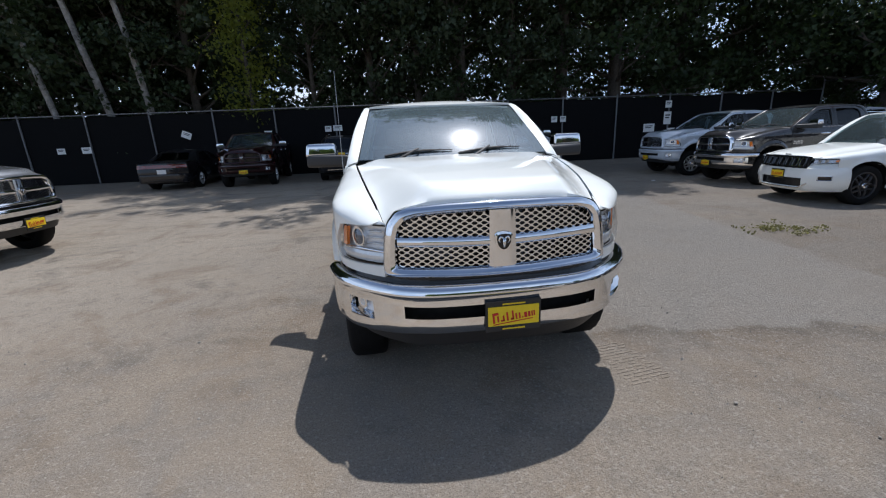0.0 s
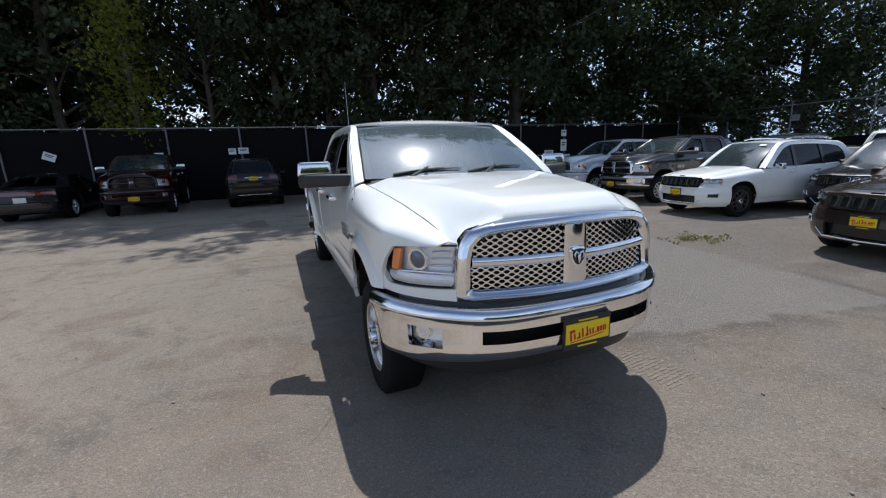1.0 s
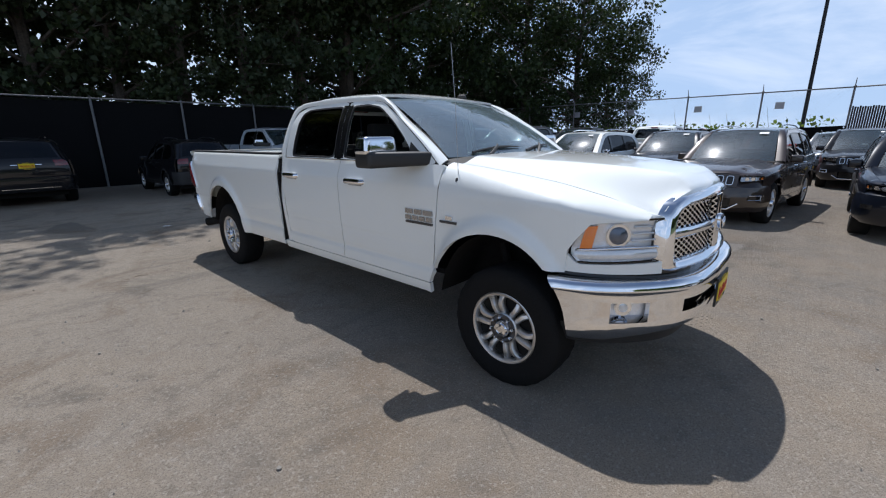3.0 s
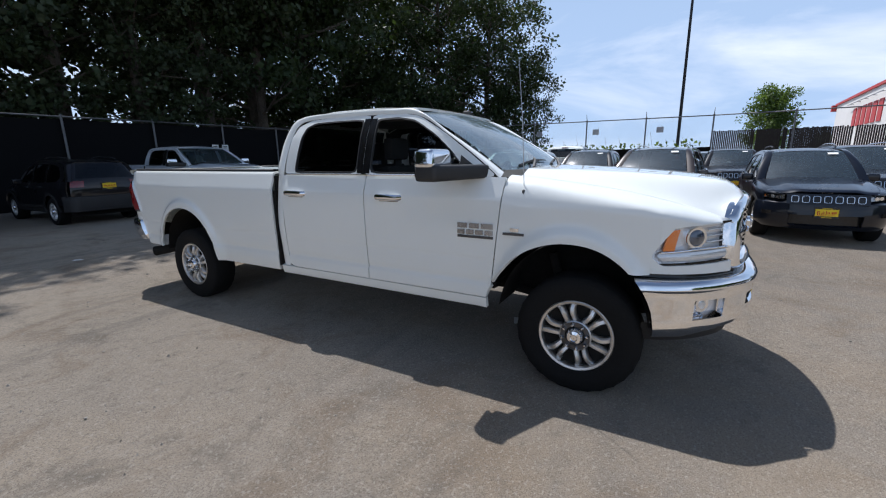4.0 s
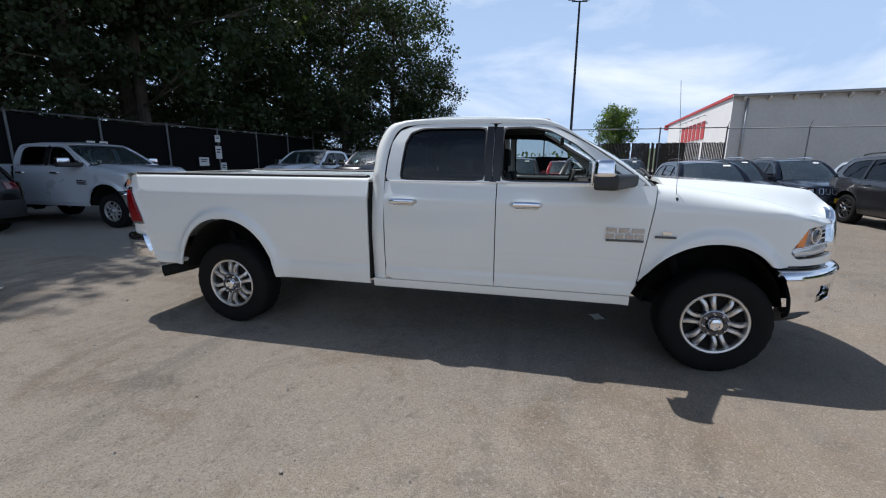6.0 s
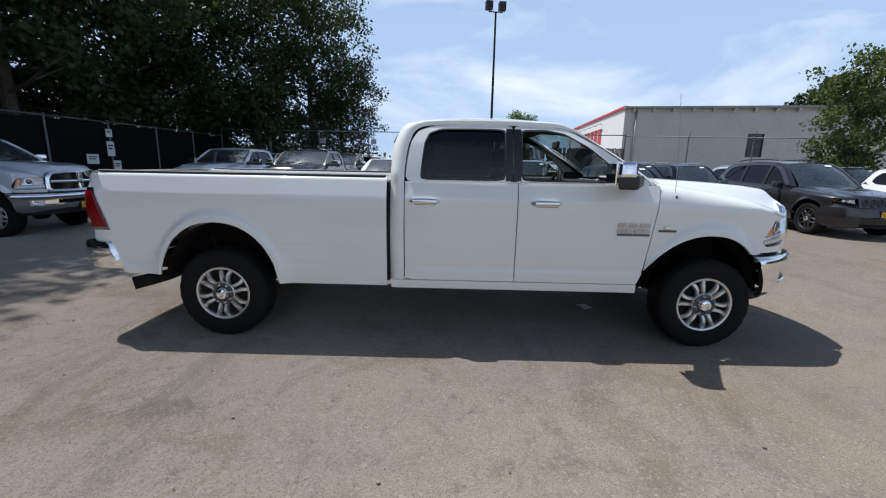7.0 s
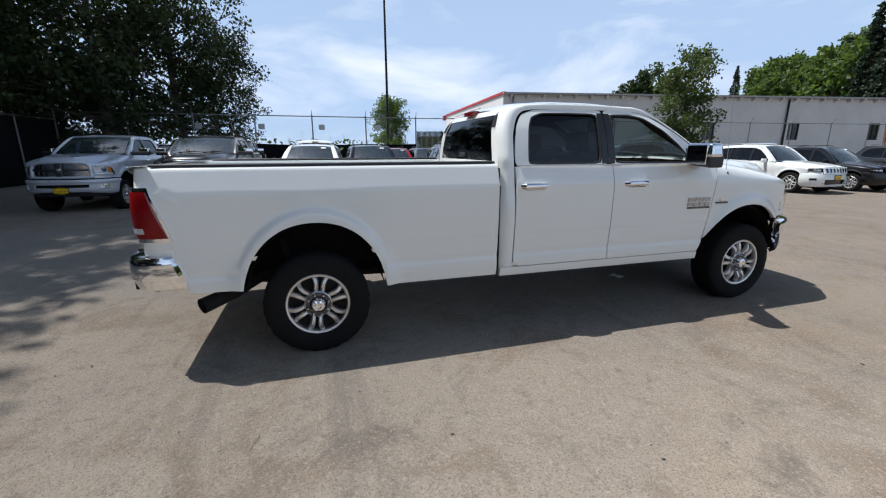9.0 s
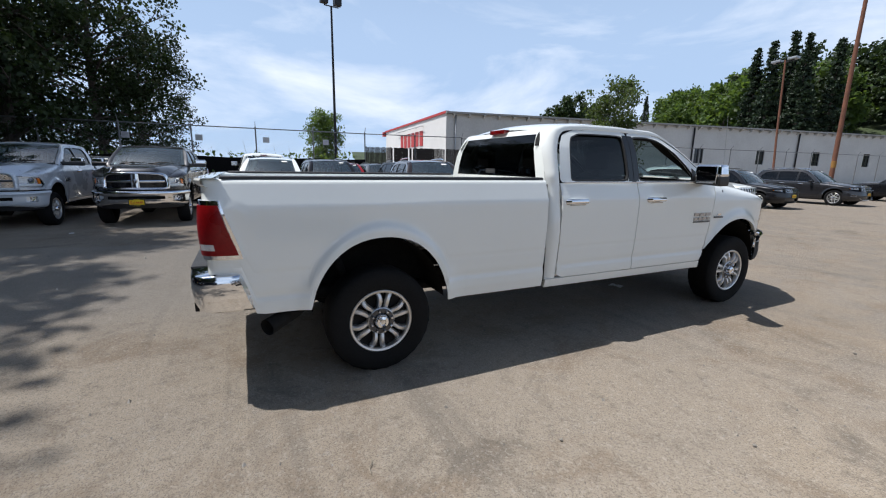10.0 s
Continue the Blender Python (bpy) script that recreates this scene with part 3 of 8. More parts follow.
def utility_pole(x, y, h, head, lean=0.0, r=0.17):
    thing = empty("utility_pole", pose(x, y, 0, 0, lean, 0))
    tagged(thing, "reddish-brown weathered timber pole" + (" with a flat lamp head" if head else " with a yellow band at its foot"), "pole")
    part("shaft", tube([(0, 0, -0.05), (0.03, 0, h * 0.5), (0, 0, h)], [r, r * 0.85, r * 0.68], 12), M_POLE, thing, smooth="auto")
    if head:
        part("crossarm", box((-0.55, -0.04, h - 0.16), (0.55, 0.04, h - 0.08)), M_DARKSTEEL, thing)
        for sx in (-0.5, 0.5):
            part("lamp_head", box((sx - 0.28, -0.25, h - 0.08), (sx + 0.28, 0.25, h + 0.08)), M_GALV, thing, bevel=0.04)
    else:
        part("band", tube([(0, 0, 1.9), (0, 0, 2.3)], r * 1.02, 12), M_BAND, thing)


utility_pole(9.66, -28.26, 14.5, False, r=0.135)
utility_pole(13.6, -29.75, 9.3, True, lean=3.0, r=0.08)


# ---- the warehouse ----
def build_warehouse():
    base = Vector((33.2, -12.6, 0))
    d = Vector((-9.6, -58.0, 0)).normalized()          # along the long grey wall
    g = Vector((27.0, -2.6, 0)).normalized()           # along the white gable
    thing = empty("warehouse")
    tagged(thing, "long low pale concrete warehouse with a red-edged white end wall", "building")
    L, G, H = 105.0, 27.0, 6.5
    inward = Vector((0, 0, 1)).cross(d)                # towards the building
    if inward.x < 0:
        inward = -inward

    def m_wall(o, ax):
        return Matrix.Translation(o) @ Matrix.Rotation(math.atan2(ax.y, ax.x), 4, "Z")

    wm = m_wall(base, d)
    side = 1.0 if (wm.to_3x3() @ Vector((0, 1, 0))).dot(inward) > 0 else -1.0
    wins = [(9.8, 3.55, 1.25, 1.9)] + [(20.5 + k * 9.5, 3.3, 1.3, 1.7) for k in range(8)]
    # wall with true openings: columns between the windows
    xs = sorted({0.0, L} | {w[0] for w in wins} | {w[0] + w[2] for w in wins})

    def hole(u, v):
        return any(w[0] < u < w[0] + w[2] and w[1] - 0.5 * w[3] < v < w[1] + 0.5 * w[3] for w in wins)

    zs = sorted({0.0, H} | {w[1] - w[3] / 2 for w in wins} | {w[1] + w[3] / 2 for w in wins})
    wall = part("wall", sheet(lambda u, v: wm @ Vector((u, 0, v)), xs, zs, drop=hole), M_CONCRETE, thing, "pale grey stained concrete wall")
    fold = bmesh.new()
    fold.from_mesh(wall.data)
    fold.normal_update()
    edges = [e for e in fold.edges if e.is_boundary]
    got = bmesh.ops.extrude_edge_only(fold, edges=edges)["geom"]
    for v in got:
        if isinstance(v, bmesh.types.BMVert):
            v.co += inward * 0.3
    fold.to_mesh(wall.data)
    fold.free()
    for w in wins:
        win = part("window", box((w[0], side * 0.16, w[1] - w[3] / 2), (w[0] + w[2], side * 0.22, w[1] + w[3] / 2), wm), M_DARKWIN, thing, "dark steel-framed window")
        bm = bmesh.new()
        for k in range(1, 3):
            zz = w[1] - w[3] / 2 + w[3] * k / 3
            add_box(bm, (w[0], side * 0.10, zz - 0.03), (w[0] + w[2], side * 0.15, zz + 0.03), wm)
        for k in (0, 1, 2):
            xx = w[0] + 0.03 + (w[2] - 0.06) * k / 2
            add_box(bm, (xx - 0.03, side * 0.095, w[1] - w[3] / 2), (xx + 0.03, side * 0.155, w[1] + w[3] / 2), wm)
        part("window_frame", bm, M_DARKSTEEL, win)
    gm = m_wall(base, g)
    gside = 1.0 if (gm.to_3x3() @ Vector((0, 1, 0))).dot(d) > 0 else -1.0
    part("gable_wall", box((0.02, 0, 0), (G, gside * 0.3, H + 0.05), gm), M_WHITEWALL, thing, "white painted end wall")
    bm = bmesh.new()
    add_box(bm, (-0.1, -gside * 0.12, H + 0.02), (G + 0.5, gside * 0.25, H + 0.24), gm)
    add_box(bm, (G + 0.1, -gside * 0.4, H - 0.55), (G + 0.9, gside * 0.3, H + 0.1), gm)
    part("red_fascia", bm, M_REDTRIM, thing, "faded red fascia")
    # red lettering stands as plain bars
    for k in range(6):
        x0 = 7.5 + k * 1.77
        bm = box((x0, -gside * 0.06, 3.80), (x0 + 1.25, -gside * 0.004, 5.45), gm)
        part("sign_bar", bm, M_REDTRIM, thing, "plain red bar of the wall sign")
    bm = bmesh.new()
    add_tube(bm, [gm @ Vector((6.9, -gside * 0.3, 5.9)), gm @ Vector((19.0, -gside * 0.3, 5.9))], 0.04, 6)
    for k in range(5):
        add_tube(bm, [gm @ Vector((7.4 + 2.7 * k, 0, 5.9)), gm @ Vector((7.4 + 2.7 * k, -gside * 0.32, 5.9))], 0.03, 6)
    part("sign_rail", bm, M_GALV, thing)
    # roof edge, rafter tails, downpipes
    roof = bmesh.new()
    c = [base - inward * 0.45 + d * -0.1, base + d * L - inward * 0.45, base + d * L + inward * 30, base + inward * 30]
    lo = [roof.verts.new(p + Vector((0, 0, H + (0.0 if i < 2 else 0.8)))) for i, p in enumerate(c)]
    hi = [roof.verts.new(p + Vector((0, 0, H + (0.16 if i < 2 else 0.96)))) for i, p in enumerate(c)]
    roof.faces.new(lo[::-1])
    roof.faces.new(hi)
    for i in range(4):
        roof.faces.new((lo[i], lo[(i + 1) % 4], hi[(i + 1) % 4], hi[i]))
    part("roof", roof, M_ROOFING, thing)
    tail = None
    for k in range(int(L / 1.55)):
        x = 0.7 + 1.55 * k
        if tail is None:
            bm = bmesh.new()
            add_box(bm, (-0.09, -side * 0.4, H - 0.36), (0.09, side * 0.0, H - 0.02))
            for v in bm.verts:
                if v.co.z < H - 0.3 and abs(v.co.y) > 0.3:
                    v.co.z += 0.22
            tail = part("rafter_tail", bm, M_CONCRETE, thing)
            o = tail
        else:
            o = link("rafter_tail", tail.data, thing)
        o.matrix_basis = wm @ Matrix.Translation((x, -side * 0.003, 0))
    for x in (0.9, 17.2, 29.5, 46.0, 66.0, 67.2):
        part("downpipe", tube([wm @ Vector((x, -side * 0.14, 0)), wm @ Vector((x, -side * 0.14, H - 0.1))], 0.09, 8), M_DARKSTEEL if x > 10 else M_GALV, thing, smooth=True)
    part("back_wall", box((0, side * 29.6, 0), (L, side * 30, H + 0.6), wm), M_CONCRETE, thing)


build_warehouse()


# ---- trees ----
def leaf_mesh(name, spots, mat, size, seed, droop=0.3):
    """Many small folded leaf sprays at the spots; each its own island."""
    rng = np.random.default_rng(seed)
    n = len(spots)
    p = np.asarray(spots)
    d = rng.normal(size=(n, 3))
    d[:, 2] -= droop
    d /= np.linalg.norm(d, axis=1)[:, None]
    e = np.cross(d, rng.normal(size=(n, 3)))
    e /= np.linalg.norm(e, axis=1)[:, None]
    up = np.cross(d, e)
    s = (size * rng.uniform(0.55, 1.35, n))[:, None]
    v = np.stack([p - d * s * 0.5, p + e * s * 0.42 + up * s * 0.12, p + d * s * 0.62, p - e * s * 0.42 + up * s * 0.12], axis=1).reshape(-1, 3)
    me = bpy.data.meshes.new(name)
    me.vertices.add(4 * n)
    me.vertices.foreach_set("co", v.ravel())
    idx = (np.arange(n) * 4)[:, None]
    tri = np.concatenate([idx + [0, 1, 2], idx + [0, 2, 3]], axis=1).reshape(-1)
    me.loops.add(6 * n)
    me.loops.foreach_set("vertex_index", tri)
    me.polygons.add(2 * n)
    me.polygons.foreach_set("loop_start", np.arange(2 * n) * 3)
    me.polygons.foreach_set("loop_total", np.full(2 * n, 3))
    me.materials.append(mat)
    me.update(calc_edges=True)
    return me


def build_tree(name, label, height, spread, first, leaves, mat, bark, size, seed, lean=0.0, limbs=26, shape="broad", trunk_r=0.22, clump=0.8, spray=0.34, tuft=40):
    """A tapered trunk, limbs that fork, and clumps of leaves round the limb ends."""
    rng = random.Random(seed)
    thing = empty(name)
    tagged(thing, label, "tree")
    bm = bmesh.new()
    trunk = [Vector((lean * (k / 8) ** 1.3 * height + 0.25 * rng.uniform(-1, 1) * k / 8, 0.25 * rng.uniform(-1, 1) * k / 8, height * 0.96 * k / 8)) for k in range(9)]
    trunk[0].z = -0.1
    add_tube(bm, trunk, [trunk_r * (1 - 0.9 * (k / 8)) + 0.015 for k in range(9)], 9)
    spots, ends = [], []
    for i in range(limbs):
        f = first + (0.98 - first) * (i + rng.random()) / limbs
        base = curve_at(trunk, f)
        ang = i * 2.4 + rng.uniform(-0.5, 0.5)
        q = (f - first) / (1 - first)
        if shape == "cone":
            reach = spread * (1.0 - 0.97 * q) * rng.uniform(0.6, 1.12) + 0.1
            rise = -0.12 * reach
        elif shape == "column":
            reach = spread * (0.65 + 0.55 * math.sin(math.pi * min(1, q * 0.9 + 0.1))) * rng.uniform(0.6, 1.15)
            reach *= min(1.0, 0.5 + base.z / 9)
            rise = 0.55 * reach
        else:
            reach = spread * math.sqrt(max(0.05, 1 - (2 * q - 0.75) ** 2 / 1.9)) * rng.uniform(0.6, 1.12)
            rise = (0.15 + 0.5 * q) * reach
        out = Vector((math.cos(ang), math.sin(ang), 0))
        tip = base + out * reach + Vector((0, 0, rise))
        mid = base.lerp(tip, 0.5) + Vector((0, 0, 0.08 * reach * rng.uniform(-1, 1.4)))
        r0 = trunk_r * 0.36 * (1 - 0.75 * f) + 0.012
        add_tube(bm, [base, mid, tip], [r0, r0 * 0.6, 0.008], 5, cap=False)
        ends.append((base, mid, tip, reach))
        for _ in range(2):
            b2 = mid.lerp(tip, rng.random() * 0.6)
            t2 = b2 + (out.cross(Vector((0, 0, 1))) * rng.uniform(-0.6, 0.6) + out * 0.25 + Vector((0, 0, rng.uniform(-0.15, 0.35)))) * reach * 0.7
            add_tube(bm, [b2, t2], [r0 * 0.4, 0.006], 4, cap=False)
            ends.append((b2, b2.lerp(t2, 0.5), t2, reach * 0.6))
    part("trunk", bm, bark, thing, smooth="auto")
    nrng = np.random.default_rng(seed + 5)
    total = sum(0.3 + e[3] for e in ends)
    for b, mid, tip, reach in ends:
        k = int(leaves * (0.3 + reach) / total)
        along = nrng.beta(2.2, 1.0, k)
        puff = 0.3 + clump * 0.32 * reach ** 0.5
        line = np.where(along[:, None] < 0.5, np.array(b) + (np.array(mid) - np.array(b)) * (along[:, None] * 2), np.array(mid) + (np.array(tip) - np.array(mid)) * (along[:, None] * 2 - 1))
        flat = (0.5 if shape == "cone" else 0.8)
        heart = line + np.clip(nrng.normal(size=(k, 3)), -1.5, 1.5) * puff * np.array([1, 1, flat]) * (0.45 + 0.55 * along[:, None])
        if k > 60:
            heart = heart[nrng.integers(0, max(2, k // tuft), k)]
            heart = heart + np.clip(nrng.normal(size=(k, 3)), -1.7, 1.7) * spray * np.array([1, 1, 0.7])
        spots.append(heart)
    crown = link("crown", leaf_mesh("crown", np.concatenate(spots), mat, size, seed + 9), thing)
    tagged(crown, kind="stuff")
    return thing


def plant(kinds, places, rng):
    """Sets copies of the kinds at places (x, y, scale)."""
    used = set()
    for i, (x, y, s, *k) in enumerate(places):
        src = kinds[k[0] if k else i % len(kinds)]
        m = pose(x, y, 0, 0, 0, rng.uniform(0, 360)) @ Matrix.Scale(s, 4)
        if src.name not in used:
            used.add(src.name)
            src.matrix_world = m
        else:
            c = copy_thing(src, m)
            c.scale = (s, s, s)


rng_t = random.Random(11)
tall = [build_tree("screen_tree", "tall dense dark evergreen tree in the screen row behind the fence", 27, 4.1, 0.05, 20000, M_LEAF, M_BARK, 0.245, 20 + k, limbs=60, shape="column", trunk_r=0.26, clump=0.85) for k in range(3)]
row = []
for k in range(22):
    x = 20.2 - k * 2.7 + rng_t.uniform(-0.5, 0.5)
    if -9.0 < x < -6.4 or x > 11.5:
        continue
    high = 0.6 if x > 15 else 0.76 if x > 3 else (0.88 if x > -2.6 else 0.60 if x > -5.2 else 0.85)
    row.append((x, 20.9 - 0.05 * x + rng_t.uniform(-0.5, 0.5), high * rng_t.uniform(0.93, 1.06)))
plant(tall, row, rng_t)
broad = build_tree("screen_tree", "tall spreading dark tree leaning out over the fence", 22, 6.1, 0.42, 38000, M_LEAF, M_BARK, 0.30, 36, limbs=60, shape="column", trunk_r=0.34, clump=1.1)
plant([broad], [(3.9, 20.6, 0.87), (6.6, 20.2, 0.90), (9.4, 20.0, 0.90), (12.6, 20.0, 0.86)], rng_t)
rear = [build_tree("screen_tree", "dark evergreen tree standing behind the screen row", 22, 3.6, 0.04, 3600, M_LEAF, M_BARK, 0.46, 30 + k, limbs=50, shape="column", trunk_r=0.24, clump=1.0) for k in range(2)]
plant(rear, [(8.7 - k * 6.3 + rng_t.uniform(-1.2, 1.2), 26.0 - 0.05 * (8.7 - 6.3 * k) + rng_t.uniform(-1, 1), rng_t.uniform(0.8, 1.0)) for k in range(8)] + [(-4.0, 25.4, 0.5), (-11.0, 25.2, 0.85), (-17.5, 25.4, 0.85), (-23.0, 25.6, 0.85), (-0.5, 24.6, 0.7), (-7.6, 25.5, 0.75), (-9.8, 24.8, 0.8), (-14.0, 25.2, 0.85), (12.8, 23.6, 0.34), (15.6, 23.4, 0.36), (18.6, 22.6, 0.36), (21.6, 21.2, 0.36), (24.2, 18.8, 0.34), (26.2, 15.4, 0.32)], rng_t)
birch = [build_tree("birch_tree", "slender pale-barked leaning tree behind the fence", 19, 2.2, 0.45, 6000, M_LEAFMAPLE, M_PALEBARK, 0.19, 44, lean=-0.16, limbs=16, trunk_r=0.17)]
for bx, by, s, yaw in ((-15.1, 19.4, 0.85, 0), (-12.9, 19.6, 1.0, 35), (-11.3, 19.8, 0.95, 70)):
    m = pose(bx, by, 0, 0, 0, yaw) @ Matrix.Scale(s, 4)
    if bx == -15.1:
        birch[0].matrix_world = m
    else:
        copy_thing(birch[0], m).scale = (s, s, s)
lit = build_tree("young_tree", "sunlit yellow-green young tree between the dark evergreens", 13, 0.95, 0.15, 5200, M_LEAFGOLD, M_BARK, 0.15, 61, limbs=24, shape="column", trunk_r=0.1)
lit.matrix_world = pose(-6.6, 19.0, 0)
maples = [build_tree("maple_tree", "broad dark maple with gaps of sky in its crown", 13.0, 5.2, 0.16, 18000, M_LEAFMAPLE, M_BARK, 0.19, 71 + k, limbs=46, trunk_r=0.3, clump=0.9, spray=0.40, tuft=120) for k in range(2)]
plant(maples, [(26.0, 12.2, 0.96), (24.4, 15.4, 1.1), (27.5, 19.6, 1.15), (21.5, 22.0, 1.2), (17.2, 21.6, 1.25), (13.4, 21.8, 1.3), (27.0, 10.4, 0.62), (24.6, 17.6, 0.5)], rng_t)
single = build_tree("tree", "single leafy light-green tree beside the warehouse fence", 7.7, 1.75, 0.16, 8000, M_LEAFYOUNG, M_BARK, 0.17, 91, limbs=26, trunk_r=0.13, spray=0.3)
single.matrix_world = pose(19.3, -19.6, 0)
far_tree = build_tree("tree", "distant rounded poplar beyond the fence", 13.0, 4.1, 0.1, 12000, M_LEAFLIGHT, M_BARK, 0.36, 97, limbs=44, trunk_r=0.25, clump=1.1, spray=0.6)
far_tree.matrix_world = pose(174, -25.8, 0) @ Matrix.Scale(1.62, 4)


# ---- wooded hill beyond the warehouse ----
def hill_z(x, y):
    r = math.hypot(x, y)
    a = math.degrees(math.atan2(-(y), x))          # grows towards the south
    rise = max(0.0, min(1.0, (a - 26) / 50))
    return max(0.0, (r - 105)) * 0.30 * (0.25 + 0.95 * rise) * (1 if r < 210 else 1) * (a > 10)


def build_hill():
    def at(u, v):
        a = -radians(v)
        x, y = u * math.cos(a), u * math.sin(a)
        return (x, y, hill_z(x, y) - 0.3)
    tagged(part("hill", sheet(at, span(100, 215, 14), span(12, 112, 40)), M_HILL, smooth=True), "green wooded hillside", "hill", kind="structure")


build_hill()
hill_broad = [build_tree("hillside_tree", "rounded bright green tree on the hillside", 13, 5.0, 0.08, 3600, M_LEAFLIGHT if k else M_LEAFMAPLE, M_BARK, 0.72, 120 + k, limbs=22, trunk_r=0.25, clump=1.3, spray=0.7) for k in range(2)]
hill_fir = build_tree("fir_tree", "tall dark conical fir on the hillside", 30, 4.6, 0.04, 9000, M_NEEDLE, M_BARK, 0.55, 130, limbs=110, shape="cone", trunk_r=0.35, clump=0.3, spray=0.3)
rng_h = random.Random(5)
spots_b = []
for a, r, size in ((39.0, 168, 1.1), (41.0, 164, 1.35), (43.0, 170, 1.1), (44.5, 172, 0.9)):
    spots_b.append((r * math.cos(radians(a)), -r * math.sin(radians(a)), size, 0.9))
for k in range(80):
    a, r = rng_h.uniform(50, 108), rng_h.choice((132, 142, 152, 160)) + rng_h.uniform(-6, 6)
    spots_b.append((r * math.cos(radians(a)), -r * math.sin(radians(a)), rng_h.uniform(0.85, 1.15) * interp(((50, 0.9), (58, 1.2), (66, 1.3), (74, 1.35)), a), rng_h.random()))
first_of = {}
for x, y, s, pick in spots_b:
    src = hill_broad[1 if pick < 0.6 else 0]
    m = pose(x, y, hill_z(x, y) - 0.4, 0, 0, rng_h.uniform(0, 360)) @ Matrix.Scale(s, 4)
    if src.name not in first_of:
        first_of[src.name] = 1
        src.matrix_world = m
    else:
        copy_thing(src, m).scale = (s, s, s)
for a, r, s in ((50.2, 160, 0.55), (60.5, 120, 0.92), (61.8, 117, 0.96), (63.4, 121, 1.0), (64.5, 116, 0.98), (66.9, 121, 0.90)):
    x, y = r * math.cos(radians(a)) - 3.8, 5.0 - r * math.sin(radians(a))
    m = pose(x, y, hill_z(x, y) - 0.4, 0, 0, a * 37) @ Matrix.Scale(s, 4)
    if hill_fir.name in first_of:
        copy_thing(hill_fir, m).scale = (s, s, s)
    else:
        first_of[hill_fir.name] = 1
        hill_fir.matrix_world = m


# ---- vehicle tools (front of a vehicle looks along -y, origin on the ground under the front axle) ----
def inward_rim(bm, depth, y0=0.3, y1=4.0, zc=0.85):
    """Turns the free edges of a body panel in towards the body."""
    bm.normal_update()
    edges = [e for e in bm.edges if e.is_boundary]
    old = {v for e in edges for v in e.verts}
    way = {}
    for v in old:
        c = Vector((0, max(y0, min(y1, v.co.y)), zc))
        n = v.normal if v.normal.dot(v.co - c) > 0 else -v.normal
        way[v] = n
    fresh = [g for g in bmesh.ops.extrude_edge_only(bm, edges=edges)["geom"] if isinstance(g, bmesh.types.BMVert)]
    for v in fresh:
        src = [e.other_vert(v) for e in v.link_edges if e.other_vert(v) in way]
        if src:
            v.co = v.co - way[src[0]] * depth
    return bm


def both(name, make, mat, parent, label="", smooth="auto"):
    """The same part on each side; make() builds the one at negative x."""
    made = []
    for side in (1, -1):
        bm = make()
        if side < 0:
            for v in bm.verts:
                v.co.x = -v.co.x
            bmesh.ops.reverse_faces(bm, faces=bm.faces)
        made.append(part(name, bm, mat, parent, label, smooth))
    return made


def loop_of(points, per=5):
    """A closed smooth-ish loop: straight runs between the points, each cut in per."""
    out = []
    for i, p in enumerate(points):
        q = points[(i + 1) % len(points)]
        for k in range(per):
            t = k / per
            out.append((p[0] + (q[0] - p[0]) * t, p[1] + (q[1] - p[1]) * t))
    for _ in range(2):
        n = len(out)
        out = [((out[i - 1][0] + 6 * out[i][0] + out[(i + 1) % n][0]) / 8, (out[i - 1][1] + 6 * out[i][1] + out[(i + 1) % n][1]) / 8) for i in range(n)]
    return out


def ring_between(outer, inner, place, depth=0.03):
    """A frame between two loops of (y, z), put in space by place(y, z); the inner edge turns in."""
    bm = bmesh.new()
    n = len(outer)
    rows = [[bm.verts.new(place(o[0] + (i[0] - o[0]) * t, o[1] + (i[1] - o[1]) * t)) for o, i in zip(outer, inner)] for t in (0, 0.5, 1)]
    deep = [bm.verts.new(Vector(place(*i)) + Vector((depth, 0, 0))) for i in inner]
    for a, b in zip(rows + [rows[-1]], rows[1:] + [deep]):
        if a is b:
            continue
        for k in range(n):
            bm.faces.new((a[k], a[(k + 1) % n], b[(k + 1) % n], b[k]))
    return bm


def fill_loop(loop, place, shift=0.0, rows=4):
    bm = bmesh.new()
    cy, cz = sum(p[0] for p in loop) / len(loop), sum(p[1] for p in loop) / len(loop)
    rings = []
    for r in range(rows):
        t = r / rows
        rings.append([bm.verts.new(Vector(place(p[0] + (cy - p[0]) * t, p[1] + (cz - p[1]) * t)) + Vector((shift, 0, 0))) for p in loop])
    c = bm.verts.new(Vector(place(cy, cz)) + Vector((shift, 0, 0)))
    n = len(loop)
    for a, b in zip(rings, rings[1:]):
        for k in range(n):
            bm.faces.new((a[k], a[(k + 1) % n], b[(k + 1) % n], b[k]))
    for k in range(n):
        bm.faces.new((rings[-1][k], rings[-1][(k + 1) % n], c))
    return bm


def arch_z(y, yc, ry, rz, zc):
    q = abs((y - yc) / ry)
    return zc + rz * max(0.0, 1 - q ** 2.2) ** (1 / 2.2) if q < 1 else -1.0


def arch_columns(y0, y1, arches, step):
    """Column places for a side panel, close together where an arch turns down."""
    ys = set(span(y0, y1, max(2, int((y1 - y0) / step))))
    for yc, ry, rz, zc in arches:
        for k in range(0, 31):
            y = yc - ry * math.cos(math.pi * k / 30)
            if y0 < y < y1:
                ys.add(y)
        for e in (-1, 1):
            y = yc + e * ry * 1.0008
            if y0 < y < y1:
                ys.add(y)
    ys = sorted(ys)
    keep = [ys[0]]
    for y in ys[1:-1]:
        if y - keep[-1] > 0.0005 and ys[-1] - y > 0.0005:
            keep.append(y)
    return keep + [ys[-1]]


WHEELS = {}


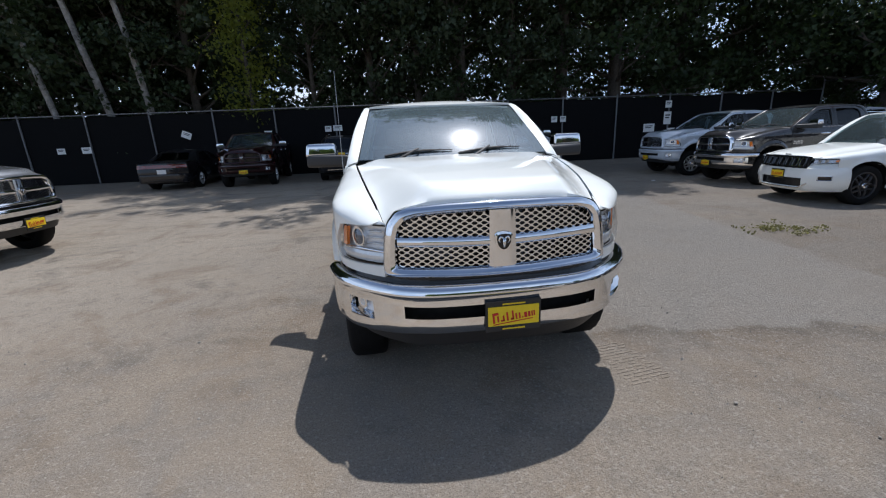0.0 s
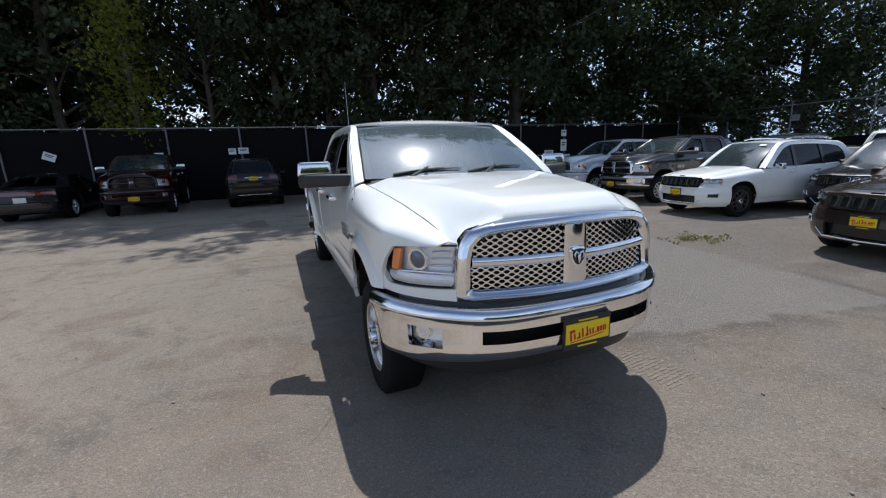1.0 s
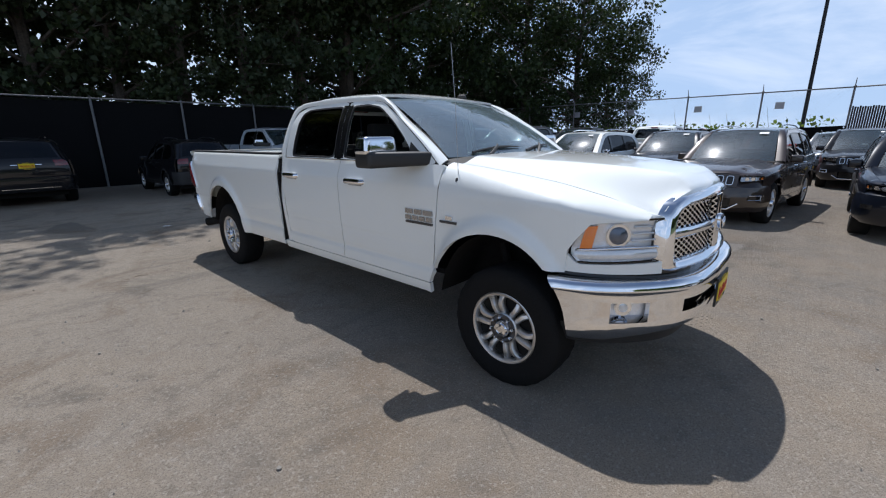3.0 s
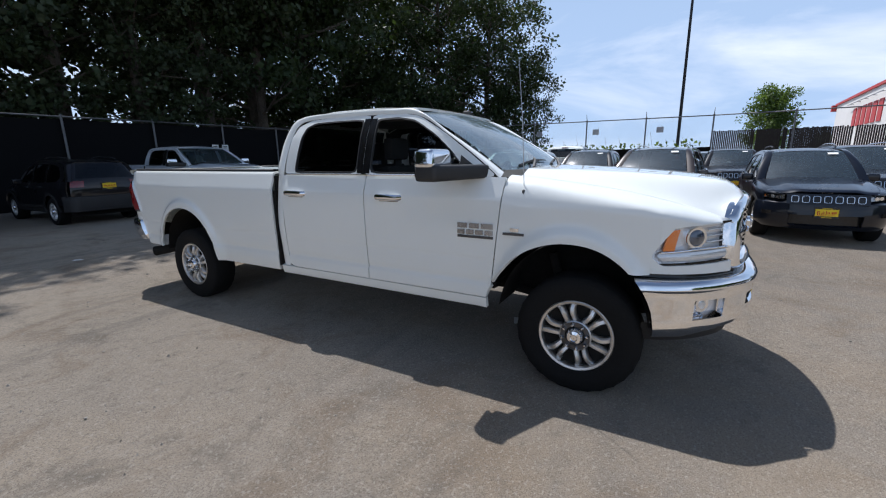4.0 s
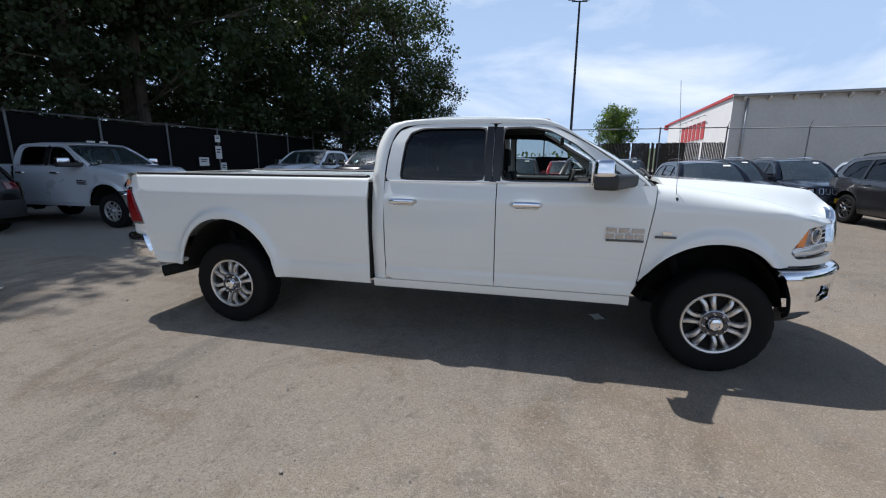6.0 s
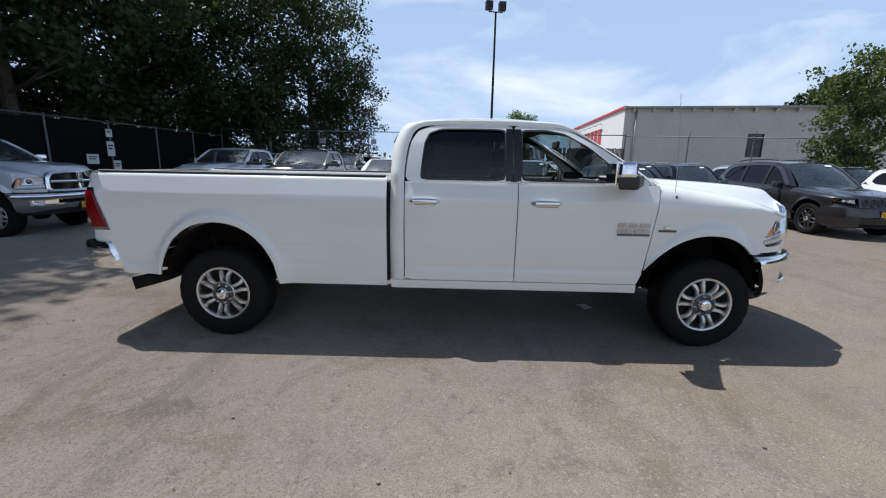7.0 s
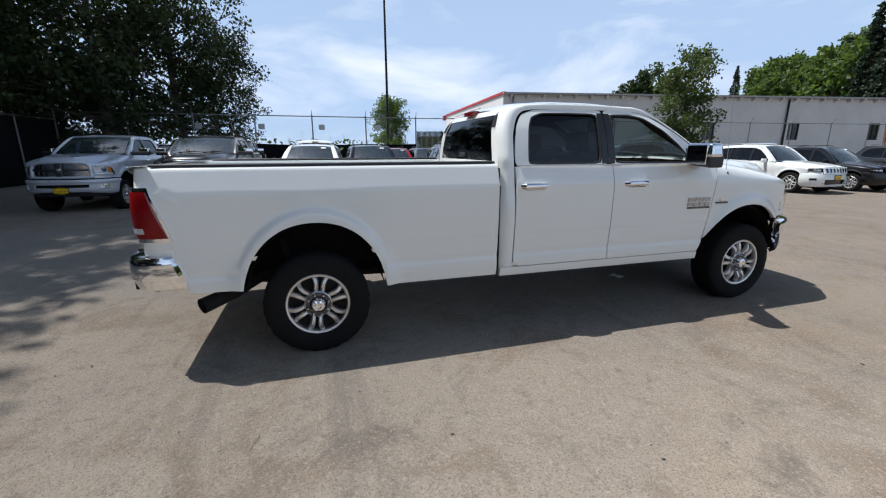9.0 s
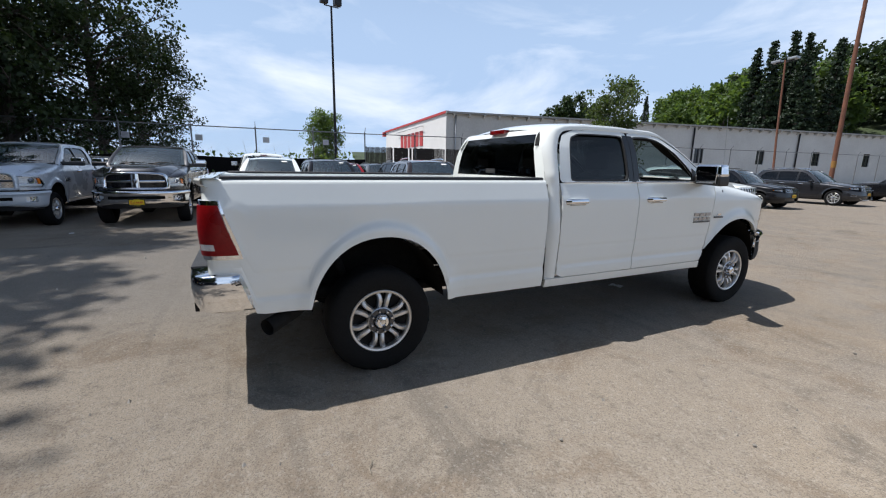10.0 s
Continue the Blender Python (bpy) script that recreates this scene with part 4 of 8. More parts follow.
def spoke_mesh(R, style):
    """Rim face: lip, barrel, and the spokes of one style. The outer face looks to -x."""
    bm = bmesh.new()
    add_lathe(bm, [(0.10, R * 0.93), (0.0, R * 0.90), (-0.012, R * 0.93), (-0.016, R * 0.985), (-0.010, R * 1.02), (0.02, R * 1.03)], 48)
    if style == "twin6":
        count, pair, w, r0 = 6, True, 0.0235, 0.40
    elif style == "split5":
        count, pair, w, r0 = 5, True, 0.024, 0.25
    else:
        count, pair, w, r0 = 10, False, 0.022, 0.25
    for k in range(count):
        base = 2 * math.pi * k / count
        for sgn in ((-1, 1) if pair else (0,)):
            spread = (0.25 if style == "twin6" else 0.36) * 2 * math.pi / count
            pts = []
            for j in range(8):
                t = j / 7
                r = R * (r0 + (0.94 - r0) * t)
                bend = sgn * spread * (0.16 + 0.84 * math.sin(t * math.pi / 2) ** 1.4)
                if style == "twin6":
                    bend = sgn * radians(interp(((0.0, 15.0), (0.25, 11.4), (0.5, 9.8), (0.75, 10.6), (1.0, 14.0)), t))
                pts.append((base + bend, r, 0.010 - 0.020 * math.sin(math.pi * min(1, t * 1.05)) + (0.006 if t > 0.9 else 0)))
            prev = None
            for a, r, x in pts:
                c, s = math.cos(a), math.sin(a)
                tx, tz = -s, c
                ww = w * (1.0 + 0.35 * (r / R))
                q = [bm.verts.new((x + dx, r * c + tx * o, r * s + tz * o)) for dx, o in ((0.035, -ww * 0.7), (0.006, -ww * 0.62), (-0.004, -ww * 0.35), (-0.004, ww * 0.35), (0.006, ww * 0.62), (0.035, ww * 0.7))]
                if prev:
                    for i in range(5):
                        bm.faces.new((prev[i], prev[i + 1], q[i + 1], q[i]))
                prev = q
    add_lathe(bm, [(0.03, R * 0.45), (-0.004, R * 0.43), (-0.010, R * 0.40), (0.006, R * 0.385), (0.006, R * 0.26)], 40)
    return bm


def wheel(parent, x, y, R, rim_r, width, style, side, rim_mat, lugs=5, detail=True):
    """Tyre with sidewall steps and tread blocks, rim, hub with nuts, brake disc."""
    key = (round(R, 3), round(rim_r, 3), style, rim_mat.name)
    hw = width / 2
    if key not in WHEELS:
        bm = bmesh.new()
        prof = [(hw * 0.55, rim_r * 0.97), (hw * 0.93, rim_r * 1.02), (hw * 1.0, rim_r + (R - rim_r) * 0.25), (hw * 1.02, rim_r + (R - rim_r) * 0.5), (hw * 0.98, rim_r + (R - rim_r) * 0.76), (hw * 0.86, R * 0.975), (hw * 0.74, R)]
        prof = prof + [(0.0, R * 1.003)] + [(-a, r) for a, r in reversed(prof)]
        sides = 56
        rings = add_lathe(bm, prof, sides)
        for i in (5, 9):
            for k, v in enumerate(rings[i]):
                if k % 2:
                    v.co.y *= 0.985
                    v.co.z *= 0.985
        for i in (6, 8):
            for k, v in enumerate(rings[i]):
                if k % 2:
                    v.co.y *= 0.988
                    v.co.z *= 0.988
        ob = part("wheel", bm, M_RUBBER, None, smooth="auto")
        WHEELS[key] = [ob.data]
        bpy.data.objects.remove(ob)
        o = part("rim", spoke_mesh(rim_r, style), rim_mat, None, smooth="auto")
        WHEELS[key].append(o.data)
        bpy.data.objects.remove(o)
        bm = bmesh.new()
        add_lathe(bm, [(0.12, rim_r * 0.95), (0.05, rim_r * 0.93), (0.035, rim_r * 0.90), (0.05, rim_r * 0.6), (0.05, 0.02)], 40)
        o = part("brake_disc", bm, M_UNDER, None, smooth="auto")
        WHEELS[key].append(o.data)
        bpy.data.objects.remove(o)
        bm = bmesh.new()
        add_lathe(bm, [(0.0, rim_r * 0.245), (-0.03, rim_r * 0.225), (-0.045, rim_r * 0.18), (-0.05, rim_r * 0.10), (-0.046, rim_r * 0.08), (-0.046, 0.002)], 24)
        o = part("hub_cap", bm, M_CHROME, None, smooth="auto")
        WHEELS[key].append(o.data)
        bpy.data.objects.remove(o)
        o = part("lug_nut", tube([(0.012, 0, 0), (-0.026, 0, 0), (-0.034, 0, 0)], [0.0125, 0.0115, 0.005], 6), M_CHROME, None, smooth="auto")
        WHEELS[key].append(o.data)
        bpy.data.objects.remove(o)
    tyre, rim, disc, hub, nut = WHEELS[key]
    w = link("wheel", tyre, parent, "black tyre")
    turn = 0.0 if side < 0 else math.pi
    w.matrix_basis = Matrix.Translation((x, y, R - 0.006)) @ Matrix.Rotation(turn, 4, "Z") @ Matrix.Rotation(0.35 * y + 0.2, 4, "X")
    face = -hw * 0.80
    for nm, me in (("rim", rim), ("brake_disc", disc), ("hub_cap", hub)):
        c = link(nm, me, w)
        c.location = (face, 0, 0)
    if lugs > 5:
        key_ring = ("ring", round(rim_r, 3))
        if key_ring not in WHEELS:
            bm = bmesh.new()
            add_lathe(bm, [(0.004, rim_r * 0.40), (-0.006, rim_r * 0.395), (-0.007, rim_r * 0.27), (0.002, rim_r * 0.25)], 40)
            o = part("hub_ring", bm, M_DARKALLOY, None, smooth="auto")
            WHEELS[key_ring] = o.data
            bpy.data.objects.remove(o)
        link("hub_ring", WHEELS[key_ring], w, "dark metal ring under the wheel nuts").location = (face - 0.004, 0, 0)
        for k in range(lugs):
            a = 2 * math.pi * (k + 0.5) / lugs
            link("lug_nut", nut, w).location = (face - 0.008, rim_r * 0.335 * math.cos(a), rim_r * 0.335 * math.sin(a))
    return w


def dealer_plate(parent, y, z, x=0.0, back=False, m=None, w=0.325, h=0.185):
    """Yellow advertising plate in a dark frame; its script stands as plain bars."""
    s = 1 if back else -1
    plate = part("licence_plate", box((x - w / 2, y, z - h / 2), (x + w / 2, y + s * 0.012, z + h / 2)), M_PLASTIC, parent, "yellow dealer plate in a black frame")
    part("plate_face", box((x - w * 0.46, y + s * 0.0122, z - h * 0.30), (x + w * 0.46, y + s * 0.017, z + h * 0.33)), M_YELLOW, plate)
    bm = bmesh.new()
    sh = Matrix.Translation((x, y, z)) @ Matrix.Rotation(radians(-6), 4, "Y")
    for a, b, c, d in ((-0.38, -0.345, -0.14, 0.20), (-0.345, -0.27, 0.12, 0.20), (-0.30, -0.27, -0.12, 0.08), (-0.24, -0.17, -0.12, -0.07), (-0.20, -0.17, -0.12, 0.07), (-0.13, -0.10, -0.12, 0.16), (-0.06, 0.0, -0.12, -0.06), (-0.03, 0.0, -0.12, 0.18), (0.03, 0.06, -0.12, 0.07), (0.09, 0.12, -0.12, 0.07), (0.15, 0.17, -0.12, -0.07), (0.19, 0.24, -0.12, 0.05), (0.26, 0.30, -0.12, 0.05), (0.32, 0.345, -0.12, 0.05), (0.36, 0.385, -0.12, 0.05), (-0.38, 0.34, -0.20, -0.175)):
        add_box(bm, (a * w, s * 0.0172, c * h), (b * w, s * 0.0195, d * h), sh)
    part("plate_script", bm, M_PLATERED, plate, "red script shown as bars")
    for zz in (-0.42, 0.40):
        bm = bmesh.new()
        add_box(bm, (x - w * 0.20, y + s * 0.0122, z + h * (zz - 0.022)), (x + w * 0.21, y + s * 0.0145, z + h * (zz + 0.022)))
        part("frame_print", bm, M_YELLOW, plate)
    return plate


def repaint(thing, old, fresh):
    """Gives a copied vehicle another coat."""
    for o in thing.children_recursive:
        for slot in o.material_slots:
            if slot.material == old:
                slot.link = "OBJECT"
                slot.material = fresh
    return thing


def build_pickup(name, label, coat, rear_axle=4.30, bed_end=5.41, R=0.405, rim_r=0.243, style="twin6", lugs=8, hero=True, grille="mesh"):
    """A crew-cab pickup: cab, hood, long side panels with true wheel arches, open bed."""
    car = empty(name)
    tagged(car, label, "pickup truck")
    side_w = ((0.46, 0.945), (0.52, 0.968), (0.60, 0.982), (0.665, 0.982), (0.69, 0.972), (0.735, 0.983), (0.845, 0.990), (0.858, 0.986), (0.872, 0.993), (1.05, 0.999), (1.20, 1.001), (1.285, 1.0), (1.303, 0.994), (1.375, 0.969), (1.43, 0.950), (1.47, 0.936))
    plan = [(0.0, -0.965), (0.22, -0.962), (0.42, -0.942), (0.565, -0.893), (0.674, -0.820), (0.774, -0.732), (0.860, -0.628), (0.924, -0.512), (0.960, -0.39), (0.978, -0.25), (0.985, -0.05)]
    plan = smooth_line([(-0.22, -0.962)] + plan)[8:]
    arches = [(0.056, 0.503, 0.628, 0.40), (rear_axle - 0.010, 0.532, 0.655, 0.40)]

    def plan_pt(u, off=0.0):
        p, q = curve_at([(a, b, 0) for a, b in plan], u), curve_at([(a, b, 0) for a, b in plan], min(1, u + 0.01))
        if u > 0.985:
            p, q = curve_at([(a, b, 0) for a, b in plan], u - 0.01), p
            p, q = q, q + (q - p)
        d = (q - p).normalized()
        n = Vector((-d.y, d.x, 0)) * -1
        return p + n * off

    plan_x_of_y = sorted(((plan_pt(u).y, plan_pt(u).x) for u in span(0, 1, 80)))

    plan_u_of_y = [(plan_pt(u).y, u) for u in span(0, 1, 80)]

    def width(y, z):
        w = (interp(side_w, z - 0.007) + 2 * interp(side_w, z) + interp(side_w, z + 0.007)) / 4
        if y < -0.05:
            w = w - 0.985 + min(0.985, interp(plan_x_of_y, y))
        if y < -0.45:
            w -= 0.034 * min(1.0, (-0.45 - y) / 0.16)
        for yc, ry, rz, zc in arches:
            r = math.hypot((y - yc) / ry, (z - zc) / rz)
            if r < 1.6 and z > 0.45:
                w += 0.036 / (1 + math.exp((r - 1.135) / 0.018))
        return w

    # --- lower side panels ---
    def panel(y0, y1, low, top, roll=None, slant0=0.0, slant1=0.0, rows=58 if hero else 18, step=0.06, bottom_round=0.0):
        ys = arch_columns(y0, y1, arches, step)

        def at(y, v):
            zb = max([low(y)] + [arch_z(y, *a) for a in arches])
            if bottom_round:
                q = max(0.0, (y - (y1 - bottom_round)) / bottom_round)
                zb += bottom_round * (1 - math.sqrt(max(0.0, 1 - q * q)))
            z = zb + (top(y) - zb) * v
            f = (y - y0) / (y1 - y0)
            yy = y + (slant0 * (1 - f) + slant1 * f) * (1.31 - z)
            return (-width(yy, z), yy, z)
        bm = sheet(at, ys, span(0, 1, rows))
        return inward_rim(bm, 0.03, 0.3, bed_end - 1)

    belt = 1.432
    edge_x = ((-0.80, 0.655), (-0.55, 0.705), (-0.3, 0.755), (0.0, 0.800), (0.3, 0.838), (0.6, 0.862))
    edge_z = ((-0.80, 1.168), (-0.74, 1.205), (-0.66, 1.232), (-0.5, 1.280), (-0.25, 1.343), (0.0, 1.385), (0.3, 1.425), (0.6, 1.452))

    def fender():
        ys = sorted(set(arch_columns(-0.75, 0.512, arches[:1], 0.05) + [-0.54, -0.515, -0.49, -0.46, -0.435, -0.412, -0.405]))

        def low(y):
            if y < -0.408:
                return interp(((-0.75, 1.172), (-0.56, 1.158), (-0.515, 1.150), (-0.46, 1.075), (-0.408, 0.992)), y)
            return max(0.872 if y < -0.2 else 0.50, arch_z(y, *arches[0]))

        def at(y, v):
            zb = low(y)
            xe, ze = ease(edge_x, y), ease(edge_z, y)
            zs = max(zb + 0.004, min(1.25, ze - 0.07))
            slant = 0.12 * max(0, (y - 0.2) / 0.312)
            if v <= 0.6:
                z = zb + (zs - zb) * v / 0.6
                yy = y + slant * (1.31 - z)
                return (-width(yy, z), yy, z)
            t = (v - 0.6) / 0.4
            a = Vector((-width(y, zs), y, zs))
            c = Vector((-width(y, zs) + 0.015, y, ze - 0.012))
            b = Vector((-xe - 0.004, y, ze))
            p = a * (1 - t) ** 2 + c * 2 * t * (1 - t) + b * t * t
            p.y += slant * (1.31 - p.z)
            return p
        return inward_rim(sheet(at, ys, span(0, 0.6, 10) + span(0.6, 1, 8)[1:]), 0.025, 0.3, 3)

    both("front_fender", fender, coat, car)
    both("front_door", lambda: panel(0.520, 1.694, lambda y: 0.578, lambda y: belt, slant0=0.12), coat, car)
    both("rear_door", lambda: panel(1.702, 2.655, lambda y: 0.578, lambda y: belt, bottom_round=0.03), coat, car)
    both("rocker_panel", lambda: panel(0.630, 2.775, lambda y: 0.495, lambda y: 0.570, rows=3), coat, car)

    # --- bed sides with rolled top rail and corner ---
    corner = ((0.0, bed_end - 0.31), (0.003, bed_end - 0.16), (0.012, bed_end - 0.07), (0.04, bed_end - 0.010), (0.10, bed_end + 0.010), (0.16, bed_end + 0.012))
    b0 = 2.812

    def bed_side():
        ys = arch_columns(b0, bed_end - 0.31, arches[1:], 0.07)
        tail = [(1000 + k) for k in range(1, 13)]

        def at(y, v):
            if y >= 1000:
                c = curve_at([(a, b, 0) for a, b in corner], (y - 1000) / 12)
                dx, yy = c.x, c.y
            else:
                dx, yy = 0.0, y
            zb = max(0.515 if yy < rear_axle - 0.2 else 0.575, arch_z(yy, *arches[1]))
            if yy > bed_end - 0.31:
                zb = interp(((-0.225, 0.585), (-0.198, 0.835)), yy - bed_end)
            if v <= 0.75:
                z = zb + (1.425 - zb) * v / 0.75
                return (-(width(min(yy, bed_end - 0.31), z) - dx), yy, z)
            w = width(min(yy, bed_end - 0.31), 1.425) - dx
            a, z = ((0.006, 1.443), (0.022, 1.455), (0.05, 1.460), (0.085, 1.460), (0.10, 1.452), (0.104, 1.38))[round((v - 0.75) / 0.25 * 6) - 1]
            return (-(w - a), yy, z)
        return inward_rim(sheet(at, ys + tail, span(0, 0.75, 56 if hero else 18) + span(0.75, 1, 6)[1:]), 0.02, 1, bed_end - 1)

    both("bed_side", bed_side, coat, car)
    cap = ((0.0, 1.459), (0.003, 1.474), (0.012, 1.479), (0.060, 1.479), (0.070, 1.472), (0.072, 1.450))
    both("bed_rail_cap", lambda: sheet(lambda y, k: (-(0.930 - cap[k][0]), y, cap[k][1]), span(b0 + 0.02, bed_end - 0.10, 30), list(range(6))), M_PLASTIC, car, "black rail cap")
    bm = bmesh.new()
    x_in, wy = 0.845, rear_axle - 0.05
    part("bed_front_wall", box((-x_in, b0, 0.86), (x_in, b0 + 0.03, 1.40)), coat, car)
    add_box(bm, (-0.49, b0, 0.83), (0.49, bed_end - 0.03, 0.86))
    for sx in (-1, 1):
        lo_x, hi_x = sorted((sx * x_in, sx * 0.485))
        add_box(bm, (lo_x, b0, 0.83), (hi_x, wy - 0.60, 0.86))
        add_box(bm, (lo_x, wy + 0.60, 0.83), (hi_x, bed_end - 0.03, 0.86))
    floor_panel = part("bed_floor", bm, coat, car, "ribbed cargo bed floor")
    for k in range(9):
        part("floor_rib", box((-0.46 + k * 0.11, b0 + 0.04, 0.8602), (-0.41 + k * 0.11, bed_end - 0.06, 0.872)), coat, floor_panel)
    for sx in (-1, 1):
        lo_x, hi_x = sorted((sx * (x_in + 0.04), sx * (x_in - 0.02)))
        bm = box((lo_x, b0, 1.045), (hi_x, bed_end - 0.05, 1.42))
        add_box(bm, (lo_x, b0, 0.85), (hi_x, wy - 0.62, 1.05))
        add_box(bm, (lo_x, wy + 0.62, 0.85), (hi_x, bed_end - 0.05, 1.05))
        part("bed_inner_wall", bm, coat, car)
        lo_x, hi_x = sorted((sx * x_in, sx * 0.485))
        bm = box((lo_x, wy - 0.62, 1.03), (hi_x, wy + 0.62, 1.055))
        for e in (-1, 1):
            add_box(bm, (lo_x, wy + e * 0.61 - 0.01, 0.84), (hi_x, wy + e * 0.61 + 0.01, 1.05))
        lo_x, hi_x = sorted((sx * 0.47, sx * 0.49))
        add_box(bm, (lo_x, wy - 0.62, 0.84), (hi_x, wy + 0.62, 1.05))
        part("wheel_housing", bm, coat, car)
    for ty in (b0 + 0.25, (b0 + bed_end) / 2, bed_end - 0.35):
        for sx in (-1, 1):
            part("tie_down", box((sx * 0.822 - 0.012, ty - 0.04, 1.30), (sx * 0.822 + 0.012, ty + 0.04, 1.36)), M_PLASTIC, car, bevel=0.005)

    def gate(x, v):
        z = 0.80 + 0.65 * v
        return (x, bed_end + 0.004 - 0.012 * math.sin(math.pi * v) - (0.03 if v > 0.97 else 0), z)
    part("tailgate", inward_rim(sheet(gate, span(-0.822, 0.822, 20), span(0, 1, 10)), 0.05, 1, bed_end - 1), coat, car, smooth="auto")
    def lip(x, k):
        y, z = ((0.0, 1.405), (0.028, 1.412), (0.050, 1.430), (0.056, 1.450), (0.048, 1.463), (-0.02, 1.467), (-0.055, 1.462))[k]
        return (x, bed_end + y - 0.05 * max(0.0, (abs(x) - 0.76) / 0.19) ** 2, z)
    part("tailgate_spoiler", sheet(lip, span(-0.95, 0.95, 30), list(range(7))), coat, car, smooth="auto")
    part("tailgate_handle", box((-0.11, bed_end + 0.0, 1.26), (0.11, bed_end + 0.03, 1.33)), M_CHROME, car, bevel=0.008)

    # --- tail lamps and rear bumper ---
    tc = [Vector((0.987, bed_end - 0.20, 0)), Vector((0.984, bed_end - 0.11, 0)), Vector((0.966, bed_end - 0.035, 0)), Vector((0.915, bed_end + 0.014, 0)), Vector((0.835, bed_end + 0.022, 0))]

    def tail_at(u, v, off, m=0.0):
        front = 0.30 * v
        uu = front * (1 - u) + u
        p = curve_at(tc, m + uu * (1 - 2 * m))
        n = Vector((1 - u * 0.9, 0.15 + u, 0)).normalized()
        z = 0.965 + m * 0.35 + v * (0.365 - m * 0.7)
        w = (width(2.9, z) - 0.985)
        p = p + n * off
        return (-(p.x + w), p.y, z)
    both("tail_lamp_bezel", lambda: inward_rim(sheet(lambda u, v: tail_at(u, v, 0.010), span(0, 1, 12), span(0, 1, 8)), 0.02, 1, bed_end - 1), M_CHROME, car, "chrome tail lamp bezel")
    lamps = both("tail_lamp", lambda: inward_rim(sheet(lambda u, v: tail_at(u, v, 0.016 + 0.010 * math.sin(math.pi * v), 0.075), span(0, 1, 12), span(0, 1, 10)), 0.02, 1, bed_end - 1), M_TAILRED, car, "red tail lamp")
    for k, sx in ((0, -1), (1, 1)):
        bm = sheet(lambda u, v: (sx * -tail_at(u, v, 0.031, 0.13)[0] * -1, tail_at(u, v, 0.031, 0.13)[1], tail_at(u, v, 0, 0.13)[2]), span(0.34, 0.72, 4), span(0.06, 0.2, 3))
        for v in bm.verts:
            v.co.x = abs(v.co.x) * sx
        part("reversing_lens", bm, M_REFLECT, lamps[k], "clear reversing lens")
    rb = [(-0.995, bed_end - 0.185), (-0.998, bed_end - 0.10), (-0.988, bed_end - 0.01), (-0.955, bed_end + 0.06), (-0.86, bed_end + 0.10), (-0.5, bed_end + 0.12), (0, bed_end + 0.12)]
    rb = smooth_line(rb + [(-a, b) for a, b in reversed(rb[:-1])])

    def rear_bumper(u, v):
        p = curve_at([(a, b, 0) for a, b in rb], u)
        o, z = ((-0.13, 0.868), (-0.004, 0.866), (0.010, 0.858), (0.018, 0.838), (0.021, 0.77), (0.010, 0.69), (-0.016, 0.625), (-0.07, 0.60))[v]
        o -= 0.035 * max(0.0, 1 - min(u, 1 - u) / 0.022) ** 2
        n = Vector((p.x * 0.8, 0.6 if abs(p.x) < 0.99 else 0.1, 0)).normalized()
        slope = 0.34 * max(0, 1 - min(u, 1 - u) / 0.16) * (0.86 - z)
        return (p.x + n.x * o, p.y + n.y * o - slope, z)
    part("rear_bumper", sheet(rear_bumper, span(0, 1, 48), list(range(8))), M_CHROME, car, "chrome rear bumper", smooth="auto")
    part("bumper_step", box((-0.70, bed_end + 0.03, 0.855), (0.70, bed_end + 0.125, 0.872)), M_PLASTIC, car, bevel=0.004)
    part("bumper_bracket", box((-0.9, bed_end - 0.05, 0.62), (0.9, bed_end + 0.10, 0.84)), M_UNDER, car)

    # --- hood ---
    def hood(s, v):
        yf = -0.908 + 0.105 * abs(s) ** 2.6
        y = yf + (0.455 - 0.02 * s * s - yf) * v
        xe = ease(edge_x, y)
        x = s * (xe - 0.011)
        ze = ease(edge_z, y)
        zc = ease(((-0.92, 1.316), (-0.86, 1.358), (-0.78, 1.386), (-0.5, 1.421), (-0.2, 1.444), (0.1, 1.461), (0.46, 1.478)), y)
        a = abs(s)
        crease = 0.56 + 0.22 * v
        t = max(0.0, min(1.0, (a - crease) / (1 - crease)))
        k = t
        dome = 1 - 0.86 * (k * k * (3 - 2 * k)) - 0.14 * t
        z = ze + (zc - ze) * dome + 0.014 * (1 - a * a)
        lip = interp(((0.0, 1.312), (0.30, 1.305), (0.50, 1.290), (0.56, 1.276), (0.60, 1.254), (0.63, 1.214), (0.648, 1.174)), abs(x))
        f = max(0.0, min(1.0, v / (0.10 + 0.14 * a ** 4)))
        z = lip + (z - lip) * (1 - (1 - f) ** 2.2)
        if v < 0.006:
            z -= 0.055
        return (x, y, z)
    part("hood", inward_rim(sheet(hood, span(-1, 1, 64 if hero else 36), [0, 0.012, 0.03, 0.055, 0.085, 0.12, 0.155, 0.19] + span(0.225, 1, 24)), 0.03, 0.3, 3), coat, car, smooth="auto")
    part("cowl", sheet(lambda s, v: (s * 0.86, 0.44 + 0.20 * v + 0.05 * s * s, 1.452 + 0.02 * v - 0.03 * abs(s) ** 3), span(-1, 1, 16), span(0, 1, 3)), M_PLASTIC, car, "black wiper cowl", smooth=True)

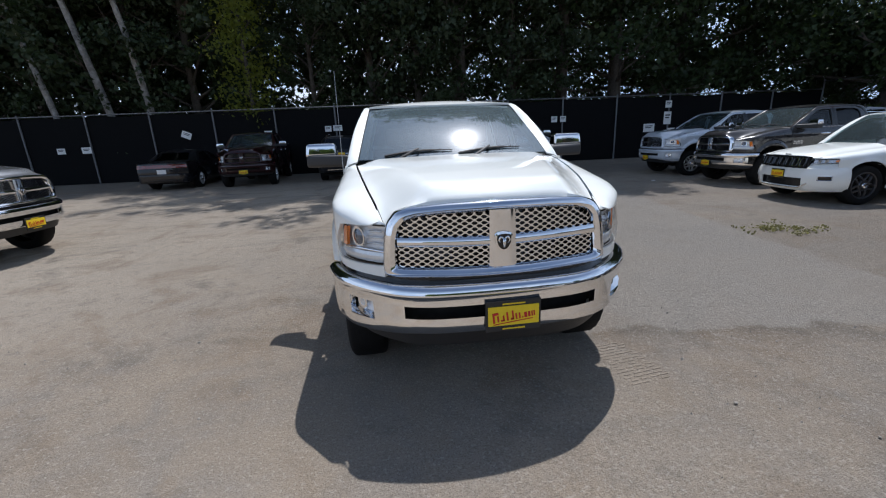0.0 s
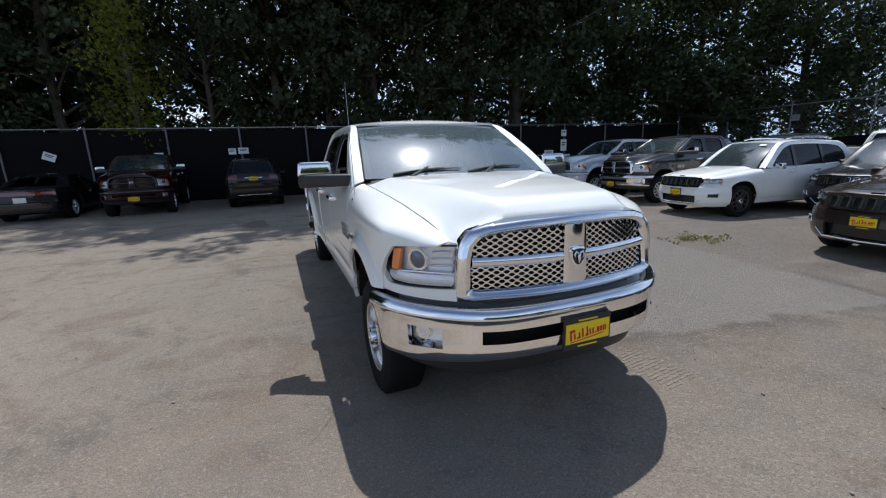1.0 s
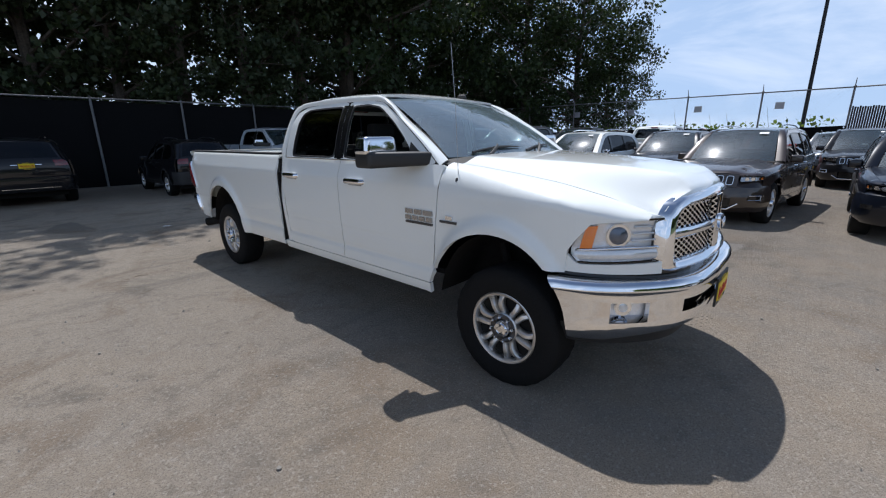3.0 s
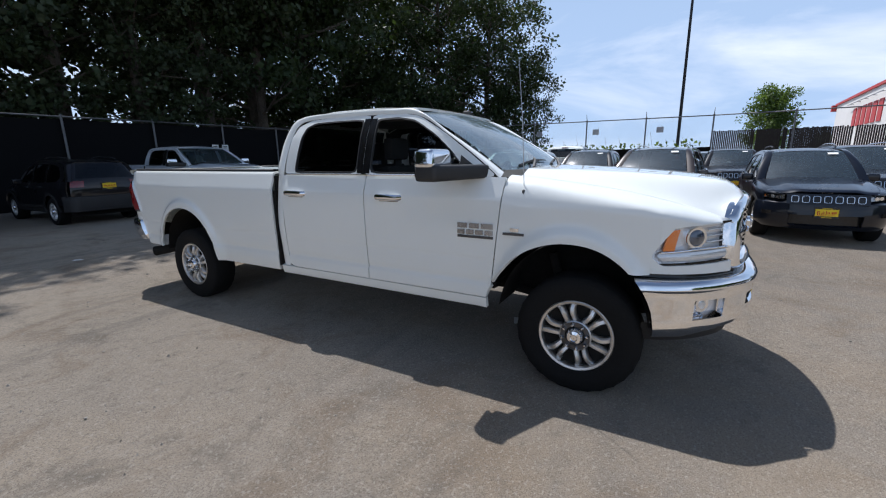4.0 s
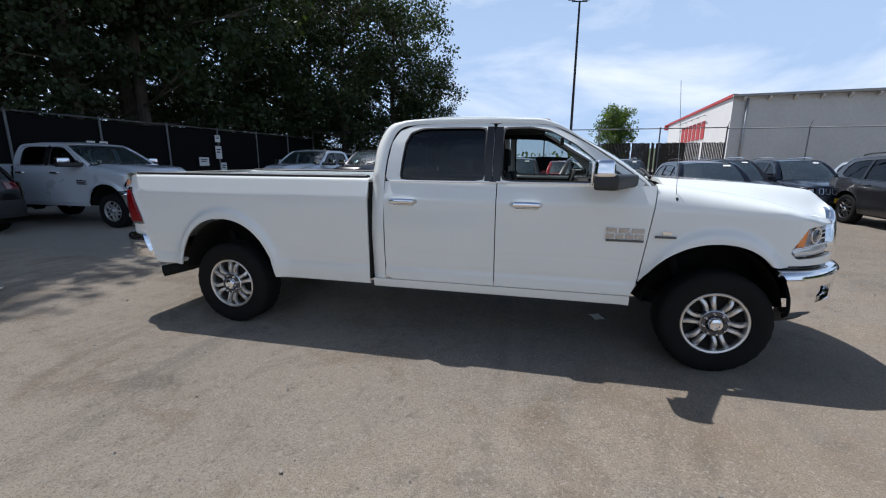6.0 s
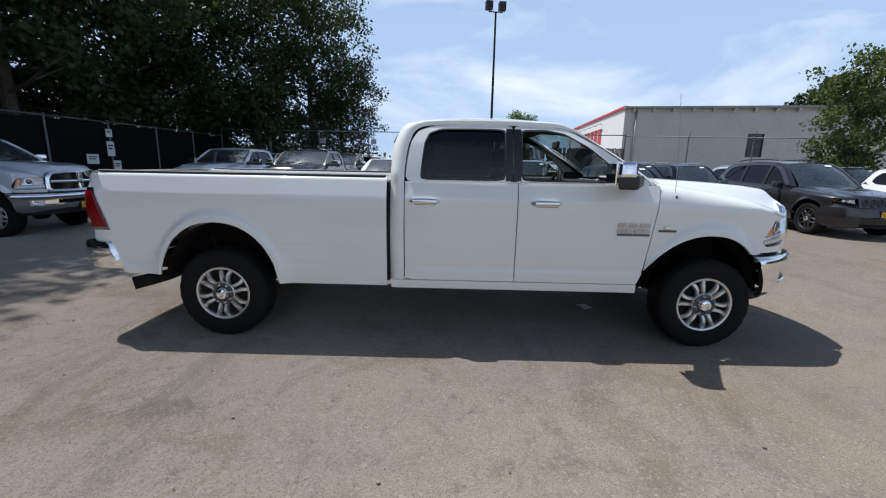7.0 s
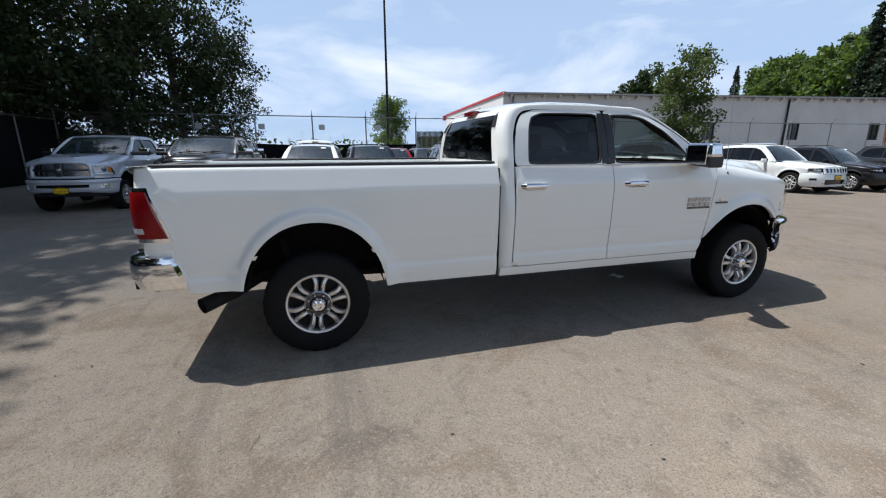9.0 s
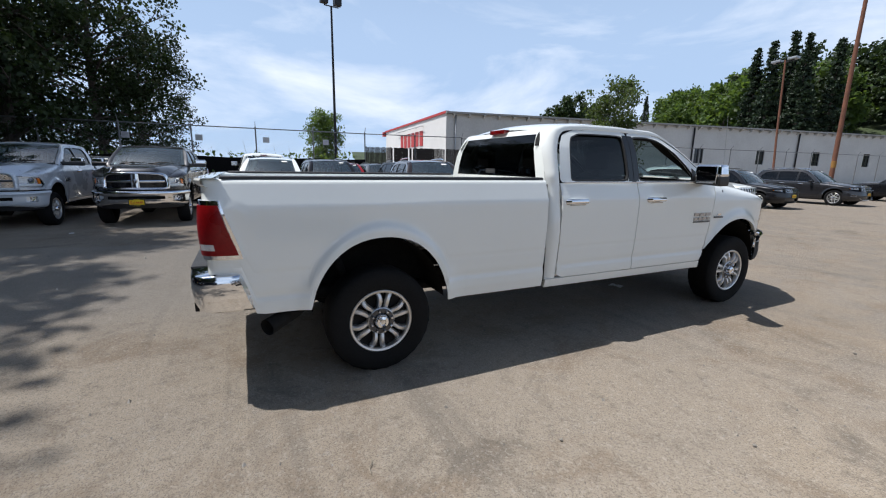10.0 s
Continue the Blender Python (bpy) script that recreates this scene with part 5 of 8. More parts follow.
    # --- windscreen, pillars, roof ---
    def screen(s, v, off=0.0):
        y = (0.44 + 0.13 * s * s) * (1 - v) + (1.265 + 0.07 * s * s) * v - 0.035 * math.sin(math.pi * v) * (1 - s * s * 0.5) - off * 0.5
        z = 1.474 * (1 - v) + (1.940 - 0.018 * s * s) * v + 0.020 * math.sin(math.pi * v) + off * 0.8
        return (s * (0.832 + (0.716 - 0.832) * v), y, z)
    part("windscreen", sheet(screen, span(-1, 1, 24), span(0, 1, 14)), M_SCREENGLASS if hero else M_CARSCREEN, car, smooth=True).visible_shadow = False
    rails = [((0.946, 0.55, 1.425), (0.846, 0.562, 1.462)), ((0.912, 0.76, 1.585), (0.815, 0.765, 1.598)), ((0.868, 1.00, 1.742), (0.776, 1.03, 1.752)), ((0.795, 1.27, 1.880), (0.728, 1.325, 1.926)), ((0.778, 1.55, 1.908), (0.722, 1.58, 1.950)), ((0.775, 2.10, 1.913), (0.722, 2.10, 1.955)), ((0.780, 2.44, 1.905), (0.722, 2.52, 1.942)), ((0.806, 2.575, 1.860), (0.735, 2.68, 1.905)), ((0.856, 2.638, 1.72), (0.80, 2.765, 1.74)), ((0.912, 2.660, 1.56), (0.868, 2.782, 1.56)), ((0.946, 2.664, 1.43), (0.905, 2.785, 1.43)), ((0.998, 2.664, 1.05), (0.958, 2.786, 1.05)), ((0.976, 2.664, 0.70), (0.940, 2.786, 0.70)), ((0.966, 2.664, 0.575), (0.93, 2.786, 0.575))]

    def rail_pt(u, v):
        i = [(Vector(a), Vector(b)) for a, b in rails]
        e, r = curve_at([p[0] for p in i], u), curve_at([p[1] for p in i], u)
        p = e.lerp(r, v)
        out = Vector((1, 0, 0.9)) if e.z > 1.75 and e.y < 2.5 else Vector((1, 0.25 * min(1, max(0, (e.y - 2.4) * 5)) + (-0.5 if e.y < 1.2 else 0), 0.35 if e.z > 1.45 else 0.0))
        p = p + out.normalized() * 0.030 * math.sin(math.pi * v) * (0.6 if e.z < 1.43 else 1)
        return (-p.x, p.y, p.z)
    both("cab_pillar", lambda: inward_rim(sheet(rail_pt, span(0, 1, 78), span(0, 1, 6)), 0.015, 0.5, 2.4), coat, car)

    def pillar_trim(u, v):
        p = Vector(rail_pt(u, v))
        return p + (Vector((0, p.y + 0.2, 1.35)) - p).normalized() * 0.045
    both("pillar_trim", lambda: sheet(pillar_trim, span(0.02, 0.60, 24), [-0.3, 0, 0.5, 1.0, 1.2]), M_INTERIOR, car)

    def roof(s, v):
        y = (1.262 + 0.07 * s * s) + (2.665 - 1.262 - 0.05 * s * s) * v
        z = ease(((1.25, 1.938), (1.30, 1.954), (1.36, 1.970), (1.5, 1.993), (1.8, 2.012), (2.2, 2.012), (2.5, 1.988), (2.62, 1.955), (2.68, 1.918)), y)
        z += (-0.036 * s * s - 0.012 * s ** 8) * min(1, (y - 1.2) * 3) + 0.006
        return (s * 0.724, y, z)
    part("roof", inward_rim(sheet(roof, span(-1, 1, 24), span(0, 1, 26)), 0.02, 0.5, 2.4), coat, car, smooth="auto")

    def back(x, z):
        w = interp(((0.6, 0.93), (1.05, 0.958), (1.43, 0.905), (1.56, 0.868), (1.74, 0.80), (1.912, 0.735)), z)
        y = interp(((0.6, 2.786), (1.45, 2.785), (1.6, 2.780), (1.74, 2.765), (1.86, 2.715), (1.915, 2.668)), z)
        return (x * w, y + 0.012 * (1 - x * x), z)
    g0, g1 = 1.475, 1.865
    zs = span(0.6, g0, 6) + span(g0, g1, 6)[1:] + [1.89, 1.915]
    xs = span(-1, -0.86, 2) + span(-0.86, 0.86, 14)[1:] + span(0.86, 1, 2)[1:]
    part("cab_back", sheet(back, xs, zs, drop=lambda x, z: abs(x) < 0.86 and g0 < z < g1, rim=0.0), coat, car, smooth="auto")
    part("rear_glass", sheet(lambda x, z: Vector(back(x, z)) - Vector((0, 0.004, 0)), span(-0.87, 0.87, 14), span(g0 - 0.005, g1 + 0.005, 6)), M_TINT, car, smooth=True).visible_shadow = False
    part("brake_lamp", box((-0.14, 2.668, 1.895), (0.14, 2.735, 1.94)), M_REDLENS, car, "red high brake lamp", bevel=0.012)
    part("glass_latch", box((-0.09, 2.775, 1.50), (0.09, 2.80, 1.545)), M_PLASTIC, car, bevel=0.008)

    # --- door uppers and side glass ---
    gh = ((1.42, 0.950), (1.52, 0.926), (1.62, 0.899), (1.75, 0.858), (1.86, 0.805), (1.92, 0.772))

    def gh_pt(y, z):
        return (-interp(gh, z), y, z)
    o1 = [(1.733, 1.432), (1.733, 1.70), (1.733, 1.912), (1.5, 1.915), (1.28, 1.886), (1.02, 1.748), (0.78, 1.588), (0.59, 1.452), (0.60, 1.432), (1.1, 1.432)]
    w1 = [(1.676, 1.446), (1.676, 1.70), (1.676, 1.880), (1.46, 1.882), (1.30, 1.852), (1.10, 1.740), (0.945, 1.618), (0.835, 1.505), (0.845, 1.446), (1.2, 1.446)]
    o2 = [(1.741, 1.432), (1.741, 1.70), (1.741, 1.915), (2.1, 1.918), (2.42, 1.905), (2.555, 1.858), (2.615, 1.76), (2.642, 1.60), (2.655, 1.432), (2.2, 1.432)]
    w2 = [(1.800, 1.446), (1.800, 1.70), (1.800, 1.882), (2.1, 1.884), (2.36, 1.880), (2.462, 1.842), (2.500, 1.76), (2.520, 1.60), (2.530, 1.446), (2.2, 1.446)]
    both("front_door_frame", lambda: ring_between(loop_of(o1), loop_of(w1), gh_pt), coat, car)
    both("rear_door_frame", lambda: ring_between(loop_of(o2), loop_of(w2), gh_pt), coat, car)
    panes = both("front_window", lambda: fill_loop(loop_of(w1), gh_pt, 0.018), M_GLASS, car)
    if hero:
        # the near front window is wound down
        bpy.data.objects.remove(panes.pop(0))
    for ob in panes + both("rear_window", lambda: fill_loop(loop_of(w2), gh_pt, 0.018), M_TINT, car):
        ob.visible_shadow = False
    for lp in (w1, w2):
        lo2 = loop_of(lp)
        my_, mz_ = sum(q[0] for q in lo2) / len(lo2), sum(q[1] for q in lo2) / len(lo2)
        li2 = [(my_ + (q[0] - my_) * 0.965, mz_ + (q[1] - mz_) * 0.94) for q in lo2]
        both("window_seal", lambda: ring_between(lo2, li2, lambda y, z: (gh_pt(y, z)[0] - 0.002, y, z), 0.02), M_PLASTIC, car, "black rubber window seal")
    both("pillar_trim", lambda: inward_rim(sheet(lambda y, z: (-interp(gh, z) - 0.004, y, z), [1.672, 1.715, 1.736], span(1.448, 1.883, 6)), 0.006), M_TRIM, car, "gloss black pillar trim")
    both("pillar_trim", lambda: inward_rim(sheet(lambda y, z: (-interp(gh, z) - 0.004, y, z), [1.742, 1.77, 1.802], span(1.448, 1.885, 6)), 0.006), M_TRIM, car, "gloss black pillar trim")
    both("mirror_sail", lambda: inward_rim(sheet(lambda u, v: (-interp(gh, 1.448 + 0.13 * v * u) - 0.005, 0.66 + 0.20 * u, 1.448 + (0.005 + 0.13 * u) * v), span(0, 1, 4), span(0, 1, 4)), 0.004), M_PLASTIC, car)
    both("belt_moulding", lambda: tube([(-0.955, 0.66, 1.437), (-0.957, 1.7, 1.437), (-0.955, 2.62, 1.437)], 0.006, 6), M_CHROME, car, "bright belt moulding")

    # --- handles, mirrors, badges ---
    for hy in (1.34, 2.37):
        def handle():
            bm = bmesh.new()
            add_tube(bm, [(-0.985, hy, 1.268), (-1.018, hy + 0.02, 1.270), (-1.026, hy + 0.12, 1.272), (-1.020, hy + 0.21, 1.270), (-0.985, hy + 0.235, 1.268)], [0.020, 0.021, 0.021, 0.022, 0.021], 10)
            add_tube(bm, [(-0.980, hy + 0.02, 1.262), (-0.980, hy + 0.2, 1.262)], [0.03, 0.03], 10)
            for v in bm.verts:
                v.co.z = 1.268 + (v.co.z - 1.268) * 1.15
            return bm
        both("door_handle", handle, M_CHROME, car, "chrome door handle")

    def mirror_arm():
        bm = bmesh.new()
        got = add_box(bm, (-1.315, 0.845, 1.412), (-0.92, 1.005, 1.520))
        for v in got:
            if v.co.x > -1.0:
                v.co.z = 1.44 + (v.co.z - 1.44) * (0.95 if v.co.z > 1.46 else 0.6)
                v.co.y -= 0.19 if v.co.y > 0.9 else 0.215
        bmesh.ops.bevel(bm, geom=bm.edges[:], offset=0.026, segments=3, profile=0.6, affect="EDGES")
        return bm

    def mirror_cap():
        bm = bmesh.new()
        got = add_box(bm, (-1.325, 0.855, 1.500), (-1.04, 1.005, 1.622))
        for v in got:
            if v.co.z > 1.55:
                v.co.x = -1.17 + (v.co.x + 1.17) * 0.92
                v.co.y = 0.94 + (v.co.y - 0.94) * 0.85
        bmesh.ops.bevel(bm, geom=bm.edges[:], offset=0.034, segments=4, profile=0.6, affect="EDGES")
        return bm
    arms = both("mirror", mirror_arm, M_PLASTIC, car, "black folding tow mirror")
    for k, sx in ((0, 1), (1, -1)):
        bm = mirror_cap()
        for v in bm.verts:
            v.co.x *= sx
        part("mirror_cap", bm, M_CHROME, arms[k], "chrome mirror cap", smooth="auto")
        bm = box((-1.285, 1.000, 1.440), (-1.085, 1.018, 1.606))
        for v in bm.verts:
            v.co.x *= sx
        part("mirror_glass", bm, M_CHROME, arms[k], bevel=0.006)

    bases = both("door_badge", lambda: box((-1.007, 0.575, 1.010), (-0.985, 0.845, 1.027)), M_DARKALLOY, car, "grey metal door badge")
    for base, sx in zip(bases, (1, -1)):
        for a, b, c, d in ((0.0, 0.075, 1.08, 1.115), (0.092, 0.165, 1.08, 1.115), (0.182, 0.27, 1.08, 1.115), (0.0, 0.056, 1.035, 1.068), (0.070, 0.126, 1.035, 1.068), (0.140, 0.196, 1.035, 1.068), (0.210, 0.268, 1.035, 1.068)):
            x0, x1 = sorted((-1.009 * sx, -0.985 * sx))
            part("badge_bar", box((x0, 0.845 - b, c), (x1, 0.845 - a, d)), M_BADGE, base)
    if hero:
        both("fender_badge", lambda: box((-1.012, 0.355, 1.05), (-0.975, 0.50, 1.066)), M_DARKALLOY, car)
        both("fender_emblem", lambda: box((-1.010, 0.39, 1.075), (-0.975, 0.45, 1.10)), M_CHROME, car)
        bm = bmesh.new()
        add_tube(bm, [(-0.962, 0.37, 1.275), (-0.972, 0.372, 1.305), (-0.968, 0.374, 1.345), (-0.955, 0.376, 1.362)], [0.008, 0.017, 0.014, 0.005], 10)
        part("antenna_base", bm, M_PLASTIC, car, smooth=True)
        part("antenna_mast", tube([(-0.956, 0.376, 1.355), (-0.955, 0.40, 1.8), (-0.955, 0.435, 2.17)], [0.0028, 0.0022, 0.0018], 6), M_GALV, car)
        bm = bmesh.new()
        add_tube(bm, [(0.36, 1.38, 1.965), (0.36, 1.41, 2.0), (0.36, 1.46, 2.005), (0.36, 1.50, 1.972)], [0.016, 0.024, 0.022, 0.012], 8)
        part("roof_antenna", bm, M_PLASTIC, car, smooth=True)

    # --- front: grille, lamps, bumper ---
    def g_y(x, z):
        return -0.945 + 0.27 * x * x + (z - 0.9) * 0.085
    go = [(0.0, 0.878), (0.33, 0.878), (0.61, 0.880), (0.676, 0.902), (0.670, 1.01), (0.660, 1.12), (0.642, 1.195), (0.592, 1.255), (0.505, 1.282), (0.30, 1.299), (0.0, 1.306)]
    gi = [(0.0, 0.936), (0.33, 0.936), (0.578, 0.937), (0.596, 0.950), (0.592, 1.02), (0.583, 1.11), (0.566, 1.168), (0.526, 1.208), (0.45, 1.224), (0.29, 1.236), (0.0, 1.241)]

    def whole(h):
        return h + [(-a, b) for a, b in reversed(h[1:-1])]
    lo_, li_ = loop_of(whole(go), 4), loop_of(whole(gi), 4)
    bm = bmesh.new()
    rings = []
    for t, dy in ((0.0, 0.045), (0.0, -0.008), (0.18, -0.026), (0.5, -0.034), (0.82, -0.022), (1.0, 0.0), (1.0, 0.05)):
        rings.append([bm.verts.new((o[0] + (i[0] - o[0]) * t, g_y(o[0] + (i[0] - o[0]) * t, o[1]) + dy, o[1] + (i[1] - o[1]) * t)) for o, i in zip(lo_, li_)])
    n = len(lo_)
    for a, b in zip(rings, rings[1:]):
        for k in range(n):
            bm.faces.new((a[k], a[(k + 1) % n], b[(k + 1) % n], b[k]))
    surround = part("grille_surround", bm, M_CHROME, car, "chrome grille surround", smooth="auto")
    pts = [(-a, b) for a, b in go[2:]] + [(a, b) for a, b in reversed(go[2:-1])]
    fine = [curve_at([(a, b, 0) for a, b in pts], u) for u in span(0, 1, 60)]
    gap, shoulders = bmesh.new(), bmesh.new()
    prev, was = None, None
    for q in fine:
        bm = gap if abs(q.x) < 0.54 or q.y < 1.10 else shoulders
        if bm is not was:
            prev, was = None, bm
        out = Vector((q.x, q.y - 1.0, 0)).normalized()
        row = [bm.verts.new((q.x + out.x * o, g_y(q.x, q.y) + dy, q.y + out.y * o)) for o, dy in ((-0.018, 0.02), (-0.010, 0.03), (-0.010, 0.05), (-0.016, 0.09), (-0.04, 0.12))]
        if prev:
            for i in range(4):
                bm.faces.new((prev[i], prev[i + 1], row[i + 1], row[i]))
        prev = row
    part("grille_header", gap, M_PLASTIC, car, "black gap under the hood lip", smooth="auto")
    part("grille_shoulder", shoulders, coat, car, smooth="auto")
    bm = sheet(lambda x, v: (x * (1.28 - 0.10 * v), g_y(0, 0.91) + 0.010 * v - 0.004 - 0.010 * (1 - (x / 0.062) ** 4), 0.91 + 0.345 * v), span(-0.062, 0.062, 10), span(0, 1, 10))
    part("grille_bar", inward_rim(bm, 0.03, 0, 3), M_CHROME, surround, smooth="auto")
    for sx in (-1, 1):
        bm = sheet(lambda x, v: (sx * x, g_y(x, 1.08) - 0.006 - 0.012 * math.sin(math.pi * v), 1.052 + 0.052 * v + 0.012 * x), span(0.055, 0.588, 12), span(0, 1, 6))
        part("grille_bar", inward_rim(bm, 0.03, 0, 3), M_CHROME, surround, smooth="auto")
    back_top = ((0.0, 1.26), (0.30, 1.255), (0.45, 1.245), (0.54, 1.22), (0.59, 1.15), (0.61, 1.0))
    part("grille_backing", sheet(lambda x, v: (x, g_y(x, 1.05) + 0.085, 0.90 + (interp(back_top, abs(x)) - 0.90) * v), span(-0.61, 0.61, 24), span(0, 1, 4)), M_TRIM, surround)

    def inside(x, z):
        top = interp(((0, 1.242), (0.29, 1.238), (0.46, 1.225), (0.530, 1.204), (0.568, 1.166), (0.584, 1.11), (0.593, 1.02), (0.597, 0.94)), abs(x))
        return z < top and abs(x) < interp(((0.93, 0.595), (1.03, 0.591), (1.115, 0.582), (1.17, 0.564), (1.208, 0.524), (1.226, 0.43)), z)
    if grille == "mesh":
        cell_w, cell_h = 0.055, 0.0168
        for sx in (-1, 1):
            for z0, z1 in ((0.930, 1.052), (1.104, 1.242)):
                bm = bmesh.new()
                rows = int((z1 - z0) / cell_h) + 1
                for r in range(rows + 1):
                    zc = z0 + r * cell_h
                    cols = int(0.54 / (cell_w / 4))
                    prev = None
                    for c in range(cols + 1):
                        x = 0.062 + c * cell_w / 4
                        ph = (c + (2 if r % 2 else 0)) % 4
                        z = zc + (cell_h * 0.32 if ph in (0, 1) else -cell_h * 0.32)
                        if not inside(x, z) or z > z1 + 0.004:
                            prev = None
                            continue
                        q = []
                        for dz, dy in ((-0.004, 0.036), (-0.0042, 0.010), (0.0042, 0.010), (0.004, 0.036)):
                            q.append(bm.verts.new((sx * x, g_y(x, z) + dy, z + dz)))
                        if prev:
                            for i in range(3):
                                bm.faces.new((prev[i], prev[i + 1], q[i + 1], q[i]))
                        prev = q
                part("grille_mesh", bm, M_CHROME, surround, "chrome honeycomb mesh")
    else:
        for sx in (-1, 1):
            for z0 in (0.972, 1.0, 1.028, 1.125, 1.152, 1.18, 1.205):
                xs_in = 0.57 if inside(0.565, z0) else 0.47
                part("grille_slat", sheet(lambda x, v: (sx * x, g_y(x, z0) + 0.035, z0 - 0.005 + 0.01 * v), span(0.06, xs_in, 8), [0, 1]), M_TRIM, surround)
    shield = [(0.0, 1.018), (0.03, 1.036), (0.048, 1.07), (0.052, 1.115), (0.04, 1.13), (0.0, 1.134)]
    bm = bmesh.new()
    for sc, dy in ((1.0, -0.022), (1.0, -0.038), (0.82, -0.042)):
        ring = [bm.verts.new((p[0] * sc, g_y(0, 1.08) + dy, 1.078 + (p[1] - 1.078) * sc)) for p in loop_of(whole(shield), 2)]
        if sc == 1.0 and dy == -0.022:
            r0 = ring
            continue
        for k in range(len(ring)):
            bm.faces.new((r0[k], r0[(k + 1) % len(ring)], ring[(k + 1) % len(ring)], ring[k]))
        r0 = ring
    emblem = part("grille_emblem", bm, M_CHROME, surround, "chrome shield emblem", smooth="auto")
    bm = bmesh.new()
    bm.faces.new([bm.verts.new((p[0] * 0.82, g_y(0, 1.08) - 0.0405, 1.078 + (p[1] - 1.078) * 0.82)) for p in loop_of(whole(shield), 2)])
    part("emblem_field", bm, M_TRIM, emblem)
    bm = bmesh.new()
    for sx in (-1, 1):
        add_tube(bm, [(sx * 0.006, g_y(0, 1.08) - 0.045, 1.10), (sx * 0.022, g_y(0, 1.08) - 0.046, 1.108), (sx * 0.031, g_y(0, 1.08) - 0.046, 1.09), (sx * 0.022, g_y(0, 1.08) - 0.045, 1.072)], [0.007, 0.007, 0.006, 0.003], 6)
    add_tube(bm, [(0, g_y(0, 1.08) - 0.044, 1.10), (0, g_y(0, 1.08) - 0.047, 1.07), (0, g_y(0, 1.08) - 0.044, 1.045)], [0.013, 0.011, 0.005], 6)
    part("emblem_relief", bm, M_CHROME, emblem, smooth=True)

    u_in = 0.388

    def lamp_pt(t, v, off):
        u_out = interp(((-0.1, 0.735), (0.0, 0.750), (0.22, 0.786), (1.0, 0.702), (1.1, 0.692)), v)
        u = u_in + (u_out - u_in) * t
        zb = interp(((0, 0.950), (0.7, 0.936), (1, 0.932)), t)
        zt = interp(((0, 1.176), (0.5, 1.170), (1, 1.150)), t)
        p = plan_pt(u, off)
        z = zb + (zt - zb) * v
        return (-p.x, p.y + 0.10 * (z - 0.95), z)
    housings = both("headlamp", lambda: inward_rim(sheet(lambda t, v: lamp_pt(t, v, -0.046 - 0.012 * math.sin(math.pi * v)), span(0, 1, 16), span(0, 1, 6)), 0.0), M_LAMPBACK, car, "clear headlamp with projector and amber corner")
    for k, sx in ((0, 1), (1, -1)):
        def flip(bm):
            for v in bm.verts:
                v.co.x *= sx
            return bm
        lens = part("headlamp_lens", flip(sheet(lambda t, v: lamp_pt(t, v, 0.004 + 0.012 * math.sin(math.pi * v)), span(0, 1, 18), span(0, 1, 8))), M_LENS, housings[k], smooth=True)
        lens.visible_shadow = False
        bm = sheet(lambda t, v: lamp_pt(t, v, -0.012), span(-0.02, 1.02, 18), [-0.03, 0.012])
        flip(bm)
        part("lamp_rim", bm, M_TRIM, housings[k])
        bm = flip(sheet(lambda t, v: lamp_pt(t, v, -0.012), span(-0.02, 1.02, 18), [0.982, 1.03]))
        part("lamp_rim", bm, M_TRIM, housings[k])
        part("lamp_rim", flip(sheet(lambda t, v: lamp_pt(t, v, -0.03 - 0.02 * (t < 0)), [-0.02, 0.0, 0.012], [0, 0.5, 1])), M_TRIM, housings[k])
        part("amber_lens", flip(inward_rim(sheet(lambda t, v: lamp_pt(t * (0.93 + 0.07 * v), 0.36 + 0.56 * v, -0.018), span(0.82, 0.965, 5), span(0, 1, 5)), 0.02)), M_AMBER, housings[k], "amber corner lens", smooth="auto")
        c = Vector(lamp_pt(0.52, 0.64, -0.045))
        nrm = (Vector(lamp_pt(0.52, 0.64, 0.0)) - c).normalized()
        bm = bmesh.new()
        add_tube(bm, [c - nrm * 0.04, c + nrm * 0.012, c + nrm * 0.018, c + nrm * 0.006], [0.060, 0.066, 0.063, 0.056], 24, cap=False)
        flip(bm)
        part("projector_ring", bm, M_CHROME, housings[k], smooth="auto")
        bm = bmesh.new()
        add_tube(bm, [c - nrm * 0.005, c + nrm * 0.010, c + nrm * 0.020, c + nrm * 0.024], [0.057, 0.056, 0.046, 0.002], 20, cap=False)
        flip(bm)
        part("projector", bm, M_LENSDARK, housings[k], smooth=True)
        bm = sheet(lambda t, v: lamp_pt(t, v, -0.026 + 0.008 * math.sin(math.pi * (v - 0.05) / 0.24)), span(0.04, 0.93, 16), span(0.05, 0.29, 4))
        flip(bm)
        part("running_lamp", bm, M_LENSSOLID, housings[k], "pale running lamp strip", smooth=True)
        bm = bmesh.new()
        add_tube(bm, [Vector(lamp_pt(t, 0.32 + 0.03 * math.sin(4 * t), -0.022)) for t in span(0.03, 0.93, 12)], 0.008, 6)
        flip(bm)
        part("lamp_trim", bm, M_CHROME, housings[k], smooth=True)
        for q in range(3):
            bm = bmesh.new()
            add_tube(bm, [lamp_pt(0.07 + 0.015 * q, 0.50 + 0.16 * q, -0.036), lamp_pt(0.34, 0.50 + 0.16 * q, -0.040)], 0.006, 6)
            flip(bm)
            part("lamp_fin", bm, M_LENSSOLID, housings[k], smooth=True)

    def valance_at(t, v):
        u = 0.395 + 0.43 * t
        top = interp(((0.388, 0.946), (0.64, 0.931), (0.745, 0.927), (0.786, 0.980), (0.81, 0.996)), u)
        p = plan_pt(u, 0.002)
        return (-p.x, p.y, 0.880 + (top - 0.880) * v)
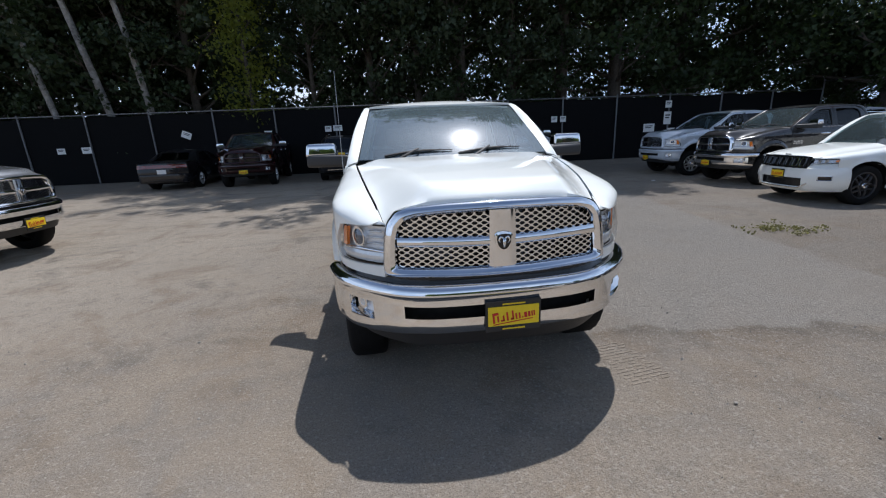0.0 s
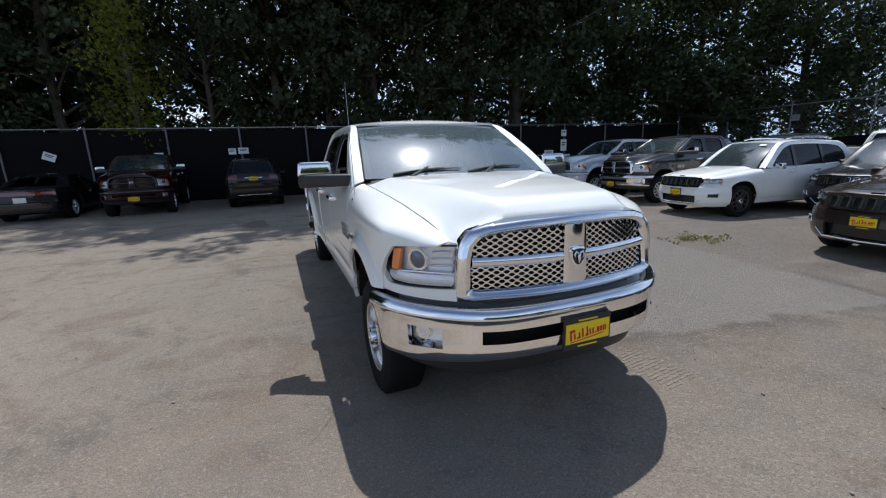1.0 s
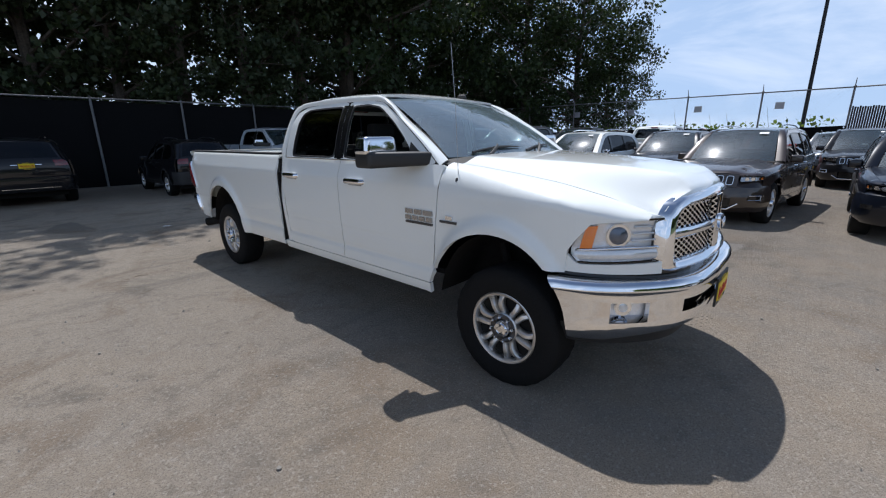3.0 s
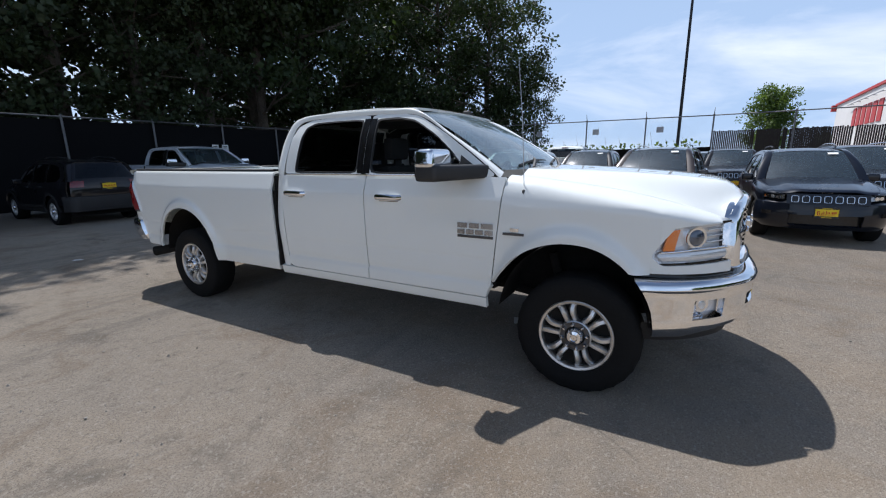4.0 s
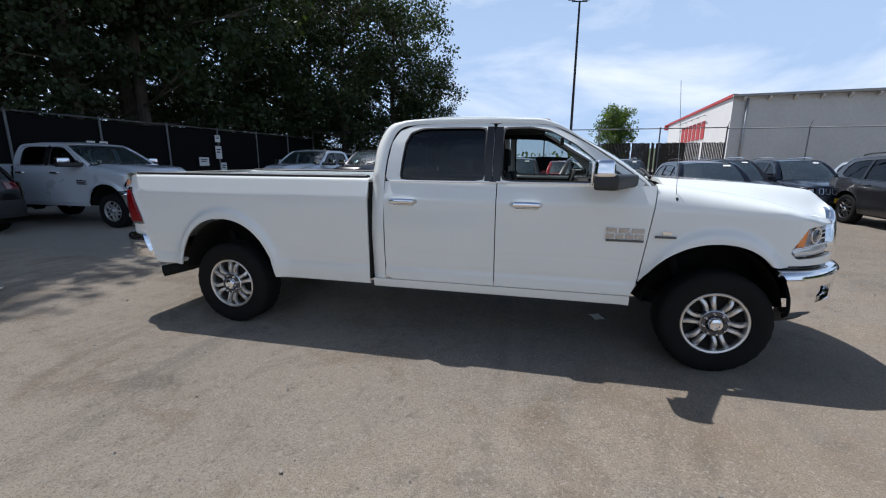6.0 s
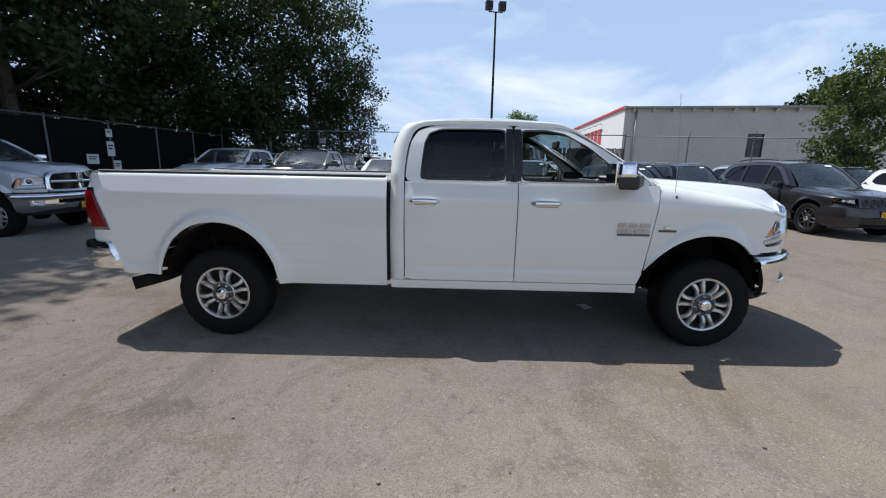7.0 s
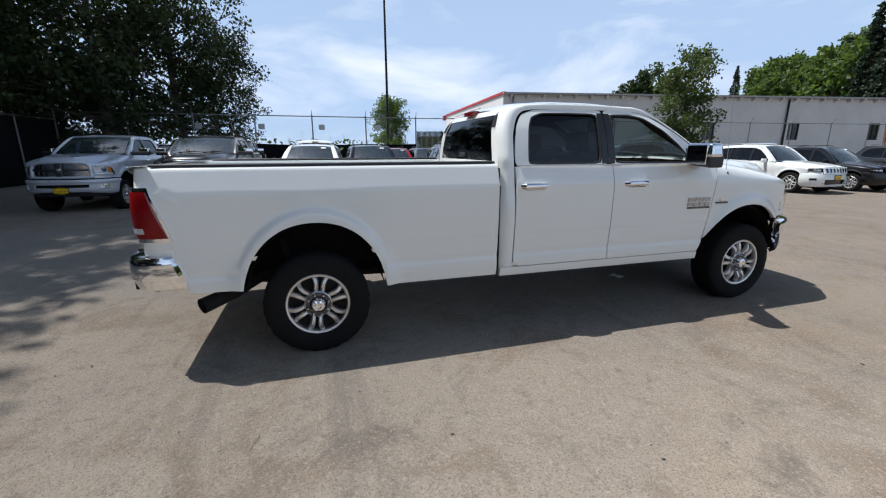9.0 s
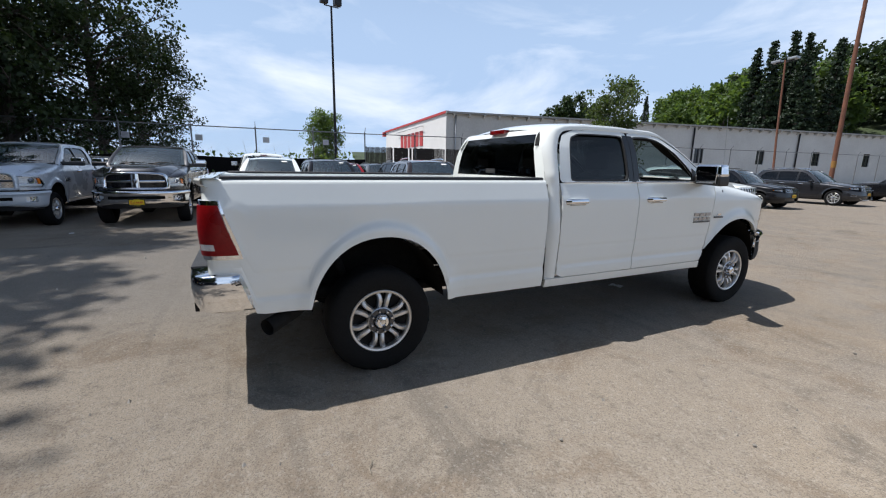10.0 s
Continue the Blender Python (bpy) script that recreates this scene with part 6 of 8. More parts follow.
    both("front_valance", lambda: inward_rim(sheet(valance_at, span(0, 1, 18), span(0, 1, 3)), 0.03, 0, 3), coat, car)

    def corner_at(t, v):
        a = Vector(lamp_pt(t, 1.0, -0.022 - 0.25 * max(0.0, -t))) + Vector((0, 0, 0.006))
        y = -0.815 + 0.20 * (max(t, -0.06) + 0.06) / 0.42
        b = Vector((-ease(edge_x, y) + 0.004, y, ease(edge_z, y) - 0.006))
        return a.lerp(b, v) + Vector((0, 0, 0.012 * math.sin(math.pi * v)))
    both("fender_corner", lambda: sheet(corner_at, span(-0.09, 0.36, 10), span(0, 1, 4)), coat, car, smooth=True)

    rows = [(-0.03, 0.848), (0.015, 0.852), (0.042, 0.842), (0.058, 0.820), (0.060, 0.796), (0.046, 0.776), (0.042, 0.730), (0.041, 0.700), (0.040, 0.655), (0.038, 0.622), (0.032, 0.585), (0.012, 0.553), (-0.03, 0.538)]

    def bump_pt(u, k):
        off, z = rows[k]
        a, ry, rz, zc = arches[0]
        q = (1 - (max(0.0, z - zc) / rz) ** 2.2) ** (1 / 2.2)
        reach = interp(plan_u_of_y, a - ry * q - 0.006)
        k_end = max(0.0, (abs(u) - 0.74) / 0.26)
        p = plan_pt(abs(u) * (0.81 + (reach - 0.81) * k_end), off + 0.022 * max(0.0, (abs(u) - 0.5) / 0.5) ** 2)
        x = p.x * math.copysign(1, u)
        dip = -0.06 * min(1.0, max(0.0, (abs(u) - 0.30) / 0.45)) * (k - 8) / 4 if k >= 9 else 0.0
        return (x, p.y, z + dip)

    slot_u, fog_u0, fog_u1 = 0.362, 0.556, 0.742

    def bump_hole(u, k):
        return (abs(u) < slot_u and 6 < k < 8) or (fog_u0 < abs(u) < fog_u1 and 6 < k < 9)
    keys = [e * q for e in (-1, 1) for q in (slot_u, fog_u0, fog_u1)]
    us = sorted([u for u in span(-1, 1, 80) if all(abs(u - q) > 0.011 for q in keys)] + keys)
    bm = sheet(bump_pt, us, list(range(len(rows))), drop=bump_hole)
    inward_rim(bm, 0.035, 0.2, 3, 0.72)
    part("front_bumper", bm, M_CHROME, car, "chrome front bumper", smooth="auto")
    part("bumper_intake", sheet(lambda x, z: (x, -0.925 + 0.22 * x * x, z), span(-0.57, 0.57, 10), span(0.58, 0.80, 3)), M_UNDER, car, "black lower intake")
    bm = sheet(lambda u, v: (lambda p: (p.x * math.copysign(1, u), p.y, 0.43 + 0.13 * v))(plan_pt(abs(u) * 0.80, -0.03 - 0.05 * (1 - v))), span(-1, 1, 40), span(0, 1, 3))
    part("air_dam", bm, M_PLASTIC, car, "black air dam", smooth="auto")
    part("bumper_gap", sheet(lambda u, v: (lambda p: (p.x * math.copysign(1, u), p.y, 0.82 + 0.10 * v))(plan_pt(abs(u) * 0.82, -0.028)), span(-1, 1, 40), span(0, 1, 2)), M_TRIM, car)
    for sx in (-1, 1):
        def fog_at(t, z, off):
            p = plan_pt(0.450 + 0.152 * t, off)
            return Vector((sx * p.x, p.y, z))
        fog = part("fog_lamp", sheet(lambda t, z: fog_at(t, z, -0.012), span(-0.05, 1.05, 8), span(0.60, 0.76, 4)), M_REFLECT, car, "chrome-lined fog lamp recess", smooth=True)
        part("fog_lip", sheet(lambda t, v: fog_at(t, 0.618 + 0.020 * v, 0.046 - 0.058 * v), span(0.02, 1.0, 6), span(0, 1, 3)), M_CHROME, fog, "bright chrome lower lip", smooth=True)
        c, d = fog_at(0.62, 0.690, -0.010), (fog_at(0.62, 0.690, 0.03) - fog_at(0.62, 0.690, 0.0)).normalized()
        part("fog_surround", tube([c - d * 0.004, c + d * 0.016, c + d * 0.020, c + d * 0.008], [0.050, 0.048, 0.044, 0.038], 20, cap=False), M_CHROME, fog, smooth="auto")
        part("fog_bulb", tube([c, c + d * 0.014, c + d * 0.022], [0.038, 0.034, 0.020], 16), M_LENSSOLID, fog, smooth="auto")
    dealer_plate(car, -1.010, 0.652 if hero else 0.585, 0.04 if hero else 0.0)
    for a, b in ((-0.74, -0.04), (0.02, 0.72)):
        wiper = part("wiper", tube([screen(a + (b - a) * q, 0.035 + 0.055 * q + 0.03 * math.sin(math.pi * q), 0.012) for q in span(0, 1, 6)], [0.010] * 5 + [0.006, 0.004], 6), M_PLASTIC, car, smooth="auto")
        part("wiper_arm", tube([screen(a + 0.16, -0.02, 0.02), screen(a + 0.30, 0.06, 0.04), screen((a + b) / 2, 0.10, 0.034)], [0.016, 0.011, 0.007], 6), M_PLASTIC, wiper, smooth="auto")

    # --- inside the cab ---
    bm = bmesh.new()
    add_box(bm, (-0.86, 0.60, 0.62), (0.86, 2.72, 0.66))
    part("cab_floor", bm, M_INTERIOR, car)
    bm = bmesh.new()
    got = add_box(bm, (-0.84, 0.56, 1.0), (0.84, 1.0, 1.43))
    bmesh.ops.bevel(bm, geom=bm.edges[:], offset=0.06, segments=2, profile=0.6, affect="EDGES")
    part("dashboard", bm, M_INTERIOR, car, smooth="auto")
    part("headliner", sheet(lambda s, v: (s * 0.70, 1.34 + 1.28 * v, 1.905), span(-1, 1, 2), span(0, 1, 2)), M_INTERIOR, car)

    def seat(x, y, w):
        bm = bmesh.new()
        add_box(bm, (x - w / 2, y - 0.45, 0.82), (x + w / 2, y + 0.08, 0.98))
        add_box(bm, (x - w / 2, y, 0.95), (x + w / 2, y + 0.16, 1.52), Matrix.Translation((0, y, 0.9)) @ Matrix.Rotation(radians(-12), 4, "X") @ Matrix.Translation((0, -y, -0.9)))
        for hx in ([x] if w < 0.7 else [x - 0.45, x + 0.45]):
            add_box(bm, (hx - 0.13, y + 0.18, 1.55), (hx + 0.13, y + 0.28, 1.74))
            add_box(bm, (hx - 0.05, y + 0.2, 1.48), (hx + 0.05, y + 0.24, 1.56))
        bmesh.ops.bevel(bm, geom=bm.edges[:], offset=0.03, segments=2, profile=0.6, affect="EDGES")
        return bm
    part("seat", seat(-0.45, 1.52, 0.54), M_INTERIOR, car, smooth="auto")
    part("seat", seat(0.45, 1.52, 0.54), M_INTERIOR, car, smooth="auto")
    part("rear_bench", seat(0.0, 2.35, 1.5), M_INTERIOR, car, smooth="auto")
    bm = bmesh.new()
    m = Matrix.Translation((0.42, 1.08, 1.34)) @ Matrix.Rotation(radians(-68), 4, "X")
    add_tube(bm, [m @ Vector((0.185 * math.cos(a), 0.185 * math.sin(a), 0)) for a in span(0, 2 * math.pi, 24)], 0.016, 8, cap=False)
    for a in (0.1, math.pi - 0.1, -math.pi / 2):
        add_tube(bm, [m @ Vector((0, 0, -0.03)), m @ Vector((0.18 * math.cos(a), 0.18 * math.sin(a), 0))], 0.018, 6)
    part("steering_wheel", bm, M_INTERIOR, car, smooth=True)
    part("inside_mirror", box((-0.11, 1.16, 1.76), (0.11, 1.19, 1.83)), M_PLASTIC, car, bevel=0.012)
    for sx in (-1, 1):
        bm = box((sx * 0.86 - 0.03, 0.75, 0.65), (sx * 0.86 + 0.03, 2.6, 1.41))
        part("door_card", bm, M_INTERIOR, car)

    # --- chassis, arches, wheels ---
    bm = bmesh.new()
    for sx in (-1, 1):
        add_box(bm, (sx * 0.42 - 0.05, -0.75, 0.50), (sx * 0.42 + 0.05, bed_end, 0.64))
    for y in (-0.6, 0.9, 2.0, 3.0, bed_end - 0.7, bed_end - 0.1):
        add_box(bm, (-0.42, y, 0.52), (0.42, y + 0.08, 0.60))
    add_box(bm, (-0.30, -0.55, 0.50), (0.30, 1.2, 0.95))
    add_box(bm, (-0.56, -0.70, 0.55), (0.56, -0.62, 1.15))
    add_box(bm, (-0.68, -0.56, 0.60), (0.68, -0.53, 1.16))
    add_box(bm, (0.48, 2.0, 0.42), (0.78, 3.3, 0.62))
    add_box(bm, (-0.60, 0.72, 0.52), (0.60, 2.72, 0.60))
    part("chassis", bm, M_UNDER, car)
    # added dark filler stands in for shade between cab and bed
    bm = box((-0.972, 2.7905, 0.56), (0.972, 2.8105, 1.28))
    add_box(bm, (-0.945, 2.7905, 1.281), (0.945, 2.8105, 1.42))
    part("cab_gap_seal", bm, M_UNDER, car)
    for y in (0.0, rear_axle):
        bm = tube([(-0.74, y, R), (0.74, y, R)], 0.055, 10)
        add_tube(bm, [(-0.16, y, R), (-0.08, y, R), (0.08, y, R), (0.16, y, R)], [0.06, 0.16, 0.16, 0.06], 12)
        part("axle", bm, M_UNDER, car, smooth="auto")
        for sx in (-1, 1):
            part("spring", tube([(sx * 0.56, y - 0.6, 0.55), (sx * 0.56, y, R + 0.06), (sx * 0.56, y + 0.6, 0.55)], 0.03, 6), M_UNDER, car)
            part("shock_absorber", tube([(sx * 0.62, y + 0.12, R), (sx * 0.58, y + 0.26, 0.86)], 0.033, 8), M_UNDER, car)
    part("propeller_shaft", tube([(0, 0.9, 0.5), (0, rear_axle - 0.1, R + 0.02)], 0.05, 10), M_UNDER, car)
    bm = tube([(-0.30, 1.2, 0.48), (-0.45, rear_axle - 0.8, 0.50), (-0.62, rear_axle + 0.42, 0.58), (-0.80, rear_axle + 0.60, 0.515), (-0.97, rear_axle + 0.80, 0.475)], [0.045, 0.05, 0.05, 0.052, 0.058], 12, cap=False)
    part("exhaust_pipe", bm, M_UNDER, car, "dark exhaust tailpipe", smooth=True)
    for yc, ry, rz, zc in arches:
        def liner():
            def at(x, a):
                return (x, yc - (ry - 0.012) * math.cos(a), zc + (rz - 0.012) * math.copysign(abs(math.sin(a)) ** (1 / 1.1), math.sin(a)))
            bm = sheet(at, [-0.955, -0.80, -0.60, -0.50], span(0.18, math.pi - 0.18, 24))
            inner = [v for v in bm.verts if abs(v.co.x + 0.50) < 1e-4]
            c = bm.verts.new((-0.50, yc, zc))
            inner.sort(key=lambda v: math.atan2(v.co.z - zc, v.co.y - yc))
            for a, b in zip(inner, inner[1:]):
                if (a.co - b.co).length < 0.3:
                    bm.faces.new((a, b, c))
            return bm
        both("wheel_arch_liner", liner, M_UNDER, car, smooth=True)
    for y in (0.0, rear_axle):
        for sx in (-1, 1):
            wheel(car, sx * 0.838, y, R, rim_r, 0.275, style, sx, M_ALLOY, lugs)
    return car


def build_wagon(name, label, category, coat, S):
    """A closed car (sport utility or saloon) from a table of its lines."""
    car = empty(name)
    tagged(car, label, category)
    hw, R, axle = S["half_width"], S["tyre"], S["axle"]
    belt_t, side_t, plan = S["belt"], S["side"], smooth_line([(-S["plan"][1][0], S["plan"][1][1])] + list(S["plan"]))[8:]
    arches = [(0.0, S["arch"], S["arch"] * 1.0, R), (axle, S["arch"], S["arch"] * 1.0, R)]
    y_end = S["tail"][-1][0]
    arch_mat = M_PLASTIC if S.get("cladding") else coat

    def plan_pt(u, off=0.0):
        c = [(a, b, 0) for a, b in plan]
        p, q = curve_at(c, min(u, 0.985)), curve_at(c, min(u, 0.985) + 0.012)
        d = (q - p).normalized()
        return curve_at(c, u) + Vector((d.y, -d.x, 0)) * off

    px = sorted((plan_pt(u).y, plan_pt(u).x) for u in span(0, 1, 60))

    def width(y, z):
        w = hw + ease(side_t, z)
        if y < plan[-1][1]:
            w += min(0.0, interp(px, y) - plan[-1][0])
        t = max(0.0, (y - (y_end - 0.55)) / 0.55)
        w -= 0.10 * t ** 2.2
        for yc, ry, rz, zc in arches:
            r = math.hypot((y - yc) / ry, (z - zc) / rz)
            if r < 1.6:
                w += 0.022 * math.exp(-((r - 1.0) / 0.12) ** 2)
        return w

    def panel(y0, y1, low, top, rows=10, step=0.09):
        def at(y, v):
            zb = max([low] + [arch_z(y, *a) for a in arches])
            z = zb + (top(y) - zb) * v
            return (-width(y, z), y, z)
        return inward_rim(sheet(at, arch_columns(y0, y1, arches, step), span(0, 1, rows)), 0.025, 0.3, axle)

    def belt(y):
        return ease(belt_t, y)
    d0, d1, d2 = S["doors"]
    low = S["sill"]
    hood_y = S["cowl"][0]
    hood_edge = S["hood_edge"]
    lamp_u0, lamp_u1 = S["lamp_u"]
    lamp_y = plan_pt(lamp_u1).y
    lz0, lz1 = S["lamp_z"]

    def fender():
        y_front = plan_pt(lamp_u0 + 0.02).y
        ys = sorted(set(arch_columns(y_front, d0 - 0.004, arches[:1], 0.07) + [lamp_y - 0.004, lamp_y + 0.006]))

        def at(y, v):
            if y < lamp_y:
                zb = lz1 + 0.004
            else:
                zb = max(S["bumper_top"] if y < -S["arch"] * 0.7 else low, arch_z(y, *arches[0]))
            xe, ze = ease([(a, b) for a, b, c in hood_edge], y), ease([(a, c) for a, b, c in hood_edge], y)
            zs = max(zb + 0.003, min(ze - 0.05, belt(y) - 0.10))
            if v <= 0.6:
                z = zb + (zs - zb) * v / 0.6
                return (-width(y, z), y, z)
            t = (v - 0.6) / 0.4
            a, c, b = Vector((-width(y, zs), y, zs)), Vector((-width(y, zs) + 0.02, y, ze - 0.01)), Vector((-xe, y, ze))
            return a * (1 - t) ** 2 + c * 2 * t * (1 - t) + b * t * t
        return inward_rim(sheet(at, ys, span(0, 0.6, 7) + span(0.6, 1, 5)[1:]), 0.02, 0.3, 2)
    both("front_fender", fender, coat, car)
    both("front_door", lambda: panel(d0, d1 - 0.004, low + 0.06, belt), coat, car)
    both("rear_door", lambda: panel(d1 + 0.004, d2 - 0.004, low + 0.06, belt), coat, car)
    both("rear_quarter", lambda: panel(d2 + 0.004, y_end - 0.12, S["rear_low"], belt), coat, car)
    both("sill", lambda: panel(S["arch"] * 0.99, axle - S["arch"] * 0.99, low - 0.06, lambda y: low + 0.052, rows=3), arch_mat, car)
    if S.get("cladding"):
        for yc, ry, rz, zc in arches:
            def lip():
                def at(a, t):
                    y, z = yc - (ry + 0.05 * t) * math.cos(a), zc + (rz + 0.05 * t) * math.sin(a)
                    return (-width(y, z) - 0.006, y, z)
                return inward_rim(sheet(at, span(0.02, math.pi - 0.02, 22), [0, 0.5, 1]), 0.03, 0, axle)
            both("arch_lip", lip, M_PLASTIC, car)

    # hood
    def hood(s, v):
        y0 = S["hood_front"] + 0.10 * abs(s) ** 2.2
        y = y0 + (hood_y - 0.02 - y0) * v
        xe, ze = ease([(a, b) for a, b, c in hood_edge], y), ease([(a, c) for a, b, c in hood_edge], y)
        t = max(0.0, min(1.0, (abs(s) - 0.55) / 0.3))
        z = ze + S["hood_crown"] * (1 - 0.7 * t * t * (3 - 2 * t) - 0.3 * abs(s) ** 3) - (0.02 if v < 0.03 else 0.0)
        return (s * (xe - 0.004), y, z)
    part("hood", inward_rim(sheet(hood, span(-1, 1, 24), [0, 0.03] + span(0.08, 1, 14)), 0.025, 0.3, 2), coat, car, smooth="auto")
    (cy, cz), (ty, tz) = S["cowl"], S["screen_top"]
    wb, wt = S["screen_w"]

    def screen(s, v):
        y = (cy - 0.10 + 0.12 * s * s) * (1 - v) + (ty - 0.05 + 0.06 * s * s) * v - 0.03 * math.sin(math.pi * v)
        z = cz * (1 - v) + (tz + 0.012 * (1 - s * s)) * v + 0.018 * math.sin(math.pi * v)
        return (s * (wb + (wt - wb) * v), y, z)
    part("windscreen", sheet(screen, span(-1, 1, 16), span(0, 1, 8)), M_CARSCREEN, car, smooth=True).visible_shadow = False
    part("cowl", sheet(lambda s, v: (s * (wb + 0.05), cy - 0.10 + 0.12 * s * s - 0.06 + 0.1 * v, cz - 0.012 + 0.006 * v), span(-1, 1, 8), [0, 1]), M_PLASTIC, car)

    # greenhouse
    gh_t = S["greenhouse"]

    def gh_pt(y, z):
        t = max(0.0, (y - (y_end - 1.0)) / 1.0)
        return (-(interp(gh_t, z) - 0.06 * t * t), y, z)
    outer, inner = S["upper"], S["glass"]
    both("side_frame", lambda: ring_between(loop_of(outer, 4), loop_of(inner, 4), gh_pt), coat, car)
    for o in both("side_window", lambda: fill_loop(loop_of(inner, 4), gh_pt, 0.015), M_TINT, car):
        o.visible_shadow = False
    for py, pw in S["pillars"]:
        z0, z1 = belt(py) + 0.012, interp(S["glass_top"], py)
        both("pillar_trim", lambda: inward_rim(sheet(lambda y, z: (gh_pt(y, z)[0] - 0.003, y, z), [py - pw, py, py + pw], span(z0, z1, 4)), 0.008, 0, axle), M_TRIM, car)
    both("window_moulding", lambda: tube([Vector(gh_pt(y, belt(y) + 0.006)) + Vector((-0.004, 0, 0)) for y in span(inner[0][0], S["belt_end"], 10)], 0.008, 6), M_CHROME if S.get("bright") else M_TRIM, car)
    roof_line = S["roof"]
    edge_w = S["roof_w"]

    def roof(s, v):
        y = (ty - 0.05 + 0.06 * s * s) + (S["tail"][0][0] - ty + 0.05 - 0.06 * s * s) * v
        return (s * ease(edge_w, y), y, ease(roof_line, y) - 0.03 * s * s - 0.02 * s ** 6)
    part("roof", inward_rim(sheet(roof, span(-1, 1, 18), span(0, 1, 18)), 0.02, 0.5, axle), coat, car, smooth="auto")
    rails = S["rails"]

    def rail(u, v):
        e, r = curve_at([Vector(gh_pt(*a)) for a, b in rails], u), curve_at([Vector((-b[0], b[1], b[2])) for a, b in rails], u)
        p = e.lerp(r, v)
        return p + Vector((-0.8, 0, 0.7)).normalized() * 0.018 * math.sin(math.pi * v)
    both("roof_pillar", lambda: inward_rim(sheet(rail, span(0, 1, 40), span(0, 1, 4)), 0.012, 0.5, axle), coat, car)
    if S.get("roof_bars"):
        both("roof_bar", lambda: tube([(-ease(edge_w, y) + 0.07, y, ease(roof_line, y) + (0.025 if k in (0, 7) else 0.045)) for k, y in enumerate(span(ty + 0.35, S["tail"][0][0] - 0.25, 7))], 0.016, 6), M_CHROME if S.get("bright") else M_PLASTIC, car)

    # tail
    tail, tw = S["tail"], S["tail_w"]

    def back(s, u):
        c = curve_at([(a, b, 0) for a, b in tail], u)
        w = interp(tw, u * (len(tail) - 1))
        return (s * w, c.x - 0.05 * s * s - 0.04 * s ** 6, c.y - 0.01 * s * s)
    n = len(tail) - 1
    ga, gb = (k / n for k in S["tail_glass"])
    part("rear_glass", sheet(back, span(-0.88, 0.88, 14), span(ga, gb, 6)), M_TINT, car, smooth=True).visible_shadow = False
    us = sorted(set(span(0, 1, 24) + [ga, gb]))
    part("tailgate", sheet(back, span(-1, -0.88, 2) + span(-0.88, 0.88, 14)[1:] + span(0.88, 1, 2)[1:], us, drop=lambda s, u: abs(s) < 0.88 and ga < u < gb), coat, car, smooth="auto")
    rb0, rb1 = S["rear_bumper"]

    def rear_bumper(u, k):
        off, z = ((0.0, rb1), (0.03, rb1 - 0.015), (0.04, (rb0 + rb1) / 2), (0.02, rb0 + 0.02), (-0.05, rb0))[k]
        w = width(y_end - 0.5, 0.7)
        a = abs(u)
        x = math.copysign(min(w, w * (1.12 * a if a < 0.8 else 0.896 + (a - 0.8) * 0.55)), u) if a < 0.98 else math.copysign(w, u)
        y = y_end + 0.03 + off - (0.75 * max(0, a - 0.68) ** 1.5 / 0.32 ** 1.5 * 0.5)
        return (x, y, z)
    part("rear_bumper", inward_rim(sheet(rear_bumper, span(-1, 1, 28), list(range(5))), 0.02, 0, axle), M_PLASTIC if S.get("cladding") else coat, car, smooth="auto")
    ls0, ls1, lw = S["tail_lamp"]

    def tail_lamp():
        bm = sheet(lambda s, u: Vector(back(-(1.0 - lw * s), u)) + Vector((-0.006, 0.014, 0)), span(0, 1, 6), span(ls0 / n, ls1 / n, 5))
        return inward_rim(bm, 0.02, 0, axle)
    both("tail_lamp", tail_lamp, M_REDLENS, car, "red tail lamp")
    if S.get("lamp_bar"):
        part("tail_lamp_bar", sheet(lambda s, u: Vector(back(s, u)) + Vector((0, 0.012, 0)), span(-0.6, 0.6, 8), span(ls0 / n, ls1 / n, 2)), M_REDLENS, car, "red full-width tail lamp bar")
    else:
        u_plate = S["plate_u"] / n
        part("garnish", sheet(lambda s, u: Vector(back(s, u)) + Vector((0, 0.012, 0)), span(-0.36, 0.36, 6), span(u_plate - 0.05, u_plate - 0.03, 2)), M_CHROME if S.get("bright") else coat, car)
    pb = back(0, S["plate_u"] / n)
    if S.get("white_plate"):
        part("licence_plate", box((-0.155, pb[1] + 0.01, pb[2] - 0.075), (0.155, pb[1] + 0.025, pb[2] + 0.075)), M_PAPER, car, "white plate with plain face")
    else:
        dealer_plate(car, pb[1] + 0.012, pb[2], 0.0, back=True)
    part("rear_reflector", box((-0.55, y_end + 0.055, rb0 + 0.09), (0.55, y_end + 0.072, rb0 + 0.105)), M_CHROME if S.get("bright") else M_PLASTIC, car)

    # front
    zb0, zb1 = S["bumper"]

    def bumper(u, k):
        f = k / 7
        z = zb1 + (zb0 - zb1) * f
        off = 0.02 + 0.035 * math.sin(math.pi * min(1, f * 1.15)) - (0.05 if k == 7 else 0)
        p = plan_pt(abs(u) * 0.80, off)
        return (math.copysign(p.x, u), p.y, z)
    hx, hk = S["intake"]
    part("front_bumper", inward_rim(sheet(bumper, span(-1, 1, 40), list(range(8)), drop=lambda u, k: abs(bumper(u, 3)[0]) < hx and hk[0] < k < hk[1]), 0.03, 0.2, 2, 0.6), coat, car, smooth="auto")
    part("intake", sheet(lambda x, z: (x, plan_pt(0).y + 0.03 + 0.25 * x * x, z), span(-hx - 0.05, hx + 0.05, 8), span(zb0 + 0.02, zb1 - 0.02, 2)), M_TRIM, car, "black lower intake")
